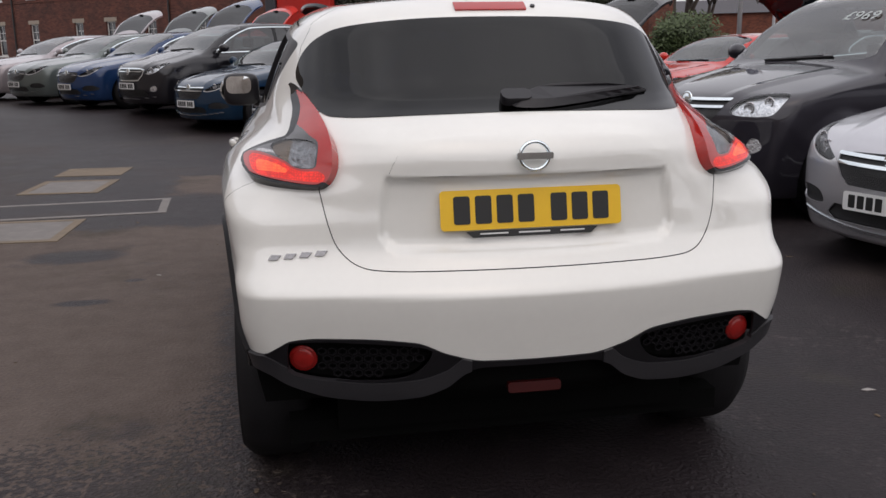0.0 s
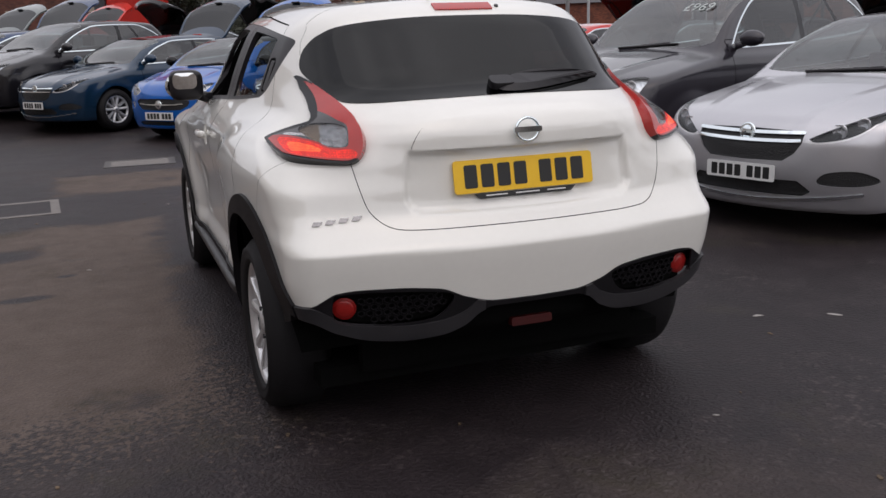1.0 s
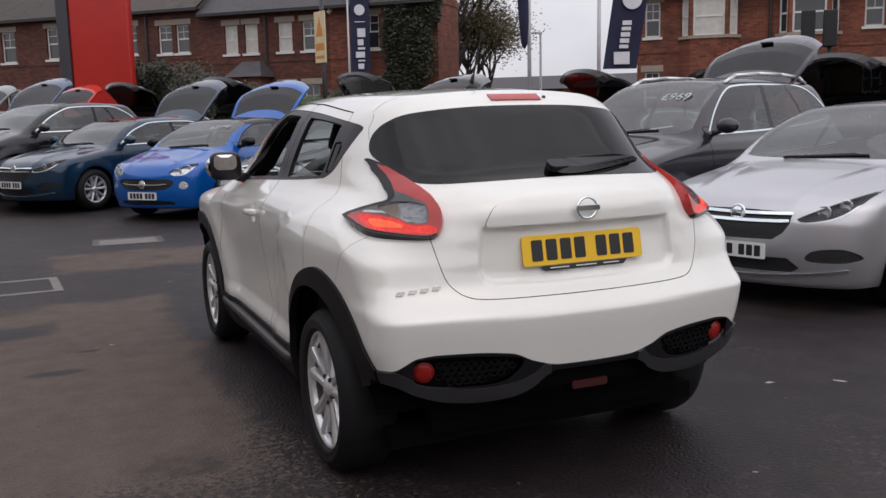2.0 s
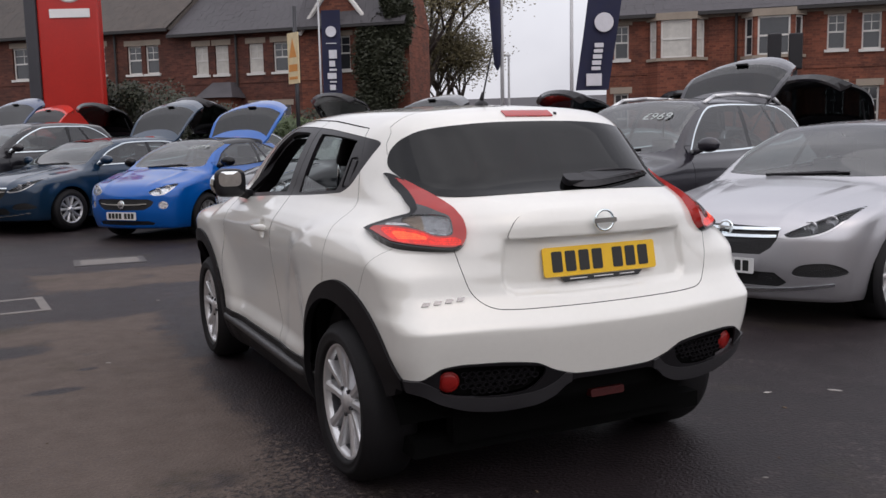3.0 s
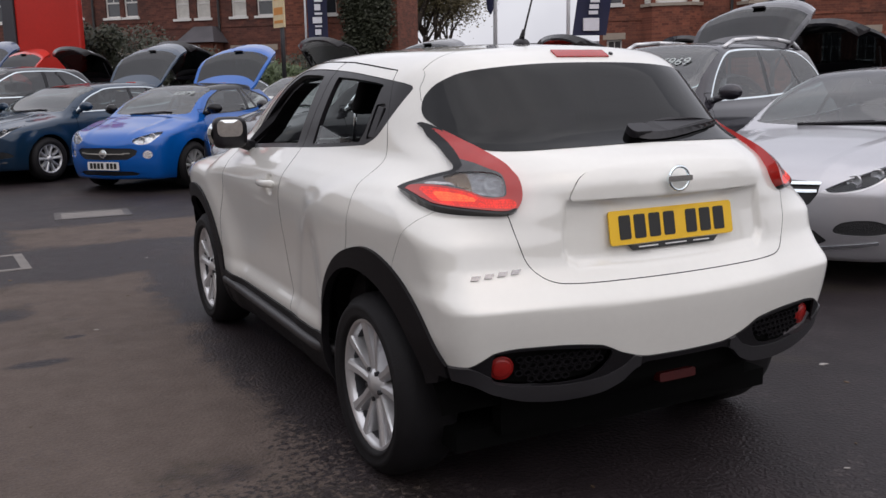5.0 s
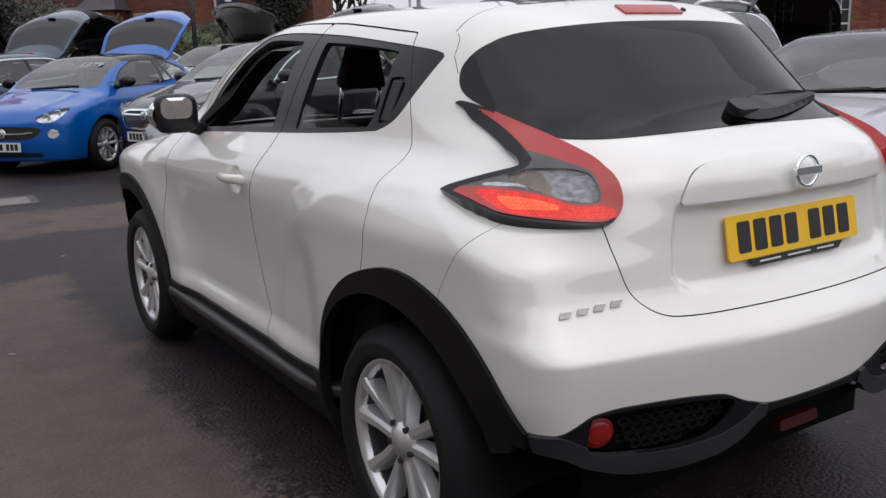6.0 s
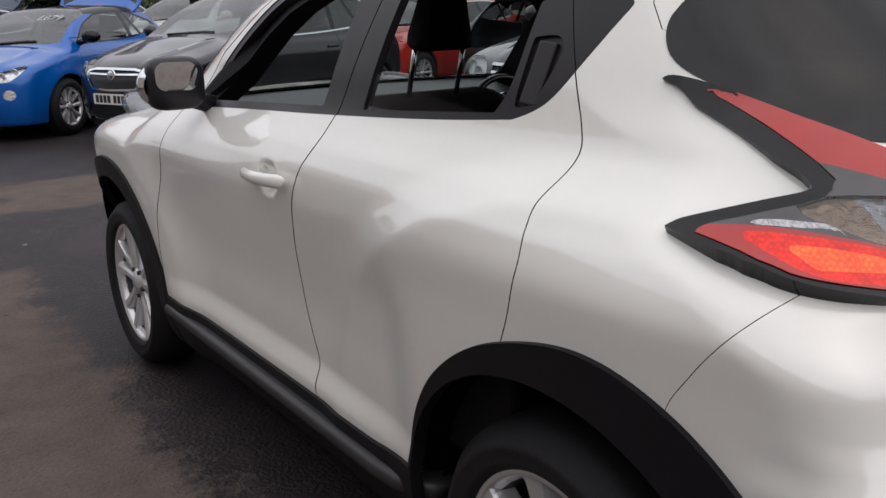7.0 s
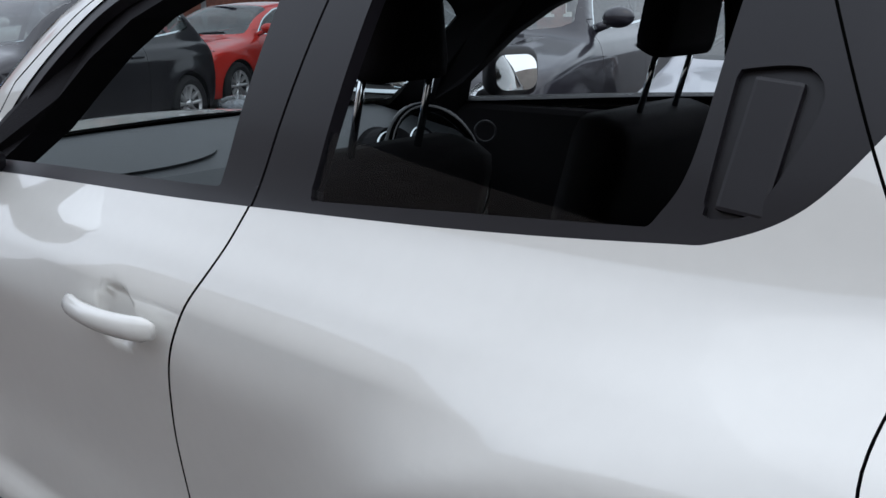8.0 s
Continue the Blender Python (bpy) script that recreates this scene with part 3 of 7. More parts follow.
sh.groove("body", "bumper", lambda x, y, z: np.maximum.reduce([z - 1.02, inside(y, z, np.concatenate([bumper_line, [(0.49, 0.3), (-0.2, 0.3), (-0.2, 1.03)]]))]), 0.0007)
sh.groove("body", "door_r", zone(rear_door_zone), 0.0024)
sh.groove("body", "door_f", zone(front_door_zone), 0.0024)
sh.groove("band", "band_r", zone(rear_door_zone), 0.0024)
sh.groove("band", "band_f", zone(front_door_zone), 0.0024)
sh.cut("band_r", "grip_well", lambda x, y, z: inside(y, z, grip_shape))
# region of the black sheet that stands for the shade below the bumper
sh.cut("under", "under_bumper_shade", lambda x, y, z: np.maximum.reduce([0.345 - z, np.abs(x) - 0.48]))
# the tail lamp's black edge, clear middle and lit strip
lamp_edge = curve_points([(0.628, 1.245), (0.619, 1.20), (0.628, 1.140), (0.644, 1.109), (0.673, 1.092), (0.708, 1.079), (0.75, 1.066), (0.80, 1.058), (0.9, 1.1), (0.8, 1.3), (0.60, 1.30), (0.60, 1.252)])
smoke_shape = curve_points([(0.775, 1.060), (0.708, 1.080), (0.66, 1.104), (0.640, 1.132), (0.626, 1.150), (0.606, 1.140), (0.580, 1.121), (0.562, 1.108), (0.562, 1.077), (0.572, 1.046), (0.60, 1.037), (0.630, 1.038), (0.655, 1.052), (0.70, 1.060), (0.755, 1.062)])
clear_shape = curve_points([(0.690, 1.078), (0.665, 1.098), (0.625, 1.108), (0.59, 1.109), (0.567, 1.100), (0.565, 1.077), (0.575, 1.048), (0.60, 1.040), (0.630, 1.041), (0.66, 1.056)])
flute_shape = [(0.738, 1.0625), (0.692, 1.0625), (0.670, 1.057), (0.680, 1.070), (0.725, 1.070)]
lit_shape = curve_points([(0.750, 1.054), (0.70, 1.054), (0.66, 1.047), (0.635, 1.034), (0.60, 1.032), (0.565, 1.036), (0.552, 1.026), (0.575, 1.010), (0.70, 1.010), (0.745, 1.016), (0.758, 1.035)])
hot_shape = [(0.738, 1.044), (0.700, 1.043), (0.674, 1.039), (0.650, 1.032), (0.652, 1.022), (0.738, 1.020)]
wedge_line = [(0.30, 1.08), (0.39, 1.130), (0.426, 1.152), (0.48, 1.180), (0.542, 1.209), (0.60, 1.236), (0.651, 1.260), (0.70, 1.285)]
outline = lambda x, y, z: np.maximum(inside(-x, z, lamp_rear), inside(y, z, lamp_side))
sh.cut("lamp", "lamp_rim", lambda x, y, z: np.minimum.reduce([inside(-x, z, lamp_edge), np.maximum(-outline(x, y, z) - 0.006, np.minimum(0.60 + x, z - 1.012)), np.maximum.reduce([z - table(y, wedge_line), 0.385 - y, 1.114 - z])]))
sh.cut("lamp", "lamp_smoke", lambda x, y, z: inside(-x, z, smoke_shape))
sh.cut("lamp_smoke", "lamp_clear", lambda x, y, z: inside(-x, z, clear_shape))
sh.cut("lamp_clear", "lamp_amber", lambda x, y, z: 0.640 - 0.25 * (z - 1.075) + x)
sh.cut("lamp_smoke", "lamp_flute", lambda x, y, z: inside(-x, z, flute_shape))
sh.cut("lamp", "lamp_lit", lambda x, y, z: inside(-x, z, lit_shape))
sh.cut("lamp_lit", "lamp_hot", lambda x, y, z: inside(-x, z, hot_shape))



def swell(v, n):
    """The lamps stand proud of the tail, most at mid height."""
    rise = 0.026 * np.exp(-((v[:, 2] - 1.065) / 0.085) ** 2) * (1 - ramp(0.40, 0.62, v[:, 1]))
    return v + n * rise[:, None], n


sh.mesh("body_panel", "body", WHITE, crossover, edge=SEAM)
gate = sh.mesh("tailgate", "hatch", WHITE, crossover, edge=SEAM)
sh.mesh("grip_trim", "grip", WHITE, gate, lift=0.007, wall=0.020, edge=WHITE)
sh.mesh("rear_bumper", "bumper", WHITE, crossover, edge=SEAM)
sh.mesh("rear_skirt", "skirt", PLASTIC, crossover, lift=0.006, label="black textured lower bumper")
# black sheet set 45 mm in, as painted shade under the bumper
sh.mesh("under_bumper_shade", "under_bumper_shade", SEAM, crossover, lift=-0.045, wall=0)
sh.mesh("rear_window", "rear_glass", PRIVACY, crossover, lift=0.002, wall=0.004, label="dark tinted rear window")
sh.mesh("windscreen", "screen", FRONTSCREEN, crossover, wall=0.004)
sh.mesh("stop_lamp", "stop", REDLENS, crossover, lift=0.006, label="red high-level brake lamp")
tagged(sh.mesh("panel_gap", "seam", SEAM, crossover, lift=-0.006, wall=0), kind="stuff")
sh.mesh("cabin_lining", "body hatch bumper door_r door_f seam", CABIN, crossover, lift=-0.028, wall=0)
for s in (-1, 1):
    sh.mesh("rear_arch_cladding", "clad_rear", PLASTIC, crossover, s, 0.012, 0.03)
    sh.mesh("front_arch_cladding", "clad_front", PLASTIC, crossover, s, 0.012, 0.03)
    sh.mesh("sill_cladding", "sill", PLASTIC, crossover, s, 0.010, 0.02)
    bm = bmesh.new()
    rings = []
    for k in range(19):
        u = k / 18
        y = 1.155 + 1.725 * u
        tuck = 0.055 * (1 - ramp(0.0, 0.07, u) * (1 - ramp(0.95, 1.0, u)))
        c = Vector((s * (0.820 - tuck), y, 0.346 + 0.006 * u))
        rings.append([bm.verts.new(c + Vector((s * 0.046 * math.copysign(abs(math.cos(a)) ** 0.7, math.cos(a)), 0, 0.024 * math.copysign(abs(math.sin(a)) ** 0.7, math.sin(a))))) for a in (2 * math.pi * j / 16 for j in range(16))])
    for a, b in zip(rings, rings[1:]):
        for j in range(16):
            bm.faces.new((a[j], a[(j + 1) % 16], b[(j + 1) % 16], b[j]))
    bm.faces.new(rings[0])
    bm.faces.new(rings[-1])
    bmesh.ops.recalc_face_normals(bm, faces=bm.faces)
    part("side_step", bm, STEP, crossover, "satin grey-black moulded side step", smooth=True)
    rear_door = sh.mesh("rear_door", "door_r", WHITE, crossover, s, edge=SEAM)
    front_door = sh.mesh("front_door", "door_f", WHITE, crossover, s, edge=SEAM)
    sh.mesh("quarter_trim", "band", TRIMBLACK, crossover, s, -0.002, 0.02)
    sh.mesh("window_surround", "band_r", TRIMBLACK, rear_door, s, -0.003, 0.02)
    sh.mesh("window_surround", "band_f", TRIMBLACK, front_door, s, -0.003, 0.02)
    sh.mesh("handle_well", "grip_well", TRIMBLACK, rear_door, s, -0.012, 0.0)
    if s > 0:
        sh.mesh("front_side_window", "glass_f", CLEARGLASS, front_door, s, -0.008, 0.004)
    sh.mesh("rear_side_window", "pane_r", CLEARGLASS, rear_door, s, -0.008, 0.004, label="rear side window wound almost fully down")
    sh.mesh("skirt_lip", "lip", SKID, crossover, s, 0.012, 0.02, label="satin grey lower bumper lip")
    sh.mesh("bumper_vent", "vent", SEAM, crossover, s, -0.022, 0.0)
    lamp = sh.mesh("tail_lamp", "lamp", REDLENS, crossover, s, 0.012, 0.05, label="lit red boomerang tail lamp", shape=swell)
    sh.mesh("lamp_rim", "lamp_rim", GLOSSBLACK, lamp, s, 0.010, 0.05, shape=swell)
    sh.mesh("lamp_bowl", "lamp_clear", LAMPBOWL, lamp, s, 0.004, 0.0, shape=swell)
    sh.mesh("amber_bowl", "lamp_amber", AMBERBOWL, lamp, s, 0.004, 0.0, label="amber indicator reflector", shape=swell)
    sh.mesh("clear_lens", "lamp_clear lamp_amber", LENS, lamp, s, 0.012, 0.0, shape=swell)
    sh.mesh("fluted_lens", "lamp_flute", FLUTE, lamp, s, 0.012, 0.0, shape=swell)
    sh.mesh("smoked_lens", "lamp_smoke", SMOKE, lamp, s, 0.012, 0.0, shape=swell)
    sh.mesh("lit_strip", "lamp_lit", GLOWRED, lamp, s, 0.012, 0.0, label="glowing red light strip", shape=swell)
    sh.mesh("lit_cell_band", "lamp_hot", LITRED, lamp, s, 0.012, 0.0, label="bright orange light cells", shape=swell)




def wheel(parent, x, y, z, sgn, r=0.334, width=0.215, spokes=5, rim_mat=None, rim_r=0.222):
    """A tyre on an alloy rim; sgn -1 faces the car's left."""
    w = new("wheel")
    w.parent = parent
    w.matrix_local = pose(x, y, z, 0, 0, 0 if sgn < 0 else 180)
    h = width / 2
    bm = bmesh.new()
    lathe(bm, [(rim_r, -h + 0.012), (rim_r + 0.010, -h - 0.003), (rim_r + 0.022, -h - 0.012), (rim_r + 0.026, -h - 0.009), (rim_r + 0.045, -h - 0.017), (rim_r + 0.060, -h - 0.015), (rim_r + 0.062, -h - 0.011), (r - 0.03, -h - 0.006), (r - 0.008, -h + 0.016), (r, -h + 0.045), (r, h - 0.045), (r - 0.008, h - 0.02), (r - 0.04, h), (rim_r, h - 0.01)], 56)
    part("tyre", bm, RUBBER, w, smooth=True)
    bm = bmesh.new()
    lathe(bm, [(rim_r + 0.004, -h + 0.006), (rim_r - 0.006, -h + 0.004), (rim_r - 0.014, -h + 0.02), (rim_r - 0.021, -h + 0.034)], 56)
    rim = part("rim", bm, rim_mat or ALLOY, w, smooth=True)
    bm = bmesh.new()
    lathe(bm, [(rim_r - 0.020, -h + 0.032), (rim_r - 0.026, -h + 0.06), (rim_r - 0.03, h - 0.03), (0.05, h - 0.03)], 40)
    part("rim_barrel", bm, DARKMETAL, rim, smooth=True)
    bm = bmesh.new()
    for k in range(spokes):
        for off in (-0.17, 0.17):
            a = 2 * math.pi * k / spokes + math.pi / 2
            c, s = math.cos(a), math.sin(a)
            # stations: radius, offset from the pair's axis, half width, height of the face
            rows = []
            for u, o, wd, hz in ((0.040, 0.016, 0.015, 0.026), (0.5 * rim_r, 0.030, 0.016, 0.021), (rim_r - 0.035, 0.052, 0.020, 0.012), (rim_r - 0.007, 0.066, 0.031, 0.010)):
                t0 = o * (1 if off > 0 else -1)
                lean = 0.004 * (1 if off > 0 else -1)
                cut = ((t0 - wd - 0.007, 0.062), (t0 - wd, hz + 0.008), (t0 - wd * 0.62 + lean, hz), (t0 + wd * 0.62 + lean, hz), (t0 + wd, hz + 0.008), (t0 + wd + 0.007, 0.062))
                rows.append([bm.verts.new((-h + d, u * c - t * s, u * s + t * c)) for t, d in cut])
            for ra, rb in zip(rows, rows[1:]):
                for i in range(5):
                    bm.faces.new((ra[i], ra[i + 1], rb[i + 1], rb[i]))
    bmesh.ops.recalc_face_normals(bm, faces=bm.faces)
    part("spokes", bm, rim_mat or ALLOY, rim)
    bm = bmesh.new()
    lathe(bm, [(0.0, -h + 0.010), (0.03, -h + 0.011), (0.034, -h + 0.016), (0.055, -h + 0.024), (0.06, -h + 0.06)], 24)
    part("hub_cap", bm, rim_mat or ALLOY, rim, smooth=True)
    for k in range(spokes):
        a = 2 * math.pi * (k + 0.5) / spokes + math.pi / 2
        bm = bmesh.new()
        rod(bm, (-h + 0.016, 0.057 * math.cos(a), 0.057 * math.sin(a)), (-h + 0.03, 0.057 * math.cos(a), 0.057 * math.sin(a)), 0.009, 0.009, 8)
        part("wheel_bolt", bm, DARKMETAL, rim)
    bm = bmesh.new()
    lathe(bm, [(0.02, -h + 0.075), (0.15, -h + 0.075), (0.155, -h + 0.095)], 32)
    part("brake_disc", bm, DARKMETAL, w)
    return w


for y, hub in ((0.745, "rear"), (3.28, "front")):
    for s in (-1, 1):
        wheel(crossover, s * (0.738 if y > 2 else 0.734 if s < 0 else 0.760), y + (0.008 if y < 2 else -0.035), 0.334, s, rim_r=0.236)
        bm = bmesh.new()
        arc = [(0.432 * math.cos(radians(k)), 0.432 * math.sin(radians(k))) for k in range(16 if y > 2 else 0, 181, 5)]
        out = [bm.verts.new((s * (0.765 + 0.095 * max(v, 0) / 0.432), y + u, 0.345 + v)) for u, v in arc]
        inn = [bm.verts.new((s * 0.52, y + u, 0.345 + v)) for u, v in arc]
        for k in range(len(arc) - 1):
            bm.faces.new((out[k], out[k + 1], inn[k + 1], inn[k]))
        bm.faces.new(inn)
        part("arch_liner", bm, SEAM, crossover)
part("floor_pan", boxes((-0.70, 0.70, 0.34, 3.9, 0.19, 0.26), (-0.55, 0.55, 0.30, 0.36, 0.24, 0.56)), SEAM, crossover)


def on_skin(x, z, lift=0.0):
    """The point of the tail at that breadth and height, and its outward normal."""
    p = cast(np.array([[x, 1.2, z]]), np.array([[0.0, -1.0, 0.0]]))
    n = skin_normal(p)
    return Vector(p[0] + n[0] * lift), Vector(n[0])


def on_flank(y, z, s=-1, lift=0.0):
    p = cast(np.array([[0.0, y, z]]), np.array([[float(s), 0.0, 0.0]]))
    n = skin_normal(p)
    return Vector(p[0] + n[0] * lift), Vector(n[0])


def facing(p, n, up=(0, 0, 1)):
    """A frame at p whose z is n and whose y is upward."""
    z = Vector(n).normalized()
    x = Vector(up).cross(z).normalized()
    m = Matrix((x, z.cross(x), z)).transposed().to_4x4()
    m.translation = p
    return m


def plate_on(parent, m, mat, w=0.52, h=0.111, groups=(4, 3), label=""):
    """A number plate whose characters are plain bars."""
    bm = bmesh.new()
    prism(bm, rounded(w, h, 0.012), -0.002, 0.004, m)
    plate = part("number_plate", bm, mat, parent, label)
    n = sum(groups)
    pitch = (w - 0.06) / (n + 0.55)
    x = -(n * pitch + 0.55 * pitch) / 2
    for k in range(n):
        bm = bmesh.new()
        prism(bm, rounded(pitch * 0.76, h * 0.70, 0.006, 2), 0.004, 0.0055, m @ Matrix.Translation((x + pitch / 2, 0, 0)))
        part("plate_bar", bm, INK, plate)
        x += pitch * (1.55 if k == groups[0] - 1 else 1)
    return plate


# tailgate fittings
lean = Vector((0, -1, 0.19)).normalized()
plate_on(crossover, facing(Vector((0.0, 0.113, 0.940)), lean), YELLOW, label="yellow rear number plate")
bm = bmesh.new()
prism(bm, [(-0.19, 0.0), (-0.17, -0.018), (0.17, -0.018), (0.19, 0.0)], 0, 0.005, facing(Vector((0.0, 0.104, 0.882)), lean))
strip = part("dealer_strip", bm, INK, crossover, "black strip below the number plate")
for x0, x1 in ((-0.15, -0.07), (-0.04, 0.05), (0.08, 0.15)):
    bm = bmesh.new()
    prism(bm, [(x0, -0.006), (x0, -0.010), (x1, -0.010), (x1, -0.006)], 0.005, 0.006, facing(Vector((0.0, 0.104, 0.882)), lean))
    part("print_bar", bm, WHITEPLATE, strip)
bm = bmesh.new()
m = facing(Vector((0.0, 0.090, 1.088)), Vector((0, -1, 0.05)))
ring = [[bm.verts.new(m @ Vector(((0.041 + 0.0055 * math.cos(b)) * math.cos(a), (0.041 + 0.0055 * math.cos(b)) * math.sin(a) * 0.93, 0.004 + 0.0055 * math.sin(b))))
         for b in (2 * math.pi * j / 8 for j in range(8))] for a in (2 * math.pi * k / 40 for k in range(40))]
for k in range(40):
    for j in range(8):
        bm.faces.new((ring[k][j], ring[(k + 1) % 40][j], ring[(k + 1) % 40][(j + 1) % 8], ring[k][(j + 1) % 8]))
badge = part("badge_ring", bm, CHROME, crossover, "chrome ring badge", smooth=True)
bm = bmesh.new()
prism(bm, rounded(0.102, 0.018, 0.003, 2), 0.002, 0.012, m)
part("badge_bar", bm, CHROME, badge)
for k in range(4):
    p, n = on_skin(-0.712 + 0.042 * k, 0.819 + 0.004 * k, 0.001)
    bm = bmesh.new()
    w = 0.014
    prism(bm, [(-w - 0.004, -0.0075), (w - 0.008, -0.0075), (w + 0.003, 0.0075), (-w + 0.003, 0.0075)], -0.004, 0.004, facing(p, n))
    part("name_badge", bm, SMOKECHROME, crossover, "small slanted chrome badge block")

# rear wiper: a broad cover that tapers to the blade's tip
bm = bmesh.new()
foot, rest_n = on_skin(0.0, 1.222, 0.012)
prism(bm, rounded(0.09, 0.055, 0.02), -0.012, 0.016, facing(foot, rest_n))
cover_line = curve_points([(-0.018, 1.208), (0.018, 1.234), (0.055, 1.250), (0.143, 1.263), (0.233, 1.264), (0.322, 1.256), (0.425, 1.242), (0.43, 1.236), (0.30, 1.222), (0.14, 1.205), (0.04, 1.200)], True, 3)
skirt_ring = [bm.verts.new(on_skin(u, v, 0.006)[0]) for u, v in cover_line]
mid_u, mid_v = 0.16, 1.232
crest = [bm.verts.new(on_skin(u * 0.82 + mid_u * 0.18, v * 0.7 + mid_v * 0.3, 0.024)[0]) for u, v in cover_line]
for k in range(len(crest)):
    q = (k + 1) % len(crest)
    bm.faces.new((skirt_ring[k], skirt_ring[q], crest[q], crest[k]))
bm.faces.new(crest)
bmesh.ops.recalc_face_normals(bm, faces=bm.faces)
arm = part("rear_wiper", bm, TRIMBLACK, crossover, "black rear wiper resting on the glass")
bm = bmesh.new()
p0, p1 = Vector((0.03, 0, 1.206)), Vector((0.43, 0, 1.236))
for k in range(10):
    a, b = p0.lerp(p1, k / 10), p0.lerp(p1, (k + 1) / 10)
    rod(bm, on_skin(a.x, a.z, 0.006)[0], on_skin(b.x, b.z, 0.006)[0], 0.006, 0.006, 8)
part("wiper_blade", bm, RUBBER, arm)

# aerial and washer jet on the roof
bm = bmesh.new()
base = Vector((0, 1.04, 1.552))
bmesh.ops.create_uvsphere(bm, u_segments=20, v_segments=10, radius=1, matrix=Matrix.Translation(base) @ Matrix.Diagonal((0.028, 0.05, 0.028, 1)))
rod(bm, base + Vector((0, 0, 0.02)), base + Vector((0, -0.02, 0.06)), 0.012, 0.007)
aerial = part("aerial_foot", bm, TRIMBLACK, crossover, smooth=True)
bm = bmesh.new()
rod(bm, base + Vector((0, -0.02, 0.05)), base + Vector((0, -0.115, 0.25)), 0.0045, 0.003, 8)
part("aerial_mast", bm, TRIMBLACK, aerial)
bm = bmesh.new()
p, n = on_skin(0.142, 1.502)
prism(bm, rounded(0.016, 0.016, 0.008), 0, 0.006, facing(p, n))
part("washer_jet", bm, TRIMBLACK, crossover)

# skirt fittings: honeycomb vents, reflectors, fog lamp
for s in (-1, 1):
    bm = bmesh.new()
    pitch, cells = 0.028, []
    for i in range(-9, 10):
        for j in range(-3, 4):
            cx, cz = 0.50 + (i + 0.5 * (j % 2)) * pitch, 0.541 + j * pitch * 0.80
            if inside(np.array([cx]), np.array([cz]), vent_shape)[0] > -0.016 or math.hypot(cx - 0.655, cz - 0.535) < 0.05:
                continue
            for k in range(6):
                a0, a1 = radians(60 * k + 30), radians(60 * k + 90)
                cells += [(s * (cx + r * math.cos(a) * 0.015), 1.2, cz + r * math.sin(a) * 0.013) for a, r in ((a0, 1.0), (a1, 1.0), (a1, 0.72), (a0, 0.72))]
    cells = np.array(cells)
    cells = cast(cells, np.tile((0.0, -1.0, 0.0), (len(cells), 1)))
    for k in range(0, len(cells), 4):
        top = [bm.verts.new(Vector(q) + Vector((0, 0.010, 0))) for q in cells[k:k + 4]]
        low = [bm.verts.new(v.co + Vector((0, 0.012, 0))) for v in top]
        bm.faces.new(top)
        bm.faces.new((top[2], top[3], low[3], low[2]))
    tagged(part("vent_mesh", bm, PLASTIC, crossover, "black honeycomb mesh in the bumper vent"), kind="stuff")
    bm = bmesh.new()
    p, n = on_skin(s * 0.655, 0.535, -0.019)
    lathe(bm, [(0.0, 0.009), (0.026, 0.008), (0.031, 0.005), (0.033, 0.0), (0.037, 0.004), (0.040, -0.004)], 28, "Z", facing(p, n))
    part("reflector", bm, REDREFL, crossover, "round red reflector", smooth=True)
bm = bmesh.new()
prism(bm, rounded(0.155, 0.03, 0.008), -0.02, 0.012, facing(Vector((0, 0.075, 0.428)), Vector((0, -1, 0.1))))
part("fog_lamp", bm, FOGRED, crossover, "narrow red rear fog lamp")

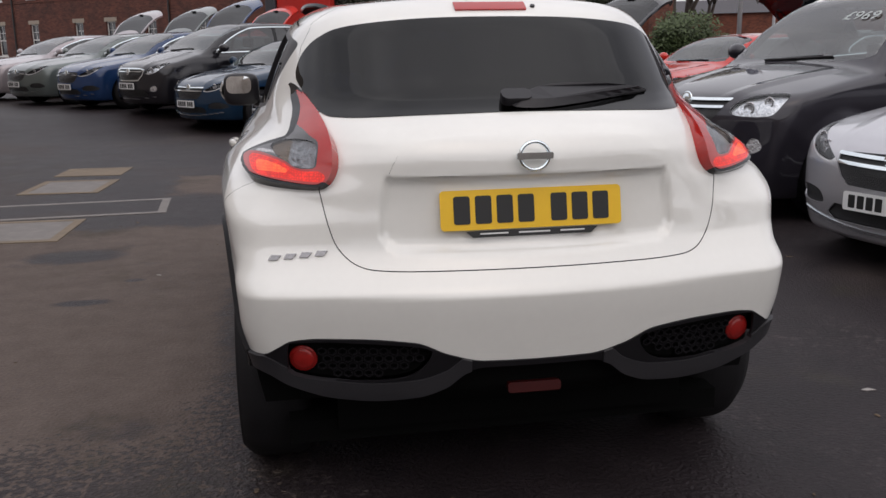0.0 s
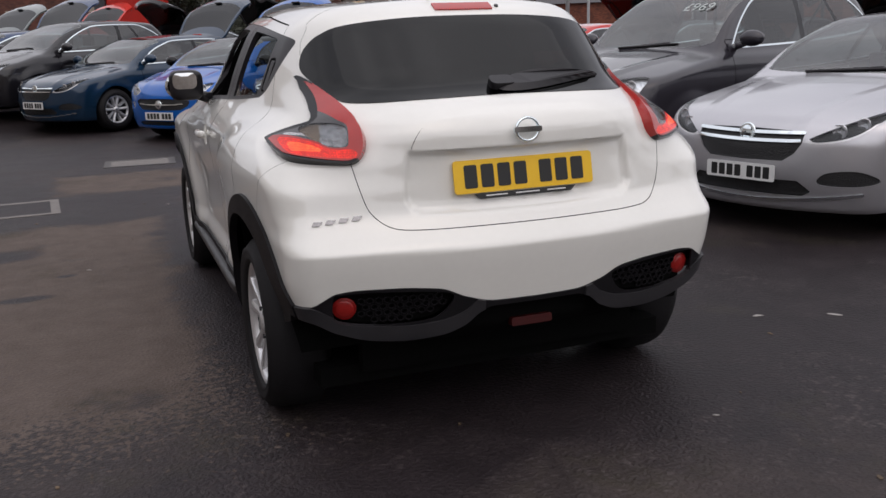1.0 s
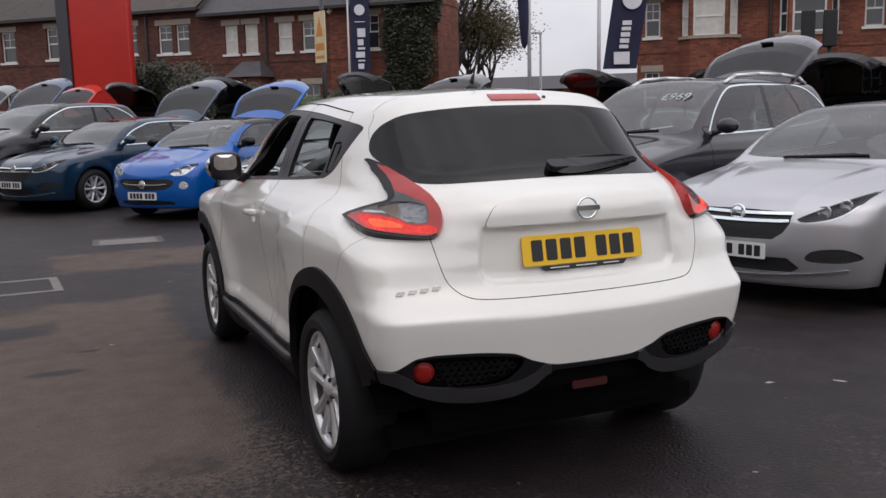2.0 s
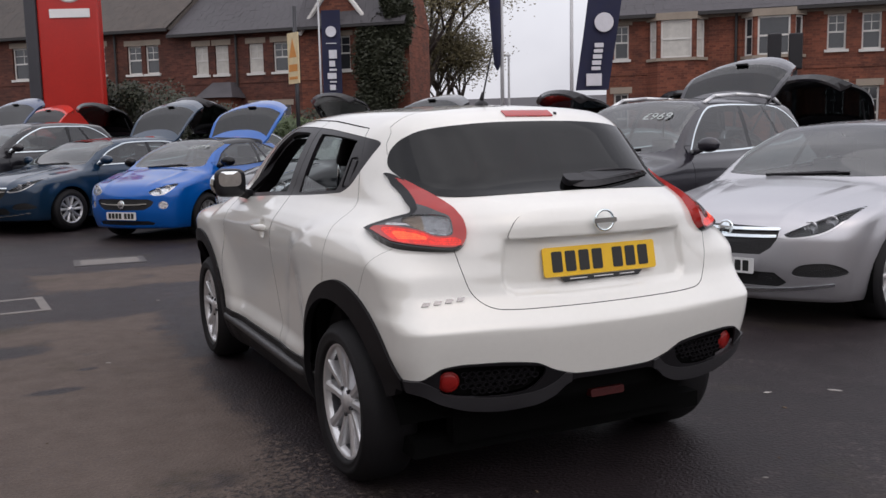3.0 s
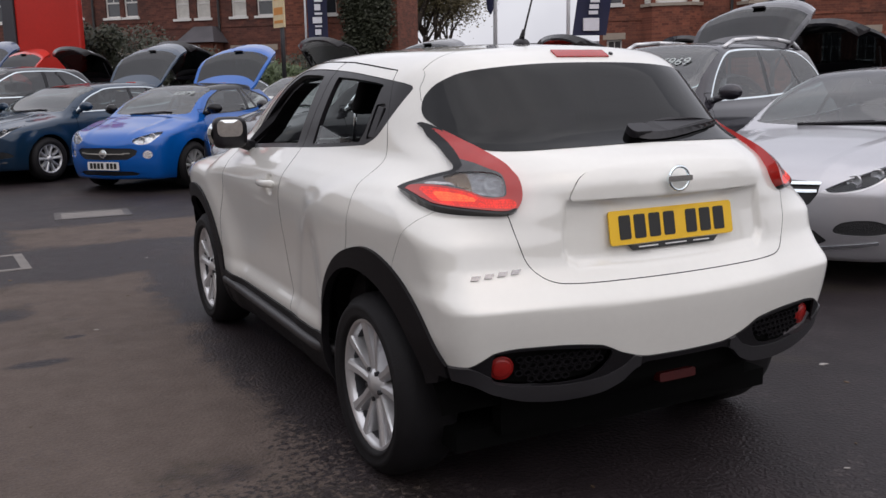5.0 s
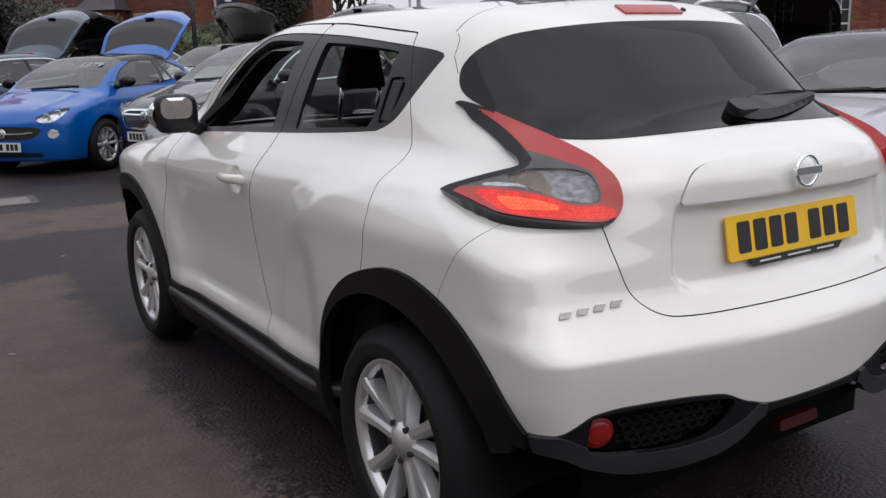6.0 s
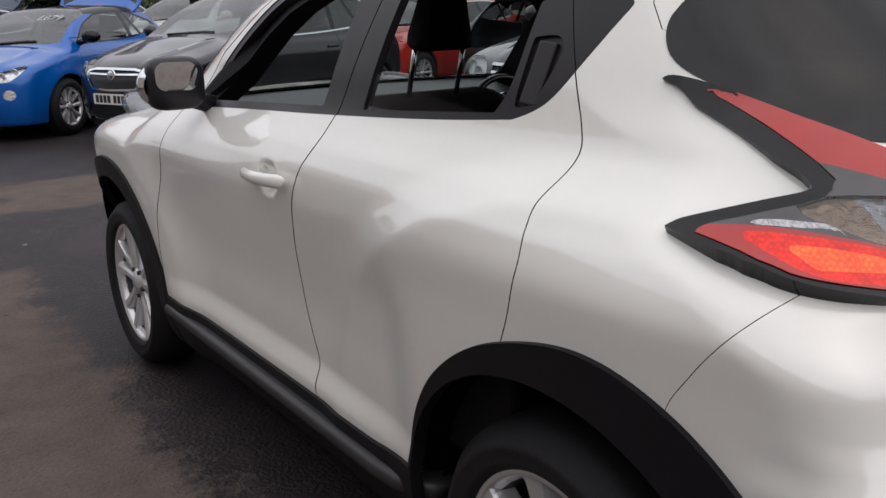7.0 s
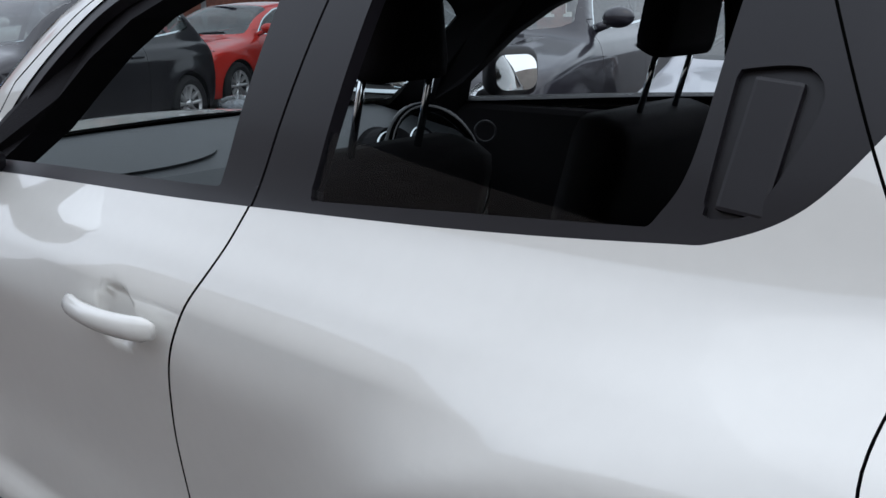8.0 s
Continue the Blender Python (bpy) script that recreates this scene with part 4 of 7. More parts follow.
# door handles, the hidden rear grips and the mirrors
for s in (-1, 1):
    bm = bmesh.new()
    rings = []
    ends = on_flank(1.64, 0.983, s)[0], on_flank(1.97, 0.975, s)[0]
    for k in range(13):
        u = k / 12
        y = 1.671 + 0.243 * u
        p = ends[0].lerp(ends[1], u)
        out = 0.012 + 0.026 * math.sin(math.pi * min(max(u, 0.02), 0.98)) ** 0.5
        hh = 0.0185 - 0.004 * u if 0 < k < 12 else 0.012
        ww = 0.013 if 0 < k < 12 else 0.005
        c = Vector((p.x + s * out, y, p.z))
        rings.append([bm.verts.new(c + Vector((s * ww * math.cos(a), 0, hh * math.sin(a)))) for a in (2 * math.pi * j / 12 for j in range(12))])
    for a, b in zip(rings, rings[1:]):
        for j in range(12):
            bm.faces.new((a[j], a[(j + 1) % 12], b[(j + 1) % 12], b[j]))
    bm.faces.new(rings[0])
    bm.faces.new(rings[-1])
    bmesh.ops.recalc_face_normals(bm, faces=bm.faces)
    front_doors = [o for o in crossover.children if o.name.startswith("front_door")]
    part("door_handle", bm, WHITE, front_doors[0 if s < 0 else 1], "white pull handle", smooth=True)
    bm = bmesh.new()
    box(bm, -0.022, 0.022, -0.061, 0.061, -0.006, 0.006, facing(on_flank(0.948, 1.269, s, -0.010)[0], on_flank(0.945, 1.268, s)[1], (0, -0.12, 1)), 0.004)
    rear_doors = [o for o in crossover.children if o.name.startswith("rear_door")]
    part("hidden_handle", bm, TRIMBLACK, rear_doors[0 if s < 0 else 1])
    # mirror
    bm = bmesh.new()
    bmesh.ops.create_cube(bm, size=2)
    bmesh.ops.subdivide_edges(bm, edges=bm.edges, cuts=6, use_grid_fill=True)
    for v in bm.verts:
        c = v.co.copy()
        e = 4.0
        k = (abs(c.x) ** e + abs(c.y) ** e + abs(c.z) ** e) ** (1 / e)
        c /= k
        taper = 1 - 0.30 * max(c.y, 0)
        v.co = (c.x * 0.088 * taper, c.y * 0.062, c.z * 0.080 * taper)
    mx, my, mz = (0.872, 2.425, 1.178) if s < 0 else (0.822, 2.425, 1.183)
    swing = Matrix.Translation((s * mx, my, mz)) @ pose(0, 0, 0, 0, 0, 0 if s < 0 else -28)
    bmesh.ops.transform(bm, matrix=swing, verts=bm.verts)
    head = part("door_mirror", bm, TRIMBLACK, crossover, "black door mirror with chrome-edged cap", smooth=True)
    bm = bmesh.new()
    turn = swing @ Matrix.Translation((s * 0.010, -0.066, 0.024) if s < 0 else (0, -0.064, 0)) @ pose(0, 0, 0, 87 if s < 0 else 84, 0, -9 if s < 0 else 0)
    rim = rounded(0.124, 0.084, 0.030) if s < 0 else rounded(0.138, 0.108, 0.036)
    loops = [[bm.verts.new(turn @ Vector((u * k, v * k, 0.004 - (u * u + v * v) * k * k / 2.4))) for u, v in rim] for k in (0.02, 0.25, 0.5, 0.75, 1.0)]
    bm.faces.new(loops[0])
    for la, lb in zip(loops, loops[1:]):
        for k in range(len(rim)):
            bm.faces.new((la[k], lb[k], lb[(k + 1) % len(rim)], la[(k + 1) % len(rim)]))
    part("mirror_glass", bm, MIRROR, head, smooth=True)
    bm = bmesh.new()
    bmesh.ops.create_uvsphere(bm, u_segments=24, v_segments=14, radius=1, matrix=Matrix.Translation((s * 0.020, 0.010, -0.004)) @ Matrix.Diagonal((0.088, 0.066, 0.074, 1)))
    bmesh.ops.bisect_plane(bm, geom=bm.verts[:] + bm.edges[:] + bm.faces[:], plane_co=(0, -0.022 if s < 0 else 0.02, 0), plane_no=(0, -1, 0), clear_outer=True)
    bmesh.ops.transform(bm, matrix=swing, verts=bm.verts)
    part("mirror_cap", bm, CHROME, head, "bright mirror cap", smooth=True)
    bm = bmesh.new()
    rod(bm, (s * 0.74, 2.46, 1.10), (s * 0.82, 2.46, 1.125), 0.03, 0.026)
    part("mirror_arm", bm, TRIMBLACK, head, smooth=True)
    # sidelight pod on the wing
    bm = bmesh.new()
    bmesh.ops.create_uvsphere(bm, u_segments=24, v_segments=14, radius=1, matrix=pose(s * 0.655, 3.52, 1.005, 6, 0, s * 8) @ Matrix.Diagonal((0.062, 0.22, 0.055, 1)))
    pod = part("sidelight", bm, LENS, crossover, "clear sidelight pod on top of the wing", smooth=True)
    bm = bmesh.new()
    bmesh.ops.create_uvsphere(bm, u_segments=20, v_segments=10, radius=1, matrix=pose(s * 0.655, 3.52, 0.998, 6, 0, s * 8) @ Matrix.Diagonal((0.05, 0.20, 0.045, 1)))
    part("lamp_bowl", bm, LAMPBOWL, pod, smooth=True)


# cabin
def seat(x, y, width=0.50, back_lean=-16.0, crown=0.55, brow=0.108):
    ob = thing("car_seat", "black cloth car seat with headrest on chrome posts", "car seat")
    ob.location = (x, y, 0.42)
    bm = bmesh.new()
    box(bm, -width / 2, width / 2, -0.26, 0.26, 0.0, 0.16, None, 0.05)
    part("seat_cushion", bm, CABIN, ob, smooth=True)
    bm = bmesh.new()
    box(bm, -width / 2 + 0.01, width / 2 - 0.01, -0.07, 0.07, 0.0, 0.66, pose(0, -0.27, 0.10, -back_lean), 0.05)
    part("backrest", bm, CABIN, ob, smooth=True)
    head = pose(0, -0.27, 0.10, -back_lean)
    bm = bmesh.new()
    for v in box(bm, -brow, brow, -0.04, 0.04, 0.785, 0.985, None, 0.035):
        k = (v.co.z - 0.785) / 0.20
        v.co.x *= 1 - crown * k
        v.co.y += 0.02 * k
    bmesh.ops.transform(bm, matrix=head, verts=bm.verts)
    rest = part("headrest", bm, CABIN, ob, smooth=True)
    for px in (-0.078, 0.078):
        bm = bmesh.new()
        rod(bm, head @ Vector((px, 0, 0.64)), head @ Vector((px, 0, 0.82)), 0.007)
        part("headrest_post", bm, CHROME, rest, smooth=True)
    return ob


seat(-0.40, 2.17, crown=0.62, brow=0.100)
seat(0.38, 2.10, crown=0.08, brow=0.125)
bench = thing("rear_bench", "black cloth rear bench seat", "car seat")
part("bench_cushion", boxes((-0.62, 0.62, 0.95, 1.42, 0.40, 0.60), bevel=0.04), CABIN, bench)
bm = bmesh.new()
box(bm, -0.62, 0.62, -0.06, 0.06, 0, 0.58, pose(0, 0.90, 0.52, 18), 0.04)
part("bench_back", bm, CABIN, bench)
for x in (-0.36, 0.36):
    bm = bmesh.new()
    box(bm, -0.12, 0.12, -0.045, 0.045, 0.56, 0.70, pose(x, 0.90, 0.52, 18), 0.03)
    part("headrest", bm, CABIN, bench)
bm = bmesh.new()
prism(bm, [(2.42, 0.45), (2.40, 0.85), (2.47, 0.98), (2.54, 1.008), (2.75, 1.044), (2.93, 1.070), (2.975, 1.072), (2.975, 0.45)], -0.69, 0.69, Matrix(((0, 0, 1, 0), (1, 0, 0, 0), (0, 1, 0, 0), (0, 0, 0, 1))))
part("dashboard", bm, DASH, crossover, "grey-black moulded dashboard")
bm = bmesh.new()
prism(bm, curve_points([(-0.20, -0.13), (0.05, -0.15), (0.22, -0.08), (0.22, 0.08), (0.05, 0.14), (-0.20, 0.12), (-0.27, 0.0)]), -0.02, 0.004, pose(-0.33, 2.74, 1.0435, 9))
part("airbag_cover", bm, DASH, crossover, "raised pad on the dashboard")
bm = bmesh.new()
lathe(bm, [(0.0, 0.0), (0.09, 0.004), (0.10, -0.05), (0.11, -0.06)], 28, "Z", Matrix.Translation((0.36, 2.46, 0.97)) @ pose(0, 0, 0, 68))
binnacle = part("instrument_cowl", bm, CABIN, crossover)
for x in (0.30, 0.43):
    bm = bmesh.new()
    lathe(bm, [(0.046, 0.0), (0.052, 0.004), (0.055, 0.0)], 28, "Z", Matrix.Translation((x, 2.425, 1.0)) @ pose(0, 0, 0, 72))
    part("dial_ring", bm, CHROME, binnacle)
m = Matrix.Translation((0.36, 2.30, 0.955)) @ pose(0, 0, 0, 66)
bm = bmesh.new()
ring = [[bm.verts.new(m @ Vector(((0.178 + 0.014 * math.cos(b)) * math.cos(a), (0.178 + 0.014 * math.cos(b)) * math.sin(a), 0.014 * math.sin(b))))
         for b in (2 * math.pi * j / 8 for j in range(8))] for a in (2 * math.pi * k / 44 for k in range(44))]
for k in range(44):
    for j in range(8):
        bm.faces.new((ring[k][j], ring[(k + 1) % 44][j], ring[(k + 1) % 44][(j + 1) % 8], ring[k][(j + 1) % 8]))
wheel_rim = part("steering_wheel", bm, GLOSSBLACK, crossover, smooth=True)
bm = bmesh.new()
prism(bm, rounded(0.15, 0.12, 0.04), -0.03, 0.012, m)
prism(bm, [(-0.17, -0.015), (0.17, -0.015), (0.17, 0.015), (-0.17, 0.015)], -0.02, 0.0, m)
prism(bm, [(-0.018, -0.17), (0.018, -0.17), (0.018, 0.0), (-0.018, 0.0)], -0.02, 0.0, m)
hub = part("wheel_boss", bm, CABIN, wheel_rim)
for x in (-0.095, 0.095):
    bm = bmesh.new()
    prism(bm, rounded(0.035, 0.03, 0.008, 2), 0.0, 0.006, m @ Matrix.Translation((x, 0.0, 0.0)))
    part("switch_pad", bm, ALLOY, wheel_rim)
for s in (-1, 1):
    bm = bmesh.new()
    trim = [(2.56, 1.06), (2.45, 1.17), (2.35, 1.24), (2.24, 1.316), (2.10, 1.388), (1.98, 1.43), (2.13, 1.442), (2.26, 1.395), (2.39, 1.305), (2.51, 1.205), (2.60, 1.115), (2.64, 1.06)]
    if s < 0:
        trim[6:] = [(2.24, 1.435), (2.34, 1.395), (2.46, 1.29), (2.60, 1.16), (2.68, 1.06)]
    far_side = [on_flank(y, z, s, -0.024)[0] for y, z in trim]
    outer = [bm.verts.new(p) for p in far_side]
    inner = [bm.verts.new(p - Vector((s * (0.085 if s < 0 else 0.040), 0, 0))) for p in far_side]
    bm.faces.new(outer)
    bm.faces.new(inner[::-1])
    for k in range(len(trim)):
        q = (k + 1) % len(trim)
        bm.faces.new((outer[k], outer[q], inner[q], inner[k]))
    bmesh.ops.recalc_face_normals(bm, faces=bm.faces)
    part("pillar_trim", bm, CABIN, crossover, "black inner trim of the windscreen pillar")
    bm = bmesh.new()
    box(bm, s * 0.735 - 0.025, s * 0.735 + 0.025, 0.95, 2.55, 0.45, 1.095, None, 0.02)
    part("door_card", bm, CABIN, crossover)
bm = bmesh.new()
lathe(bm, [(0.028, 0.0), (0.031, 0.006), (0.035, 0.0)], 24, "Z", facing(Vector((0.66, 2.385, 1.015)), Vector((-1, -0.9, 0.2))))
part("air_vent_ring", bm, DARKMETAL, crossover, smooth=True)

# ---- parked cars ----
ALONG, BACK = Vector((0.7219, -0.6920, 0)), Vector((0.6920, 0.7219, 0))
STREET = Matrix(((ALONG.x, BACK.x, 0, 0), (ALONG.y, BACK.y, 0, 0), (0, 0, 1, 0), (0, 0, 0, 1)))
DARKLAMP = material("dark_headlamp_body", (0.014, 0.014, 0.016), 0.3, 0.2, vary=0.3, scale=30)
HEADBOWL = material("headlamp_reflector", (0.78, 0.78, 0.80), 0.15, 0.85, vary=0.35, scale=40, bump=0.7, bump_scale=60)
CLEARLENS = glass("headlamp_cover", (0.80, 0.82, 0.84), 0.03)
GRILLE = material("black_grille_mesh", (0.012, 0.012, 0.013), 0.4, vary=0.5, scale=60, bump=0.6, bump_scale=120)
CHALK = material("white_marker", (0.42, 0.46, 0.45), 0.8, vary=0.1)


def rise(x, y):
    """The yard is level round the crossover and climbs a little towards the street."""
    return 0.22 * ramp(13.4, 15.8, -0.27 * x + 0.96 * y)


def car_field(L, W, H, hood=0.95, cowl=1.02, screen=(0.72, 0.50), tail_in=0.5, belt=0.99):
    """A plain road car's skin; sizes in metres, screen as shares of the length."""
    k = W / 2
    side = [(0.12, k - 0.12), (0.25, k - 0.05), (0.45, k - 0.015), (0.65, k), (belt - 0.18, k - 0.005), (belt - 0.07, k - 0.03), (belt + 0.01, k - 0.085), (belt + 0.1, k - 0.125), (H - 0.12, k - 0.29), (H + 0.02, k - 0.42), (H + 0.2, k - 0.7)]
    tail = [(0.1, 0.3), (0.3, 0.04), (0.55, 0.0), (0.85, 0.03), (1.0, 0.10), (H - 0.1, 0.10 + tail_in), (H + 0.2, 0.4 + tail_in)]
    nose = [(0.1, L - 0.25), (0.22, L - 0.05), (0.45, L), (hood - 0.33, L - 0.01), (hood - 0.2, L - 0.06), (hood - 0.05, L - 0.22), (H + 0.2, L - 0.8)]
    s0, s1 = L * screen[0], L * screen[1]
    roof = [(0, H - 0.12), (0.5, H - 0.05), (s1 - 0.7, H), (s1, H - 0.035), ((s0 + s1) / 2, (H + cowl) / 2 + 0.05), (s0, cowl), (s0 + 0.12, cowl - 0.02), (L - 0.6, hood - 0.03), (L - 0.22, hood - 0.13), (L, hood - 0.30), (L + 0.2, 0.2)]

    def field(x, y, z):
        a = np.abs(x)
        w = table(z, side) - 0.20 * ramp(L - 1.0, L + 0.25, y) ** 2 - 0.10 * ramp(0.9, -0.2, y) ** 2
        w = w + 0.018 * (1 - ramp(0.36, 0.52, np.hypot(y - L + 0.88, z - 0.36))) + 0.018 * (1 - ramp(0.36, 0.52, np.hypot(y - 0.8, z - 0.36)))
        g = smax(a - w, table(z, tail) + 0.15 * a * a - y, 0.14)
        g = smax(g, y - table(z, nose) + 0.38 * a * a, 0.10)
        ridge = 0.36 + 0.22 * np.clip((L - y) / 1.2, 0, 1.2)
        fold = 0.012 * np.maximum(1 - np.abs(a - ridge) / 0.09, 0) * ramp(s0 - 0.05, s0 + 0.2, y)
        return smax(g, z - table(y, roof) - fold + 0.10 * a * a, 0.07)
    return field, s0, s1


FACES = {
    "hatch": dict(lamp=[(0.39, 0.650), (0.39, 0.650), (0.50, 0.640), (0.65, 0.672), (0.75, 0.742), (0.808, 0.848), (0.808, 0.848), (0.79, 0.855), (0.66, 0.792), (0.50, 0.712)],
                  grille=[(-0.1, 0.520), (0.28, 0.525), (0.35, 0.575), (0.39, 0.64), (0.395, 0.700), (0.30, 0.720), (-0.1, 0.730)], bars=((0.700, 0.40), (0.650, 0.385)),
                  intake=[(-0.1, 0.295), (0.40, 0.295), (0.46, 0.33), (0.38, 0.40), (-0.1, 0.40)],
                  fog=[(0.50, 0.385), (0.68, 0.372), (0.80, 0.395), (0.79, 0.440), (0.70, 0.475), (0.54, 0.455)], lip=0.258, plate=0.442, dark=True),
    "carrier": dict(lamp=[(0.46, 0.72), (0.54, 0.70), (0.68, 0.74), (0.76, 0.83), (0.76, 0.905), (0.68, 0.89), (0.56, 0.82), (0.47, 0.76)],
                    grille=[(-0.1, 0.60), (0.33, 0.61), (0.42, 0.70), (0.43, 0.765), (0.30, 0.785), (-0.1, 0.79)], bars=((0.745, 0.41),), ring=True,
                    intake=[(-0.1, 0.31), (0.45, 0.31), (0.52, 0.36), (0.42, 0.44), (-0.1, 0.44)],
                    fog=[(0.56, 0.42), (0.66, 0.41), (0.70, 0.46), (0.66, 0.51), (0.58, 0.49)], lip=0.27, plate=0.50, dark=False),
    "small": dict(lamp=[(0.42, 0.70), (0.50, 0.66), (0.62, 0.67), (0.70, 0.73), (0.74, 0.81), (0.68, 0.82), (0.55, 0.78), (0.44, 0.735)],
                  grille=[(-0.1, 0.45), (0.36, 0.46), (0.47, 0.52), (0.50, 0.58), (0.42, 0.61), (-0.1, 0.62)], bars=((0.535, 0.40),),
                  intake=[(-0.1, 0.235), (0.45, 0.24), (0.50, 0.27), (0.40, 0.30), (-0.1, 0.30)],
                  fog=[(0.57, 0.49), (0.63, 0.47), (0.68, 0.51), (0.66, 0.57), (0.60, 0.58), (0.56, 0.54)], lip=0.0, plate=0.375, dark=False),
    "tall": dict(lamp=[(0.48, 0.86), (0.54, 0.82), (0.70, 0.815), (0.79, 0.84), (0.815, 0.95), (0.76, 0.985), (0.62, 0.975), (0.52, 0.93)],
                 grille=[(-0.1, 0.72), (0.30, 0.73), (0.40, 0.83), (0.44, 0.93), (-0.1, 0.945)], bars=((0.925, 0.45), (0.87, 0.42)),
                 intake=[(-0.1, 0.33), (0.50, 0.33), (0.56, 0.40), (0.46, 0.52), (-0.1, 0.52)],
                 fog=[(0.63, 0.56), (0.69, 0.54), (0.74, 0.58), (0.72, 0.64), (0.66, 0.65)], lip=0.0, plate=0.58, dark=False),
}


def tailgate(car, L, W, H, paintwork, rise, hinge=0.85, narrow=0.0):
    """A lifted tailgate: spoiler, glass and lower panel bent along one profile, hinged at the roof's rear edge."""
    gate = new("open_tailgate")
    gate.parent = car
    gate.matrix_local = pose(0, hinge, H - 0.05)
    hw = W / 2 - 0.34 - narrow
    prof = [(0.0, 0.0), (-0.10, 0.06), (-0.24, 0.06 + 0.12 * rise), (-0.46, 0.06 + 0.40 * rise), (-0.62, 0.06 + 0.54 * rise), (-0.74, 0.06 + 0.62 * rise), (-1.00, 0.06 + 0.70 * rise), (-1.08, 0.03 + 0.66 * rise)]
    wide = [hw - 0.02, hw + 0.03, hw + 0.08, hw + 0.13, hw + 0.14, hw + 0.11, hw + 0.03, hw - 0.10]

    def strip(name, i, j, mat, u0=-1.0, u1=1.0):
        bm = bmesh.new()
        rows = []
        steps = [(i + (j - i) * q / 6) for q in range(7)]
        for s in steps:
            k = min(int(s), len(prof) - 2)
            f = s - k
            y, z = (prof[k][c] * (1 - f) + prof[k + 1][c] * f for c in (0, 1))
            w = wide[k] * (1 - f) + wide[k + 1] * f
            rows.append([(w * u, y + 0.14 * abs(u) ** 2.6, z - 0.15 * abs(u) ** 2.6) for u in np.linspace(u0, u1, 13)])
        for thick in (0.0, -0.035):
            vs = [[bm.verts.new((x, y, z + thick)) for x, y, z in r] for r in rows]
            for a, b in zip(vs, vs[1:]):
                for q in range(12):
                    bm.faces.new((a[q], a[q + 1], b[q + 1], b[q]) if thick == 0 else (a[q], b[q], b[q + 1], a[q + 1]))
            if thick == 0:
                top = vs
        edge = lambda r: [r[0][q] for q in range(13)] + [r[k][12] for k in range(1, 7)] + [r[6][q] for q in range(11, -1, -1)] + [r[k][0] for k in range(5, 0, -1)]
        ea, eb = edge(top), edge(vs)
        for q in range(len(ea)):
            bm.faces.new((ea[q], eb[q], eb[(q + 1) % len(ea)], ea[(q + 1) % len(ea)]))
        bmesh.ops.recalc_face_normals(bm, faces=bm.faces)
        return part(name, bm, mat, gate)

    strip("gate_spoiler", 0, 2.0, paintwork)
    strip("gate_window", 2.0, 4.2, GATEGLASS, -0.92, 0.92)
    strip("gate_frame", 2.0, 4.2, paintwork, -1.0, -0.922)
    strip("gate_frame", 2.0, 4.2, paintwork, 0.922, 1.0)
    strip("gate_panel", 4.2, 6.999, paintwork)
    bm = bmesh.new()
    box(bm, -0.05, 0.10, prof[4][0] - 0.02, prof[4][0] + 0.03, prof[4][1] + 0.005, prof[4][1] + 0.03, None, 0.01)
    part("gate_wiper", bm, TRIMBLACK, gate)
    for s in (-1, 1):
        bm = bmesh.new()
        rod(bm, (s * (hw - 0.05), 0.05, -0.35), (s * (hw + 0.02), prof[3][0], prof[3][1] - 0.1), 0.012, 0.012, 8)
        part("gas_strut", bm, DARKMETAL, gate)
    bm = bmesh.new()
    box(bm, -0.10, 0.10, -0.02, 0.02, 0.02, 0.05, None, 0.008)
    part("stop_lamp", bm, REDLENS, gate)


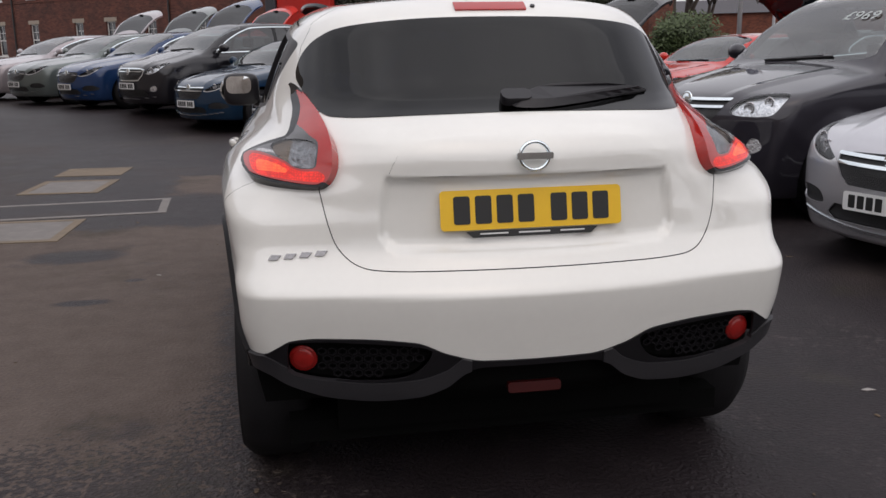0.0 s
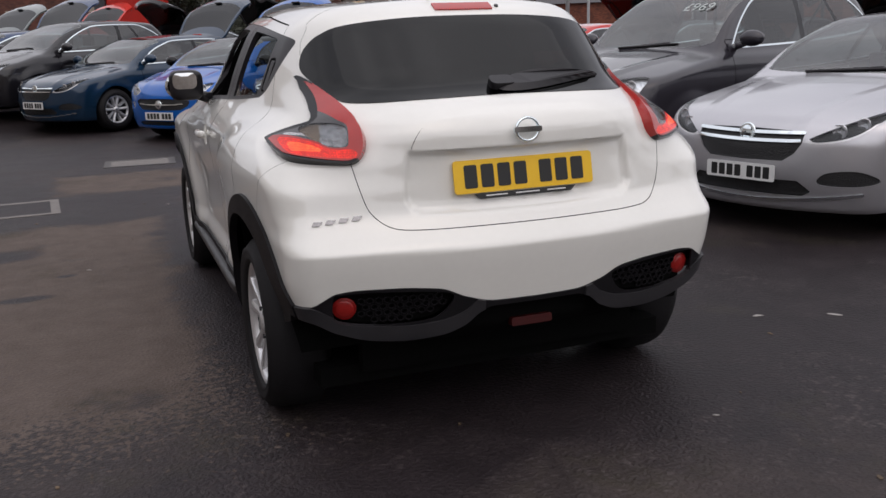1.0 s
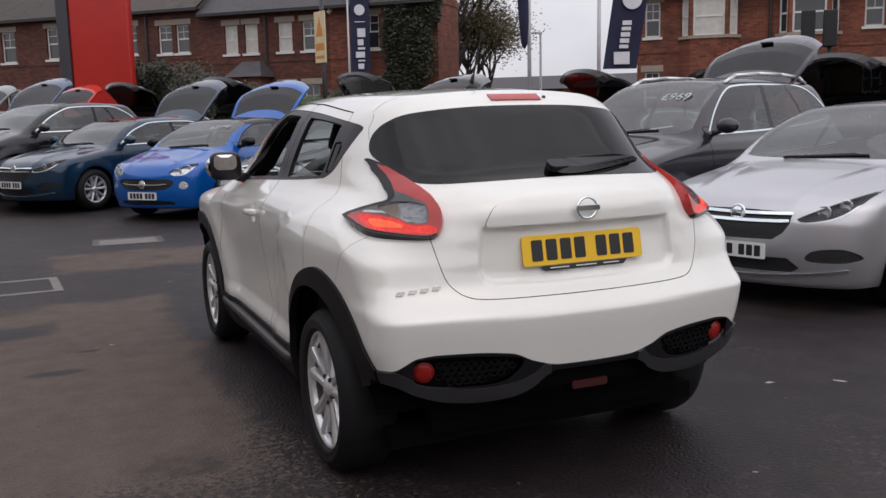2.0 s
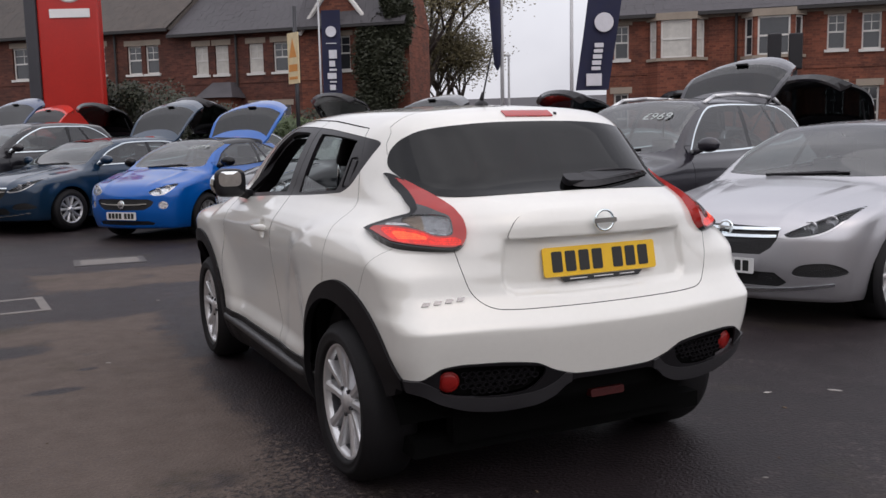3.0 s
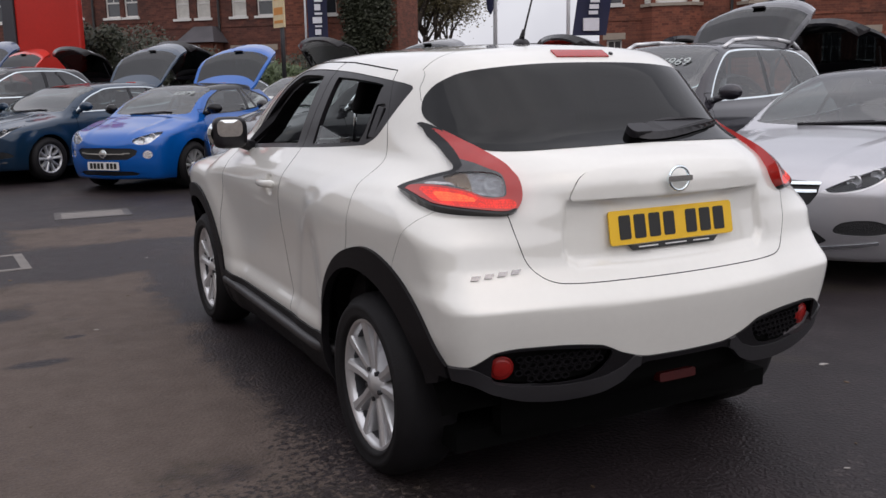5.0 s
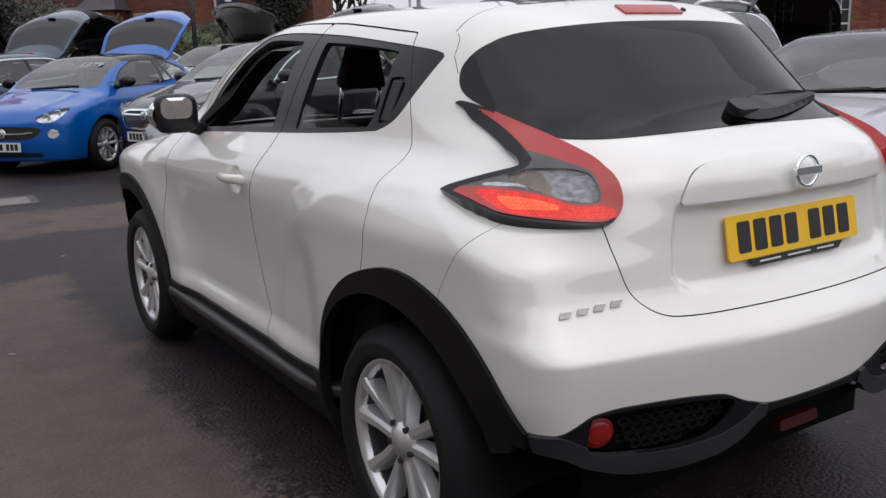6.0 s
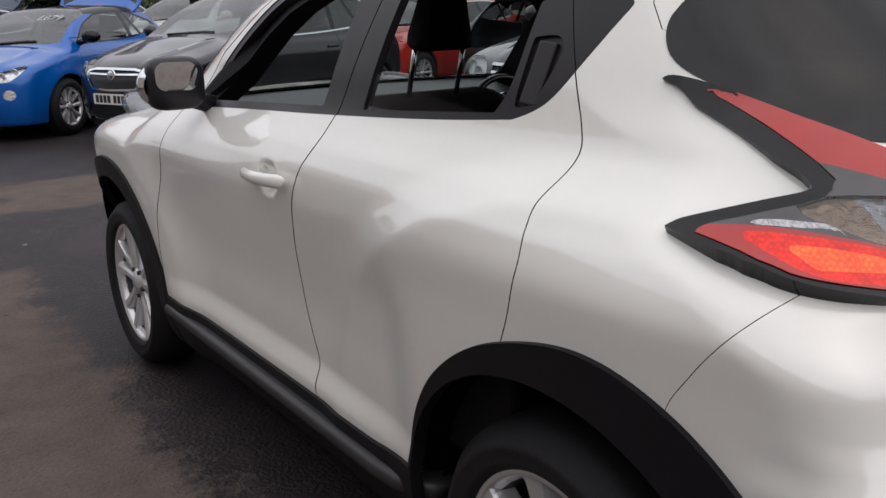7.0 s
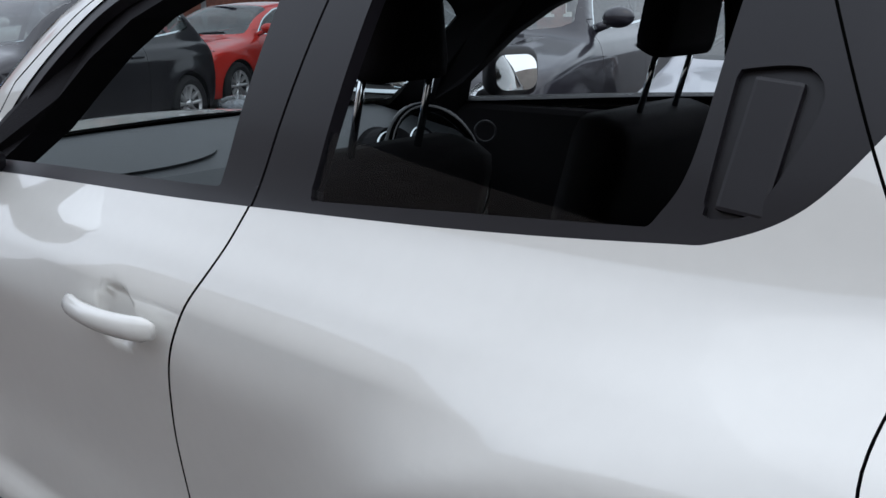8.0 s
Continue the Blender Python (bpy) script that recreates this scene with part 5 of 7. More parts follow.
def parked_car(name, label, at, heading, paintwork, L=4.37, W=1.81, H=1.485, face="hatch", plate=WHITEPLATE, open_gate=0.0, rails=False, price="", by_tail=False, trim=None,
               fine=1.0, spokes=5, roof_mat=None, mirrors=(-1, 1), **kw):
    """A car parked with its nose (or its tail) at that spot; heading in degrees from the x axis."""
    way = Vector((math.cos(radians(heading)), math.sin(radians(heading)), 0)) * (0.5 * L if by_tail else -0.5 * L)
    base = Matrix.Translation(Vector((at[0], at[1], float(rise(at[0] + way.x, at[1] + way.y))))) @ pose(0, 0, 0, 0, 0, heading - 90)
    car = thing(name, label, "car", base if by_tail else base @ pose(0, -L, 0), group="parked cars")
    field, s0, s1 = car_field(L, W, H, **kw)
    c = Shell(field, L, 26, 44, int(58 * fine), int(78 * fine), 0.75, -45)
    F = FACES[face]
    k, belt = W / 2, kw.get("belt", 0.99)
    fa, ra, R = L - 0.88, 0.8, 0.33 if H < 1.65 else 0.36
    front = lambda f: (lambda x, y, z: np.maximum(f(x, y, z), L - 1.05 - y))
    c.cut("body", "open", lambda x, y, z: np.minimum(np.hypot(y - fa, z - R), np.hypot(y - ra, z - R)) - R - 0.045)
    c.cut("body", "open", lambda x, y, z: z - 0.19)
    if open_gate:
        c.cut("body", "open", lambda x, y, z: np.maximum.reduce([np.abs(x) - k + 0.30, 0.72 - z, z - H + 0.12, y - 0.7]))
    c.cut("body", "screen", lambda x, y, z: np.maximum.reduce([y - s0 + 0.02 + 0.25 * x * x, s1 + 0.05 + 0.12 * x * x - y, np.abs(x) - (k - 0.185) + (s0 - y) / (s0 - s1) * 0.12, 0.9 - z]))
    c.cut("body", "lamp", front(lambda x, y, z: inside(-x, z, curve_points(F["lamp"]))))
    if F["dark"]:
        c.cut("lamp", "lamp_line", lambda x, y, z: np.maximum(-inside(-x, z, curve_points(F["lamp"])) - 0.012, z - table(np.abs(x), [(0.38, 0.662), (0.66, 0.722), (0.82, 0.80)])))
    for j, (zz, xx) in enumerate(F["bars"]):
        c.cut("body", "bar_%d" % j, front(lambda x, y, z: np.maximum(np.abs(z - zz - 0.05 * x * x) - 0.010, np.abs(x) - xx)))
    if F.get("ring"):
        c.cut("body", "grille_ring", front(lambda x, y, z: inside(-x, z, F["grille"]) - 0.022))
        c.cut("grille_ring", "grille", lambda x, y, z: inside(-x, z, F["grille"]))
        c.mesh("grille_frame", "grille_ring", CHROME, car, lift=0.010, label="chrome frame round the grille")
    c.cut("body", "grille", front(lambda x, y, z: inside(-x, z, F["grille"])))
    c.cut("body", "intake", front(lambda x, y, z: inside(-x, z, F["intake"])))
    c.cut("body", "fog", front(lambda x, y, z: inside(-x, z, curve_points(F["fog"]))))
    if F["lip"]:
        c.cut("body", "bar", front(lambda x, y, z: np.maximum(np.abs(z - F["lip"] - 0.12 * x * x) - 0.010, np.abs(x) - 0.74)))
    top = H - 0.10
    sw = curve_points([(s0 - 0.30, belt + 0.035), (s0 - 0.30, belt + 0.035), (L * 0.4, belt + 0.06), (0.75, belt + 0.13), (0.55, belt + 0.22), (0.92, top - 0.03), (s1 - 0.85, top), (s1 - 0.22, top - 0.015), (s1 + 0.05, top - 0.07), ((s0 + s1) / 2 - 0.12, (top + belt) / 2 + 0.02)])
    c.cut("body", "chrome", lambda x, y, z: np.maximum(inside(y, z, sw) - 0.017, x + 0.3))
    c.cut("chrome", "sideglass", lambda x, y, z: inside(y, z, sw))
    mid = s1 - 0.62
    c.cut("sideglass", "pillar", lambda x, y, z: np.abs(y - mid + 0.12 * (z - 1.2)) - 0.04)
    c.cut("sideglass", "rear_pillar", lambda x, y, z: np.abs(y - 1.05 - 0.5 * (z - 1.2)) - 0.03)
    if roof_mat is not None:
        c.cut("body", "roof", lambda x, y, z: np.maximum(H - 0.115 - z, y - s1 - 0.3))
    door = [(s0 - 0.28, 0.32), (s0 - 0.22, belt), (s0 - 0.22, belt + 0.1), (mid, belt + 0.1), (mid, 0.32)]
    c.groove("body", "door", lambda x, y, z: np.maximum(inside(y, z, door), x + 0.3), 0.003)
    c.mesh("body", "body", paintwork, car, wall=0.01)
    c.mesh("windscreen", "screen", SCREEN, car, wall=0.004)
    c.mesh("grille", "grille", GRILLE, car, lift=-0.012)
    c.mesh("lower_intake", "intake", GRILLE, car, lift=-0.015)
    for j in range(len(F["bars"])):
        c.mesh("grille_bar", "bar_%d" % j, CHROME, car, lift=0.006)
    if F["lip"]:
        c.mesh("bumper_strip", "bar", CHROME, car, lift=0.006)
    for s in (-1, 1):
        c.mesh("door_gap", "seam", SEAM, car, s, -0.005, 0)
    c.mesh("cabin_lining", "body door", CABIN, car, lift=-0.03, wall=0)
    bm = bmesh.new()
    bp = cast_on(field, (0, L - 1.2, F["bars"][0][0] + 0.0), (0, 1, 0))
    lathe(bm, [(0.0, 0.018), (0.035, 0.016), (0.048, 0.006), (0.056, 0.010), (0.060, 0.0)], 24, "Z", facing(bp, Vector((0, 1, 0.12))))
    part("badge", bm, CHROME, car, smooth=True)
    if roof_mat is not None:
        c.mesh("roof", "roof", roof_mat, car)
    for s in (-1, 1):
        c.mesh("side_window", "sideglass", SIDEGLASS, car, s, wall=0.004)
        c.mesh("window_trim", "chrome", trim or CHROME, car, s, 0.003)
        c.mesh("door_pillar", "pillar", GLOSSBLACK, car, s)
        c.mesh("quarter_pillar", "rear_pillar", GLOSSBLACK, car, s)
        c.mesh("door", "door", paintwork, car, s)
        lamp = c.mesh("headlamp", "lamp", CLEARLENS if F["dark"] else LENS, car, s, 0.003, 0.0)
        c.mesh("lamp_bowl", "lamp", DARKLAMP if F["dark"] else HEADBOWL, lamp, s, -0.030, 0.0)
        if F["dark"]:
            c.mesh("running_light", "lamp_line", ALLOY, lamp, s, 0.002, 0.0)
        lz = sum(p[1] for p in F["lamp"]) / len(F["lamp"])
        lx = sum(p[0] for p in F["lamp"]) / len(F["lamp"])
        for dx, rr in ((-0.05, 0.042), (0.06, 0.036)):
            q = cast_on(field, (s * (lx + dx), L - 1.3, lz + dx * 0.4), (0, 1, 0))
            bm = bmesh.new()
            lathe(bm, [(0.0, -0.012), (rr * 0.6, -0.010), (rr, 0.0), (rr + 0.006, -0.004)], 20, "Z", facing(q + Vector((0, -0.018, 0)), Vector((s * 0.2, 1, 0))))
            part("lamp_reflector", bm, HEADBOWL, lamp, smooth=True)
        c.mesh("fog_recess", "fog", GRILLE if F["dark"] else HEADBOWL, car, s, -0.012)
        for y in (fa, ra):
            wheel(car, s * (k - 0.115), y, R, s, r=R, spokes=spokes, rim_r=R - 0.115)
            bm = bmesh.new()
            arc = [((R + 0.05) * math.cos(radians(g)), (R + 0.05) * math.sin(radians(g))) for g in range(-25, 206, 11)]
            out = [bm.verts.new((s * (k - 0.01), y + u, R + v)) for u, v in arc]
            inn = [bm.verts.new((s * (k - 0.36), y + u, R + v)) for u, v in arc]
            for q in range(len(arc) - 1):
                bm.faces.new((out[q], out[q + 1], inn[q + 1], inn[q]))
            bm.faces.new(inn)
            part("arch_liner", bm, SEAM, car)
        # mirror, handle, wiper
        my = s0 - 0.36
        bm = bmesh.new()
        bmesh.ops.create_uvsphere(bm, u_segments=18, v_segments=10, radius=1, matrix=pose(s * (k + 0.06), my, belt + 0.11, 0, 0, s * -12) @ Matrix.Diagonal((0.115, 0.075, 0.075, 1)))
        rod(bm, (s * (k - 0.11), my + 0.03, belt + 0.03), (s * (k + 0.0), my, belt + 0.07), 0.035, 0.03, 8)
        if s in mirrors:
            part("door_mirror", bm, GLOSSBLACK if roof_mat else paintwork, car, smooth=True)
        else:
            bm.free()
        bm = bmesh.new()
        hp = cast_on(field, (0, mid + 0.16, belt - 0.12), (s, 0, 0))
        box(bm, hp.x - 0.02, hp.x + 0.02, mid + 0.06, mid + 0.26, belt - 0.135, belt - 0.105, None, 0.008)
        part("door_handle", bm, paintwork, car)
        bm = bmesh.new()
        a = cast_on(field, (s * 0.05 + 0.25, s0 - 0.03, 0.8), (0, 0, 1)) + Vector((0, 0, 0.012))
        b = cast_on(field, (s * 0.05 - 0.32, s0 - 0.10, 0.8), (0, 0, 1)) + Vector((0, 0, 0.012))
        rod(bm, a, b, 0.011, 0.008, 6)
        part("wiper", bm, TRIMBLACK, car)
        if rails:
            bm = bmesh.new()
            pts = [cast_on(field, (s * (k - 0.34), y, 1.0), (0, 0, 1)) + Vector((0, 0, h)) for y, h in ((s1 - 0.05, 0.0), (s1 - 0.25, 0.065), (s1 - 0.7, 0.085), (1.3, 0.085), (0.9, 0.065), (0.75, 0.0))]
            for p, q in zip(pts, pts[1:]):
                rod(bm, p, q, 0.022, 0.022, 8)
            part("roof_rail", bm, ALLOY, car, "silver roof rail", smooth=True)
    pp = cast_on(field, (0, L - 1.2, F["plate"]), (0, 1, 0))
    plate_on(car, Matrix.Translation(pp + Vector((0, 0.012, 0))) @ pose(0, 0, 0, 90, 0, 180), plate)
    part("cabin_floor", boxes((-k + 0.2, k - 0.2, 0.5, s0, 0.2, 0.5)), CABIN, car)
    part("dashboard", boxes((-k + 0.22, k - 0.22, s0 - 0.45, s0 - 0.02, 0.5, belt - 0.03), bevel=0.03), CABIN, car)
    for x in (-0.37, 0.37):
        bm = bmesh.new()
        box(bm, x - 0.24, x + 0.24, s1 - 0.75, s1 - 0.62, 0.5, 1.12, None, 0.04)
        box(bm, x - 0.13, x + 0.13, s1 - 0.80, s1 - 0.70, 1.14, 1.32, None, 0.03)
        part("seat_back", bm, CABIN, car)
    if price:
        text = bpy.data.curves.new("price", "FONT")
        text.body, text.size, text.extrude, text.align_x = price, 0.17, 0.001, "CENTER"
        ob = new("price_marking", text)
        ob.parent = car
        lo = cast_on(field, (-0.30, (s0 + s1) / 2 + 0.08, 0.8), (0, 0, 1))
        hi = cast_on(field, (-0.30, (s0 + s1) / 2 - 0.12, 0.8), (0, 0, 1))
        up = (hi - lo).normalized()
        nrm = Vector((1, 0, 0)).cross(up) * -1
        nrm = nrm if nrm.z > 0 else -nrm
        xx = up.cross(nrm)
        m = Matrix((xx, up, nrm)).transposed().to_4x4()
        m.translation = (lo + hi) / 2 + nrm * 0.008
        ob.matrix_local = m
        text.materials.append(CHALK)
        ob["label"] = "white price written on the windscreen"
    if open_gate:
        tailgate(car, L, W, H, paintwork, open_gate, hinge=1.15 if rails else 0.85, narrow=0.06 if rails else 0.0)
        part("boot_floor", boxes((-k + 0.25, k - 0.25, 0.15, 1.0, 0.3, 0.66)), CABIN, car)
    return car


def cast_on(field, p, d):
    o, w = np.array([p], float), np.array([d], float)
    lo, hi = 0.0, 3.5
    for _ in range(34):
        mid = (lo + hi) / 2
        q = (o + w * mid).T
        if field(*q)[0] < 0:
            lo = mid
        else:
            hi = mid
    return Vector((o + w * lo)[0])


CARRIER = dict(L=4.29, W=1.80, H=1.61, hood=1.02, cowl=1.10, screen=(0.75, 0.50), belt=1.03, face="carrier", tail_in=0.4)
parked_car("silver_hatchback", "silver hatchback with black mesh grille, parked nose out", (2.70, 2.31, 0), -162.8, SILVER, fine=2.6, mirrors=(-1,))
parked_car("dark_grey_estate", "dark grey tall estate with silver roof rails and open tailgate", (2.455, 4.647, 0), -163.4, GREY, 4.575, 1.85, 1.78, face="tall", hood=1.11, cowl=1.19, belt=1.165,
           screen=(0.73, 0.54), tail_in=0.4, rails=True, open_gate=0.75, price="£969", fine=1.9)
parked_car("black_people_carrier", "black compact people carrier with chrome grille bars and open tailgate", (0.81, 9.39, 0), -157, BLACKCAR, open_gate=0.7, fine=1.5, **CARRIER)
parked_car("bright_blue_hatchback", "bright blue small three-door hatchback with open tailgate", (-0.50, 10.8, 0), -138, AZURE, 3.70, 1.72, 1.47, face="small", hood=0.96, open_gate=0.9, price="£879", trim=GLOSSBLACK, roof_mat=GLOSSBLACK, screen=(0.74, 0.50), tail_in=0.35, fine=1.7)
parked_car("dark_blue_hatchback", "dark blue hatchback with chrome window line and open tailgate", (-2.24, 13.15, 0), -144, TEAL, open_gate=1.0, fine=1.6)
parked_car("black_people_carrier", "black compact people carrier in the row of parked cars", (-3.40, 14.75, 0), -143, BLACKCAR, **CARRIER)
parked_car("blue_hatchback", "mid blue hatchback with chrome window line", (-4.82, 16.4, 0), -142, NAVY, open_gate=1.0)
parked_car("grey_saloon", "grey-green saloon in the row of parked cars", (-6.25, 18.3, 0), -141, GREEN_GREY, 4.8, 1.86, 1.49, open_gate=0.9)
parked_car("mauve_saloon", "mauve-grey saloon at the far end of the row", (-7.75, 20.4, 0), -140, MAUVE, 4.8, 1.86, 1.49, open_gate=0.9)
# cars facing the street, seen from behind
for nm, lb, at, hd, col, hh, up in (
        ("black_hatchback", "black hatchback facing the street with its tailgate up", (8.0, 6.3, 0), 20, BLACKCAR, 1.50, 0.9),
        ("black_hatchback", "black hatchback facing the street with its tailgate up", (6.6, 10.2, 0), 15, BLACKCAR, 1.50, 0.9),
        ("black_hatchback", "black hatchback facing the street with its tailgate up", (11.6, 12.9, 0), 25, BLACKCAR, 1.52, 1.1),
        ("black_hatchback", "black hatchback facing the street with its tailgate up", (4.9, 16.9, 0), 40, BLACKCAR, 1.50, 1.0),
        ("black_hatchback", "black hatchback facing the street with its tailgate up", (2.2, 19.0, 0), 42, BLACKCAR, 1.50, 1.0),
        ("black_hatchback", "black hatchback facing the street with its tailgate up", (0.3, 21.9, 0), 44, BLACKCAR, 1.50, 1.0)):
    parked_car(nm, lb, at, hd, col, H=hh, open_gate=up, by_tail=True, fine=0.6)
parked_car("red_hatchback", "red hatchback parked behind the front row", (5.0, 12.0, 0), -160, REDCAR, fine=0.7)
parked_car("red_hatchback", "red hatchback with its tailgate up behind the front row", (-3.9, 20.0, 0), -140, REDCAR, open_gate=1.0, fine=0.7)
parked_car("white_hatchback", "white hatchback behind the front row", (2.9, 15.4, 0), -138, WHITE, fine=0.6)

# ---- ground ----
def tarmac():
    m = material("damp_tarmac", (0.0225, 0.0172, 0.0190), 0.50, vary=0.62, scale=4.5, grain=0.6, bump=1.0, bump_scale=60, spec=0.20)
    n, l = m.node_tree.nodes, m.node_tree.links
    p = n["Principled BSDF"]
    base = p.inputs["Base Color"].links[0].from_socket
    gloss = p.inputs["Roughness"].links[0].from_socket
    tc = n.new("ShaderNodeTexCoord")
    xyz = n.new("ShaderNodeSeparateXYZ")
    l.new(tc.outputs["Object"], xyz.inputs[0])

    def calc(op, a, b=None):
        q = n.new("ShaderNodeMath")
        q.operation = op
        for i, v in enumerate((a, b)):
            if v is None:
                continue
            if isinstance(v, (int, float)):
                q.inputs[i].default_value = v
            else:
                l.new(v, q.inputs[i])
        return q.outputs[0]

    def noise_at(scale, detail, rough=0.55):
        q = n.new("ShaderNodeTexNoise")
        q.inputs["Scale"].default_value, q.inputs["Detail"].default_value, q.inputs["Roughness"].default_value = scale, detail, rough
        l.new(tc.outputs["Object"], q.inputs["Vector"])
        return q.outputs["Fac"]

    # a dried patch beside the car, ragged at its edge and gravelly towards the car's tail, and a second beyond a damp band
    def within(value, lo, hi):
        q = n.new("ShaderNodeMapRange")
        q.inputs[1].default_value, q.inputs[2].default_value = lo, hi
        l.new(value, q.inputs[0])
        return q.outputs[0]

    px, py = xyz.outputs[0], xyz.outputs[1]
    near = calc("MAXIMUM", calc("MAXIMUM", calc("ADD", px, 0.99), calc("MULTIPLY", calc("SUBTRACT", 0.75, py), 0.8)), calc("SUBTRACT", py, 5.0))
    beyond = calc("MAXIMUM", calc("SUBTRACT", calc("ABSOLUTE", calc("ADD", px, 0.75)), 1.15), calc("SUBTRACT", calc("ABSOLUTE", calc("SUBTRACT", py, 7.25)), 0.75))
    edge = calc("MINIMUM", near, calc("ADD", beyond, 0.08))
    grit = calc("MULTIPLY", calc("SUBTRACT", noise_at(34, 3, 0.6), 0.5), calc("ADD", calc("MULTIPLY", within(py, 1.5, 0.5), 2.2), 0.35))
    ragged = calc("ADD", edge, calc("ADD", calc("MULTIPLY", calc("SUBTRACT", noise_at(2.6, 8, 0.7), 0.5), 0.75), grit))
    dry = n.new("ShaderNodeMapRange")
    dry.inputs[1].default_value, dry.inputs[2].default_value = 0.06, -0.08
    l.new(ragged, dry.inputs[0])
    # larger dried and damp drifts over the yard
    drift = n.new("ShaderNodeMapRange")
    drift.inputs[1].default_value, drift.inputs[2].default_value, drift.inputs[4].default_value = 0.52, 0.66, 0.45
    l.new(noise_at(0.33, 7, 0.6), drift.inputs[0])
    both = calc("MAXIMUM", dry.outputs[0], drift.outputs[0])
    # oil and damp stains left within the dried ground
    stain = n.new("ShaderNodeMapRange")
    stain.inputs[1].default_value, stain.inputs[2].default_value, stain.inputs[3].default_value, stain.inputs[4].default_value = 0.60, 0.68, 1.0, 0.25
    l.new(noise_at(1.7, 5, 0.6), stain.inputs[0])
    both = calc("MULTIPLY", both, stain.outputs[0])
    for sx, sy, rx, ry in ((-2.12, 4.05, 0.34, 0.22), (-1.84, 2.84, 0.17, 0.07), (-1.62, 3.3, 0.07, 0.04)):
        blot = calc("ADD", calc("POWER", calc("DIVIDE", calc("SUBTRACT", px, sx), rx), 2.0), calc("POWER", calc("DIVIDE", calc("SUBTRACT", py, sy), ry), 2.0))
        both = calc("MULTIPLY", both, within(calc("ADD", blot, calc("MULTIPLY", noise_at(9, 5, 0.7), 1.6)), 1.3, 2.0))
    # worn, coarser tracks where the binder has gone and the stone shows
    worn = within(noise_at(1.15, 6, 0.65), 0.46, 0.62)
    coarse = n.new("ShaderNodeTexVoronoi")
    coarse.inputs["Scale"].default_value = 38
    l.new(tc.outputs["Object"], coarse.inputs["Vector"])
    stones = within(coarse.outputs["Distance"], 0.55, 0.12)
    stony = calc("MULTIPLY", calc("MULTIPLY", stones, worn), within(noise_at(14, 3), 0.40, 0.62))
    # pale stone chips
    chips = n.new("ShaderNodeTexVoronoi")
    chips.inputs["Scale"].default_value = 75
    l.new(tc.outputs["Object"], chips.inputs["Vector"])
    chip = n.new("ShaderNodeMapRange")
    chip.inputs[1].default_value, chip.inputs[2].default_value, chip.inputs[4].default_value = 0.24, 0.05, 0.5
    l.new(chips.outputs["Distance"], chip.inputs[0])
    chip_mask = calc("MULTIPLY", chip.outputs[0], calc("GREATER_THAN", noise_at(35, 2), 0.52))
    pale = n.new("ShaderNodeMix")
    pale.data_type = "RGBA"
    l.new(both, pale.inputs[0])
    l.new(base, pale.inputs[6])
    tone = n.new("ShaderNodeVectorMath")
    tone.operation = "SCALE"
    tone.inputs[0].default_value = (0.104, 0.081, 0.070)
    span = n.new("ShaderNodeMapRange")
    span.inputs[1].default_value, span.inputs[2].default_value = 0.3, 0.7
    span.inputs[3].default_value, span.inputs[4].default_value = 0.62, 1.38
    l.new(calc("ADD", calc("MULTIPLY", noise_at(5, 8, 0.7), 0.55), calc("MULTIPLY", noise_at(75, 3, 0.6), 0.45)), span.inputs[0])
    l.new(span.outputs[0], tone.inputs["Scale"])
    l.new(tone.outputs[0], pale.inputs[7])
    # a little moss and grit in drifts
    moss = n.new("ShaderNodeMapRange")
    moss.inputs[1].default_value, moss.inputs[2].default_value, moss.inputs[4].default_value = 0.56, 0.70, 0.75
    l.new(noise_at(0.75, 9, 0.72), moss.inputs[0])
    mossy = n.new("ShaderNodeMix")
    mossy.data_type = "RGBA"
    l.new(moss.outputs[0], mossy.inputs[0])
    l.new(pale.outputs[2], mossy.inputs[6])
    mossy.inputs[7].default_value = (0.040, 0.034, 0.022, 1)
    last = n.new("ShaderNodeMix")
    last.data_type = "RGBA"
    l.new(chip_mask, last.inputs[0])
    l.new(mossy.outputs[2], last.inputs[6])
    last.inputs[7].default_value = (0.10, 0.09, 0.088, 1)
    bare = n.new("ShaderNodeMix")
    bare.data_type = "RGBA"
    l.new(calc("MULTIPLY", stony, 0.9), bare.inputs[0])
    l.new(last.outputs[2], bare.inputs[6])
    bare.inputs[7].default_value = (0.090, 0.074, 0.072, 1)
    l.new(bare.outputs[2], p.inputs["Base Color"])
    l.new(calc("ADD", gloss, calc("MULTIPLY", both, 0.3)), p.inputs["Roughness"])
    return m


TARMAC = tarmac()
bm = bmesh.new()
xs = np.concatenate([[-600, -200, -80], np.linspace(-40, 60, 81), [100, 250, 600]])
ys = np.concatenate([[-600, -200, -60], np.linspace(-20, 60, 81), [100, 250, 600]])
sheet = [[bm.verts.new((x, y, float(rise(x, y)))) for y in ys] for x in xs]
for ra, rb in zip(sheet, sheet[1:]):
    for k in range(len(ys) - 1):
        bm.faces.new((ra[k], rb[k], rb[k + 1], ra[k + 1]))
tagged(part("ground", bm, TARMAC, smooth=True), "worn damp dark grey tarmac of a car park with a dried patch", "ground", kind="structure")

CONCRETE = material("pale_concrete", (0.17, 0.155, 0.145), 0.75, vary=0.3, scale=8, bump=0.4, bump_scale=80)
IRON = material("drain_cover_iron", (0.075, 0.068, 0.065), 0.5, 0.3, vary=0.3, scale=12, bump=0.5, bump_scale=90)
SANDY = material("sandy_edging", (0.17, 0.13, 0.09), 0.8, vary=0.3, scale=8, bump=0.3, bump_scale=80)


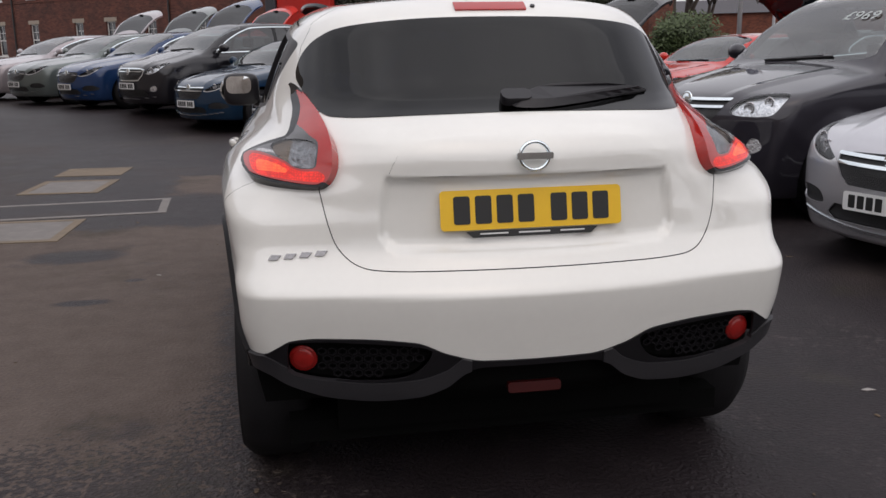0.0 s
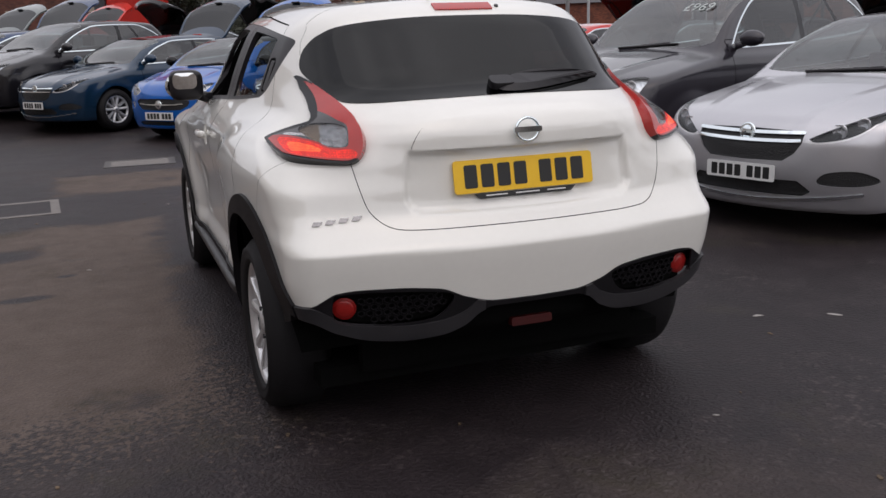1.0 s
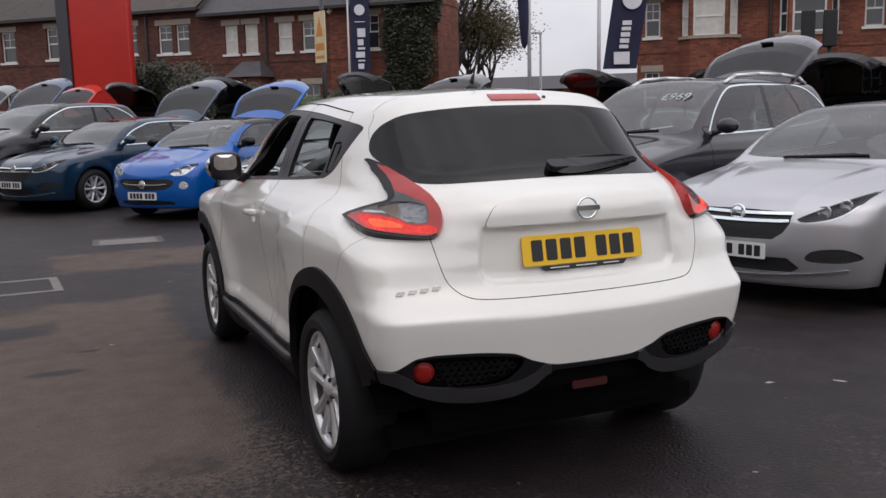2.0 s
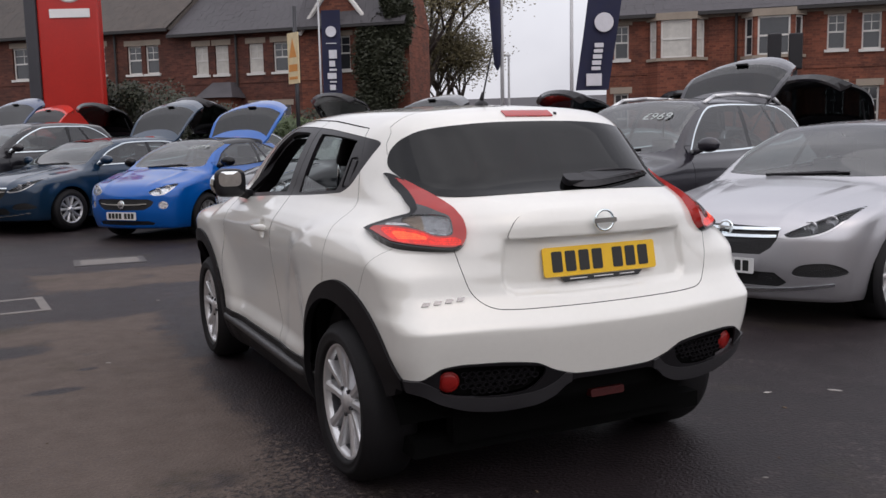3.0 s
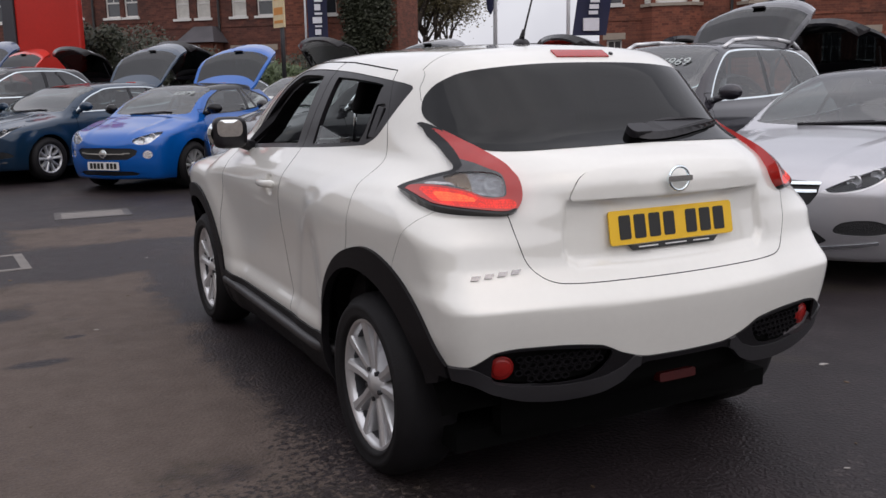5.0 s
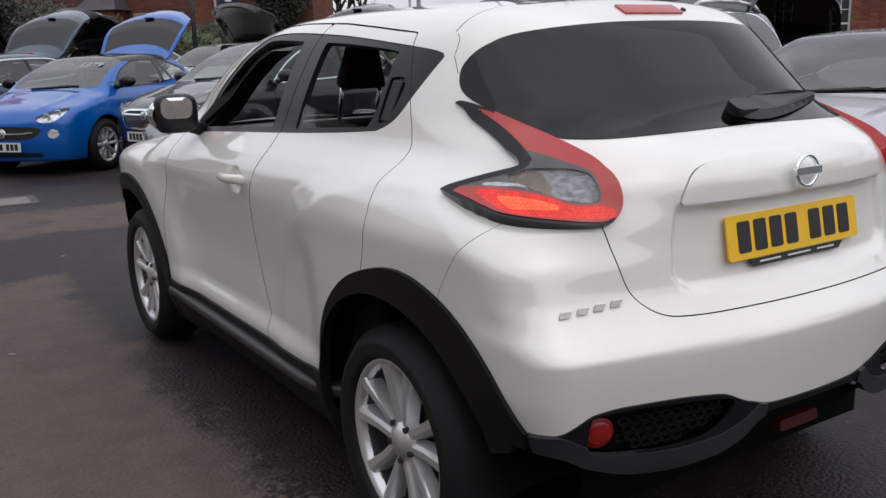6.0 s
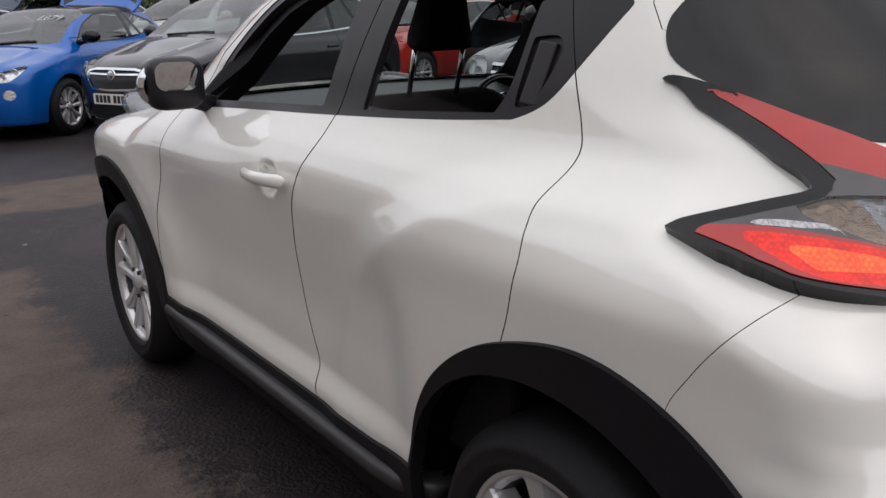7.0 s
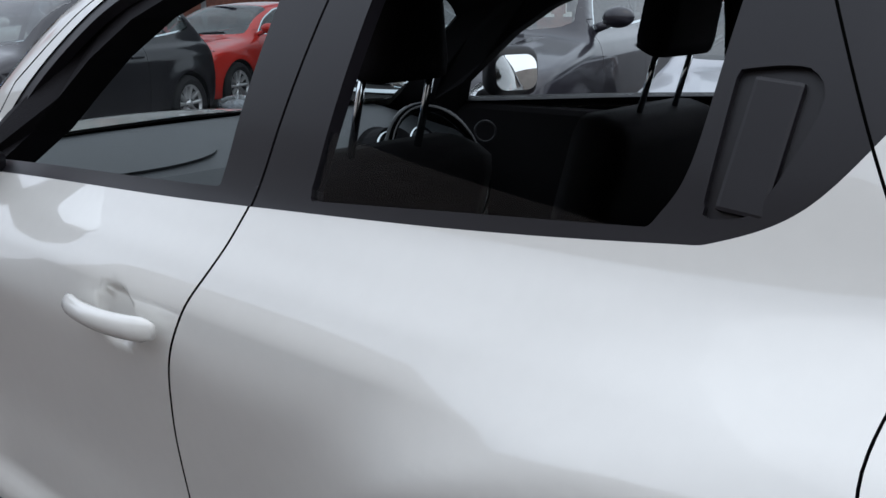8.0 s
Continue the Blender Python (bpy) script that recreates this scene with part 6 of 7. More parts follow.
def cover(x0, x1, y0, y1, skew, rim_mat, pan_mat, label):
    """An inspection cover: a rim of four bars round a sunk pan, 4 mm proud of the tarmac."""
    ob = thing("inspection_cover", label, "drain cover", Matrix.Translation(((x0 + x1) / 2, (y0 + y1) / 2, 0)) @ pose(0, 0, 0, 0, 0, skew), group="inspection covers")
    w, h, r = (x1 - x0) / 2, (y1 - y0) / 2, 0.075
    for b in ((-w, w, -h, -h + r), (-w, w, h - r, h), (-w, -w + r, -h + r, h - r), (w - r, w, -h + r, h - r)):
        part("cover_rim", boxes((*b, -0.05, 0.006)), rim_mat, ob)
    part("cover_pan", boxes((-w + r, w - r, -h + r, h - r, -0.05, 0.004)), pan_mat, ob)


cover(-3.25, -2.35, 4.62, 5.5, -2, SANDY, CONCRETE, "pale concrete inspection cover with sandy edging")
cover(-3.25, -2.48, 6.95, 7.85, -4, SANDY, CONCRETE, "pale concrete inspection cover with sandy edging")
cover(-3.2, -2.48, 8.2, 8.85, -3, SANDY, SANDY, "sandy concrete inspection cover")
cover(-3.6, -1.73, 5.58, 6.36, 3, CONCRETE, TARMAC, "tarmac-filled cover with a worn concrete rim")
cover(-1.31, -0.50, 8.42, 9.05, -3, IRON, CONCRETE, "worn pale drain cover set in tarmac")

LEAF_LITTER = material("dead_leaf", (0.13, 0.09, 0.055), 0.8, vary=0.4, scale=30, random_tone=0.4)
LITTER = material("pale_scrap", (0.30, 0.28, 0.265), 0.8, vary=0.2, scale=30)
rng = random.Random(4)
for x, y, s, mat in [(1.94, 0.64, 0.035, LITTER), (1.60, 0.79, 0.030, LITTER), (0.68, -0.09, 0.012, LITTER), (1.5, 1.9, 0.03, LEAF_LITTER)] + [
        (rng.uniform(-3.5, 3.0), rng.uniform(-1.0, 6.0), rng.uniform(0.008, 0.022), LEAF_LITTER if rng.random() < 0.6 else LITTER) for _ in range(46)]:
    bm = bmesh.new()
    pts = [(s * rng.uniform(0.6, 1.2) * math.cos(a), s * rng.uniform(0.3, 0.6) * math.sin(a)) for a in (2 * math.pi * k / 7 for k in range(7))]
    prism(bm, pts, 0.001, 0.004, pose(x, y, 0, 0, 0, rng.uniform(0, 360)))
    tagged(part("scrap", bm, mat), "small dead leaf or scrap on the tarmac", "litter", "litter on the tarmac")

# ---- the street behind ----
def brickwork(name, color):
    m = material(name, color, 0.85, vary=0.55, scale=1.3, bump=0.3, bump_scale=60)
    n, l = m.node_tree.nodes, m.node_tree.links
    p = n["Principled BSDF"]
    base = p.inputs["Base Color"].links[0].from_socket
    tc, sep, com, br = (n.new(k) for k in ("ShaderNodeTexCoord", "ShaderNodeSeparateXYZ", "ShaderNodeCombineXYZ", "ShaderNodeTexBrick"))
    l.new(tc.outputs["Object"], sep.inputs[0])
    flat = n.new("ShaderNodeMath")
    l.new(sep.outputs[0], flat.inputs[0])
    l.new(sep.outputs[1], flat.inputs[1])
    l.new(flat.outputs[0], com.inputs[0])
    l.new(sep.outputs[2], com.inputs[1])
    l.new(com.outputs[0], br.inputs["Vector"])
    br.inputs["Color1"].default_value, br.inputs["Color2"].default_value, br.inputs["Mortar"].default_value = (1.0, 1.0, 1.0, 1), (0.5, 0.45, 0.45, 1), (0.8, 1.1, 1.2, 1)
    br.inputs["Scale"].default_value = 1.0
    br.inputs["Brick Width"].default_value, br.inputs["Row Height"].default_value, br.inputs["Mortar Size"].default_value = 0.225, 0.075, 0.006
    mul = n.new("ShaderNodeMix")
    mul.data_type, mul.blend_type = "RGBA", "MULTIPLY"
    mul.inputs[0].default_value = 1.0
    l.new(base, mul.inputs[6])
    l.new(br.outputs["Color"], mul.inputs[7])
    l.new(mul.outputs[2], p.inputs["Base Color"])
    return m


BRICK = brickwork("red_brick", (0.195, 0.060, 0.034))
SOOTY = brickwork("sooty_red_brick", (0.115, 0.038, 0.025))
SLATE = material("grey_slate", (0.056, 0.051, 0.057), 0.6, vary=0.3, scale=2.0, bump=0.4, bump_scale=30, random_tone=0.15)
OLDTILE = material("brown_roof_tile", (0.064, 0.053, 0.047), 0.8, vary=0.35, scale=2.0, bump=0.5, bump_scale=30, random_tone=0.2)
STONE = material("stone_lintel", (0.30, 0.25, 0.20), 0.8, vary=0.15, scale=5)
WHITEWOOD = material("white_painted_wood", (0.62, 0.60, 0.57), 0.5, vary=0.06, scale=6)
PANE = material("house_window_pane", (0.03, 0.032, 0.036), 0.06, vary=0.3, scale=0.8, spec=0.8)
CURTAIN = material("net_curtain", (0.52, 0.50, 0.46), 0.9, vary=0.2, scale=5)
PIPE_AND_ROOM_DARK = material("black_pipe_and_room_dark", (0.02, 0.018, 0.018), 0.5, vary=0.2)
LEAF = material("ivy_leaf", (0.030, 0.034, 0.018), 0.6, vary=0.4, scale=3)
SHRUB = material("shrub_leaf", (0.06, 0.085, 0.030), 0.6, vary=0.45, scale=3)
AUTUMN = material("autumn_leaf", (0.145, 0.120, 0.058), 0.65, vary=0.5, scale=1.5)
BARK = material("bark", (0.07, 0.055, 0.045), 0.9, vary=0.3, scale=6, bump=0.6, bump_scale=40)


def window(house, a0, a1, z0, z1, b=29.2, curtain=False, sash=True, lintel=True):
    """A sash window set back in its opening."""
    w = new("window")
    w.parent = house
    f, d = 0.06, b + 0.10
    part("window_frame", boxes((a0, a1, d, d + 0.07, z1 - f, z1), (a0, a1, d, d + 0.07, z0, z0 + f), (a0, a0 + f, d, d + 0.07, z0 + f, z1 - f), (a1 - f, a1, d, d + 0.07, z0 + f, z1 - f)), WHITEWOOD, w)
    m = (z0 + z1) / 2
    if sash:
        part("sash_rail", boxes((a0 + f, a1 - f, d + 0.005, d + 0.06, m - 0.03, m + 0.03)), WHITEWOOD, w)
        if a1 - a0 > 0.5:
            c = (a0 + a1) / 2
            part("glazing_bar", boxes((c - 0.012, c + 0.012, d + 0.015, d + 0.05, m + 0.03, z1 - f)), WHITEWOOD, w)
            part("glazing_bar", boxes((a0 + f, a1 - f, d + 0.018, d + 0.048, (m + z1) / 2 - 0.012, (m + z1) / 2 + 0.012)), WHITEWOOD, w)
    part("pane", boxes((a0 + f, a1 - f, d + 0.03, d + 0.045, z0 + f, z1 - f)), CURTAIN if curtain else PANE, w)
    part("window_sill", boxes((a0 - 0.08, a1 + 0.08, b - 0.07, b + 0.12, z0 - 0.09, z0)), WHITEWOOD, w)
    if lintel:
        part("lintel", boxes((a0 - 0.12, a1 + 0.12, b - 0.015, b + 0.12, z1, z1 + 0.22)), STONE, w)


def pierced(a0, a1, b0, b1, z0, z1, holes):
    """A wall with rectangular openings, as one mesh."""
    bm = bmesh.new()
    xs = sorted({a0, a1, *(h[0] for h in holes), *(h[1] for h in holes)})
    zs = sorted({z0, z1, *(h[2] for h in holes), *(h[3] for h in holes)})
    for x0, x1 in zip(xs, xs[1:]):
        for u0, u1 in zip(zs, zs[1:]):
            if not any(h[0] <= x0 and h[1] >= x1 and h[2] <= u0 and h[3] >= u1 for h in holes):
                box(bm, x0, x1, b0, b1, u0, u1)
    bmesh.ops.remove_doubles(bm, verts=bm.verts, dist=1e-5)
    return bm


def roof_of(house, a0, a1, b0, b1, eaves, ridge, mat):
    """Two pitches laid with courses of slates that overlap, and a ridge."""
    mid = (b0 + b1) / 2
    run = math.hypot(mid - b0, ridge - eaves)
    ang = math.atan2(ridge - eaves, mid - b0)
    bm = bmesh.new()
    prism(bm, [(b0, eaves - 0.08), (mid, ridge - 0.08), (b1, eaves - 0.08)], a0, a1, Matrix(((0, 0, 1, 0), (1, 0, 0, 0), (0, 1, 0, 0), (0, 0, 0, 1))))
    roof = part("roof", bm, mat, house)
    bm = bmesh.new()
    course = 0.24
    rr = random.Random(int(a0 * 10))
    for k in range(int(run / course) + 1):
        a = a0 - rr.uniform(0, 0.3)
        while a < a1:
            w = 0.32
            x0, x1 = max(a, a0), min(a + w - 0.008, a1)
            if x1 > x0 + 0.02:
                box(bm, x0, x1, 0, min(course * 1.25, run - k * course + 0.02), 0.0, 0.014 + rr.uniform(0, 0.008), Matrix.Translation((0, b0 - 0.12, eaves - 0.10)) @ pose(0, 0, 0, math.degrees(ang) - 1.2) @ Matrix.Translation((0, k * course, 0.05)))
            a += w
    tagged(part("slate_course", bm, mat, roof), kind="stuff")
    part("ridge_tiles", boxes((a0, a1, mid - 0.12, mid + 0.12, ridge - 0.12, ridge + 0.06), bevel=0.04), OLDTILE, roof)
    part("gutter", boxes((a0, a1, b0 - 0.16, b0 - 0.05, eaves - 0.16, eaves - 0.06)), PIPE_AND_ROOM_DARK, house)


def house_row(a0, a1, eaves, ridge, roof_mat, wins, label, bays=(), chimney=None, pipe=None, deep=37.0, brick=None):
    brick = brick or BRICK
    h = thing("house", label, "house", STREET, group="terraced houses")
    ground = [(w[0], w[1], 1.0, 2.75) for w in wins]
    holes = [w[:4] for w in wins] + ground
    part("wall", pierced(a0, a1, 29.2, 29.5, 0, eaves, holes), brick, h)
    part("side_wall", boxes((a0, a0 + 0.3, 29.5, deep, 0, eaves)), brick, h)
    part("side_wall", boxes((a1 - 0.3, a1, 29.5, deep, 0, eaves)), brick, h)
    part("back_wall", boxes((a0, a1, deep, deep + 0.3, 0, eaves)), brick, h)
    # a black sheet behind the windows stands in for the unlit rooms' darkness
    part("room_dark_sheet", boxes((a0 + 0.3, a1 - 0.3, 29.9, 30.0, 0, eaves)), PIPE_AND_ROOM_DARK, h)
    part("string_course", boxes((a0, a1, 29.17, 29.21, eaves - 2.05, eaves - 1.93)), brick, h)
    part("eaves_band", boxes((a0, a1, 29.12, 29.2, eaves - 0.22, eaves - 0.08)), STONE if bays else brick, h)
    for k, w in enumerate(wins):
        window(h, *w[:4], curtain=len(w) > 4)
        window(h, w[0], w[1], 1.0, 2.75)
    for c, hw, z0, z1 in bays:
        bm = bmesh.new()
        out = [(c - hw, 29.2), (c - hw * 0.62, 28.75), (c + hw * 0.62, 28.75), (c + hw, 29.2)]
        for za, zb, mt in ((0, z0, brick), (z0 - 0.10, z0, STONE), (z1, z1 + 0.24, STONE)):
            bm2 = bmesh.new()
            grow = 0.0 if mt is brick else 0.05
            prism(bm2, [(x + grow * (1 if x > c else -1), y - grow) for x, y in out], za, zb if mt is brick else zb)
            part("bay_wall" if mt is brick else "bay_band", bm2, mt, h)
        bm.free()
        w = new("window")
        w.parent = h
        for (xa, ya), (xb, yb), n in ((out[0], out[1], 1), (out[1], out[2], 1), (out[2], out[3], 1)):
            p, q = Vector((xa, ya, 0)), Vector((xb, yb, 0))
            d = (q - p)
            ln = d.length
            m = Matrix.Translation(p) @ pose(0, 0, 0, 0, 0, math.degrees(math.atan2(d.y, d.x)))
            for b in ((0, 0.10, 0, 0.12, z0, z1), (ln - 0.10, ln, 0, 0.12, z0, z1)):
                bm = bmesh.new()
                box(bm, *b, m)
                part("bay_pier", bm, brick, h)
            bm = bmesh.new()
            mz = (z0 + z1) / 2
            for b in ((0.10, ln - 0.10, 0.03, 0.09, z0, z0 + 0.06), (0.10, ln - 0.10, 0.03, 0.09, z1 - 0.06, z1), (0.10, 0.16, 0.03, 0.09, z0, z1), (ln - 0.16, ln - 0.10, 0.03, 0.09, z0, z1), (0.10, ln - 0.10, 0.03, 0.09, mz - 0.03, mz + 0.03)):
                box(bm, *b, m)
            part("window_frame", bm, WHITEWOOD, w)
            bm = bmesh.new()
            box(bm, 0.16, ln - 0.16, 0.055, 0.07, z0 + 0.06, z1 - 0.06, m)
            part("pane", bm, CURTAIN if c < 0 else PANE, w)
    roof_of(h, a0, a1, 28.9, deep + 0.4, eaves, ridge, roof_mat)
    if pipe is not None:
        bm = bmesh.new()
        rod(bm, (pipe, 29.12, 0), (pipe, 29.12, eaves - 0.1), 0.05, 0.05, 10)
        part("downpipe", bm, PIPE_AND_ROOM_DARK, h)
    if chimney is not None:
        stack = part("chimney", boxes((chimney - 0.5, chimney + 0.5, 32.6, 33.6, ridge - 1.0, ridge + 1.3)), brick, h)
        for dx in (-0.25, 0.25):
            bm = bmesh.new()
            rod(bm, (chimney + dx, 33.1, ridge + 1.3), (chimney + dx, 33.1, ridge + 1.75), 0.13, 0.10, 12)
            part("chimney_pot", bm, OLDTILE, stack)
    return h


house_row(-56.0, -46.0, 6.0, 8.9, OLDTILE, [(-54.4, -53.6, 4.15, 5.5), (-52.0, -51.2, 4.15, 5.5), (-48.6, -47.8, 4.2, 5.5)], "red brick terraced house with brown tiled roof", pipe=-50.1, brick=SOOTY)
house_row(-46.0, -36.0, 6.0, 8.9, OLDTILE, [(-44.4, -43.6, 4.15, 5.5, 1), (-41.6, -40.8, 4.15, 5.5), (-38.3, -37.5, 4.2, 5.5)], "red brick terraced house with brown tiled roof", pipe=-36.4, chimney=-41.0, brick=SOOTY)
house_row(-36.0, -27.1, 6.0, 8.9, OLDTILE, [(-34.4, -33.6, 4.15, 5.5), (-32.0, -31.2, 4.15, 5.5), (-29.45, -28.4, 4.2, 5.55)], "red brick terraced house with brown tiled roof", pipe=-27.6, brick=SOOTY)
house_row(-27.1, -21.35, 6.0, 8.9, OLDTILE, [(-25.35, -24.65, 4.25, 5.42), (-23.57, -22.88, 4.2, 5.36), (-22.69, -22.05, 4.2, 5.36)], "red brick terraced house with brown tiled roof and paired sash windows", pipe=-24.1, chimney=-21.4, brick=SOOTY)
h3 = house_row(-21.35, -15.6, 5.72, 8.7, SLATE, [(-20.35, -19.73, 4.05, 5.2, 1), (-19.42, -18.80, 4.05, 5.2, 1), (-17.89, -17.24, 4.05, 5.2, 1), (-16.80, -16.11, 4.05, 5.2)], "red brick terraced house with grey slate roof", pipe=-18.4, brick=SOOTY)
h4 = house_row(-15.6, -11.1, 5.72, 7.6, SLATE, [(-14.3, -13.5, 4.0, 5.3)], "red brick end house with ivy and slate roof", deep=31.3)
house_row(-3.75, 0.62, 5.42, 8.4, SLATE, [(-3.50, -2.98, 3.92, 5.09)], "red brick bay-fronted house with grey slate roof", bays=((-1.35, 0.98, 3.88, 5.14),), pipe=0.58)
house_row(0.62, 5.35, 5.42, 8.4, SLATE, [(3.42, 4.0, 3.95, 5.09), (4.46, 5.05, 3.92, 5.09)], "red brick bay-fronted house with grey slate roof", bays=((1.76, 0.98, 3.84, 5.10),))
house_row(5.35, 12.5, 5.42, 8.4, SLATE, [(6.2, 6.8, 3.95, 5.09), (10.6, 11.2, 3.95, 5.09)], "red brick bay-fronted house with grey slate roof", bays=((8.6, 0.98, 3.84, 5.10),))
# a small slated porch on the third house
part("porch_wall", boxes((-19.55, -18.3, 28.35, 29.2, 0, 3.08)), BRICK, h3)
bm = bmesh.new()
low = [bm.verts.new(p) for p in ((-19.78, 28.1, 3.08), (-18.08, 28.1, 3.08), (-18.08, 29.2, 3.08), (-19.78, 29.2, 3.08))]
top = [bm.verts.new(p) for p in ((-19.3, 28.75, 3.70), (-18.5, 28.75, 3.70), (-18.5, 29.2, 3.70), (-19.3, 29.2, 3.70))]
bm.faces.new(low[::-1])
bm.faces.new(top)
for k in range(4):
    bm.faces.new((low[k], low[(k + 1) % 4], top[(k + 1) % 4], top[k]))
part("porch_roof", bm, SLATE, h3)
# front gable of the end house
bm = bmesh.new()
prism(bm, [(-15.4, 5.5), (-12.6, 5.5), (-14.0, 7.3)], -29.15, -31.5, Matrix(((1, 0, 0, 0), (0, 0, -1, 0), (0, 1, 0, 0), (0, 0, 0, 1))))
gable = part("gable", bm, BRICK, h4)
for x0, x1, z0, z1 in ((-15.55, -14.0, 5.42, 7.45), (-14.0, -12.45, 7.45, 5.42)):
    bm = bmesh.new()
    rod(bm, (x0, 29.05, z0), (x1, 29.05, z1), 0.09, 0.09, 6)
    part("bargeboard", bm, WHITEWOOD, gable)
bm = bmesh.new()
prism(bm, [(29.2, 5.6), (31.6, 5.6), (30.4, 7.5)], -11.4, -11.08, Matrix(((0, 0, 1, 0), (1, 0, 0, 0), (0, 1, 0, 0), (0, 0, 0, 1))))
part("gable_end", bm, BRICK, h4)


def leaf_mass(bm, c, r, count, size, rg, hollow=0.45):
    """Many small bent leaves through a lumpy ellipsoid."""
    lumps = [(Vector((rg.uniform(-1, 1), rg.uniform(-1, 1), rg.uniform(-0.8, 1))).normalized() * rg.uniform(0.35, 0.9), rg.uniform(0.3, 0.55)) for _ in range(14)]
    for _ in range(count):
        l, lr = rg.choice(lumps)
        p = l + Vector((rg.gauss(0, 1), rg.gauss(0, 1), rg.gauss(0, 1))).normalized() * lr * rg.uniform(hollow, 1)
        p = Vector(c) + Vector((p.x * r[0], p.y * r[1], p.z * r[2]))
        if p.z < 0.02:
            continue
        d = Vector((rg.uniform(-1, 1), rg.uniform(-1, 1), rg.uniform(-0.6, 0.6))).normalized()
        q = d.orthogonal().normalized() * size * rg.uniform(0.25, 0.5)
        s = size * rg.uniform(0.6, 1.3)
        v = [bm.verts.new(p - q), bm.verts.new(p + d * s * 0.5 + q * 0.2 - q), bm.verts.new(p + d * s), bm.verts.new(p + q + d * s * 0.3)]
        bm.faces.new(v)


def branches(bm, p, d, length, radius, depth, rg, tips):
    q = p + d * length
    rod(bm, p, q, radius, radius * 0.68, 7 if depth > 1 else 5)
    if depth == 0:
        tips.append(q)
        return
    for _ in range(3 if depth > 2 else 2 + (rg.random() < 0.5)):
        t = Vector((rg.uniform(-1, 1), rg.uniform(-1, 1), rg.uniform(-0.2, 0.8)))
        branches(bm, q, (d * 0.75 + t * 0.55).normalized(), length * rg.uniform(0.62, 0.82), radius * 0.62, depth - 1, rg, tips)


def tree(name, label, at, height, spread, leaves, mat, seed, depth=4):
    rg = random.Random(seed)
    ob = thing(name, label, "tree", Matrix.Translation(at))
    bm, tips = bmesh.new(), []
    branches(bm, Vector((0, 0, -0.1)), Vector((0.02, 0.03, 1)).normalized(), height * 0.32, height * 0.028, depth, rg, tips)
    part("trunk", bm, BARK, ob, smooth=True)
    if leaves:
        bm = bmesh.new()
        for q in tips:
            for _ in range(max(1, leaves // len(tips))):
                p = q + Vector((rg.gauss(0, 1), rg.gauss(0, 1), rg.gauss(0, 0.8))) * spread
                d = Vector((rg.uniform(-1, 1), rg.uniform(-1, 1), rg.uniform(-1, 0.4))).normalized()
                s = rg.uniform(0.07, 0.15)
                o = d.orthogonal().normalized() * s * 0.4
                bm.faces.new([bm.verts.new(p - o), bm.verts.new(p + d * s * 0.5 - o * 0.8), bm.verts.new(p + d * s), bm.verts.new(p + o)])
        tagged(part("crown", bm, mat, ob), kind="stuff")
    return ob


rg = random.Random(11)
ivy = thing("ivy", "dark green ivy and creeper covering the end house wall", "climbing plant", STREET)
bm = bmesh.new()
leaf_mass(bm, (-11.95, 29.0, 3.4), (1.45, 0.45, 2.7), 26000, 0.13, rg)
leaf_mass(bm, (-11.75, 29.1, 5.5), (0.8, 0.4, 1.5), 9000, 0.13, rg)
tagged(part("leaves", bm, LEAF, ivy), kind="stuff")
for k in range(6):
    bm = bmesh.new()
    rod(bm, (-13.2 + 0.32 * k, 29.15, 0), (-12.9 + 0.25 * k, 29.1, 4.5), 0.04, 0.012, 6)
    part("stem", bm, BARK, ivy)
for x, y, r, hgt, mat, sd in ((1.2, 26.2, 1.5, 1.65, LEAF, 1), (3.6, 25.8, 1.9, 1.75, LEAF, 2), (6.2, 24.8, 1.3, 1.1, SHRUB, 3), (9.0, 27.5, 1.6, 1.2, LEAF, 4), (12.2, 26.5, 1.6, 1.1, SHRUB, 5)):
    sb = thing("shrub", "leafy green garden shrub", "shrub", Matrix.Translation((x, y, 0)), group="shrubs")
    bm = bmesh.new()
    leaf_mass(bm, (0, 0, hgt), (r, r, hgt), 16000, 0.11, random.Random(sd))
    tagged(part("foliage", bm, mat, sb), kind="stuff")
    bm = bmesh.new()
    for k in range(7):
        rod(bm, (0, 0, 0), (math.cos(k) * r * 0.6, math.sin(k) * r * 0.6, hgt * 1.5), 0.03, 0.01, 6)
    part("stems", bm, BARK, sb)
tree("autumn_tree", "tall tree with thinning olive-brown leaves", (17.6, 39.2, 0), 10.5, 0.75, 26000, AUTUMN, 5)
tree("autumn_tree", "tall tree with thinning olive-brown leaves", (18.35, 39.2, 0), 7.0, 0.65, 18000, AUTUMN, 6)
tree("bare_tree", "slender leafless tree against the sky", (19.5, 39.3, 0), 6.0, 0.5, 0, AUTUMN, 8)
for k, (x, y, hh) in enumerate(((6.5, -13, 8), (10, -14.5, 9), (14.5, -7.8, 8), (18, -10.6, 9), (17.5, -6.5, 8), (11.5, -7.2, 7))):
    tree("bare_tree", "leafless tree at the edge of the car park", (x, y, 0), hh, 0.5, 0, AUTUMN, 20 + k)

RENDER = material("unseen_wall_beige", (0.42, 0.365, 0.32), 0.9, vary=0.25, scale=0.7, bump=0.3, bump_scale=40)
# plain walls added unseen behind the camera, to shape the car's light and reflections
for k, b in enumerate(((-9.4, -9.0, -22.0, 20.0, 0.0, 6.0), (-9.0, 26.0, -22.0, -21.6, 0.0, 4.2))):
    tagged(part("unseen_wall_west" if k == 0 else "unseen_wall_south", boxes(b), RENDER), "plain beige wall added out of view to shape the light on the car", "wall", kind="structure")

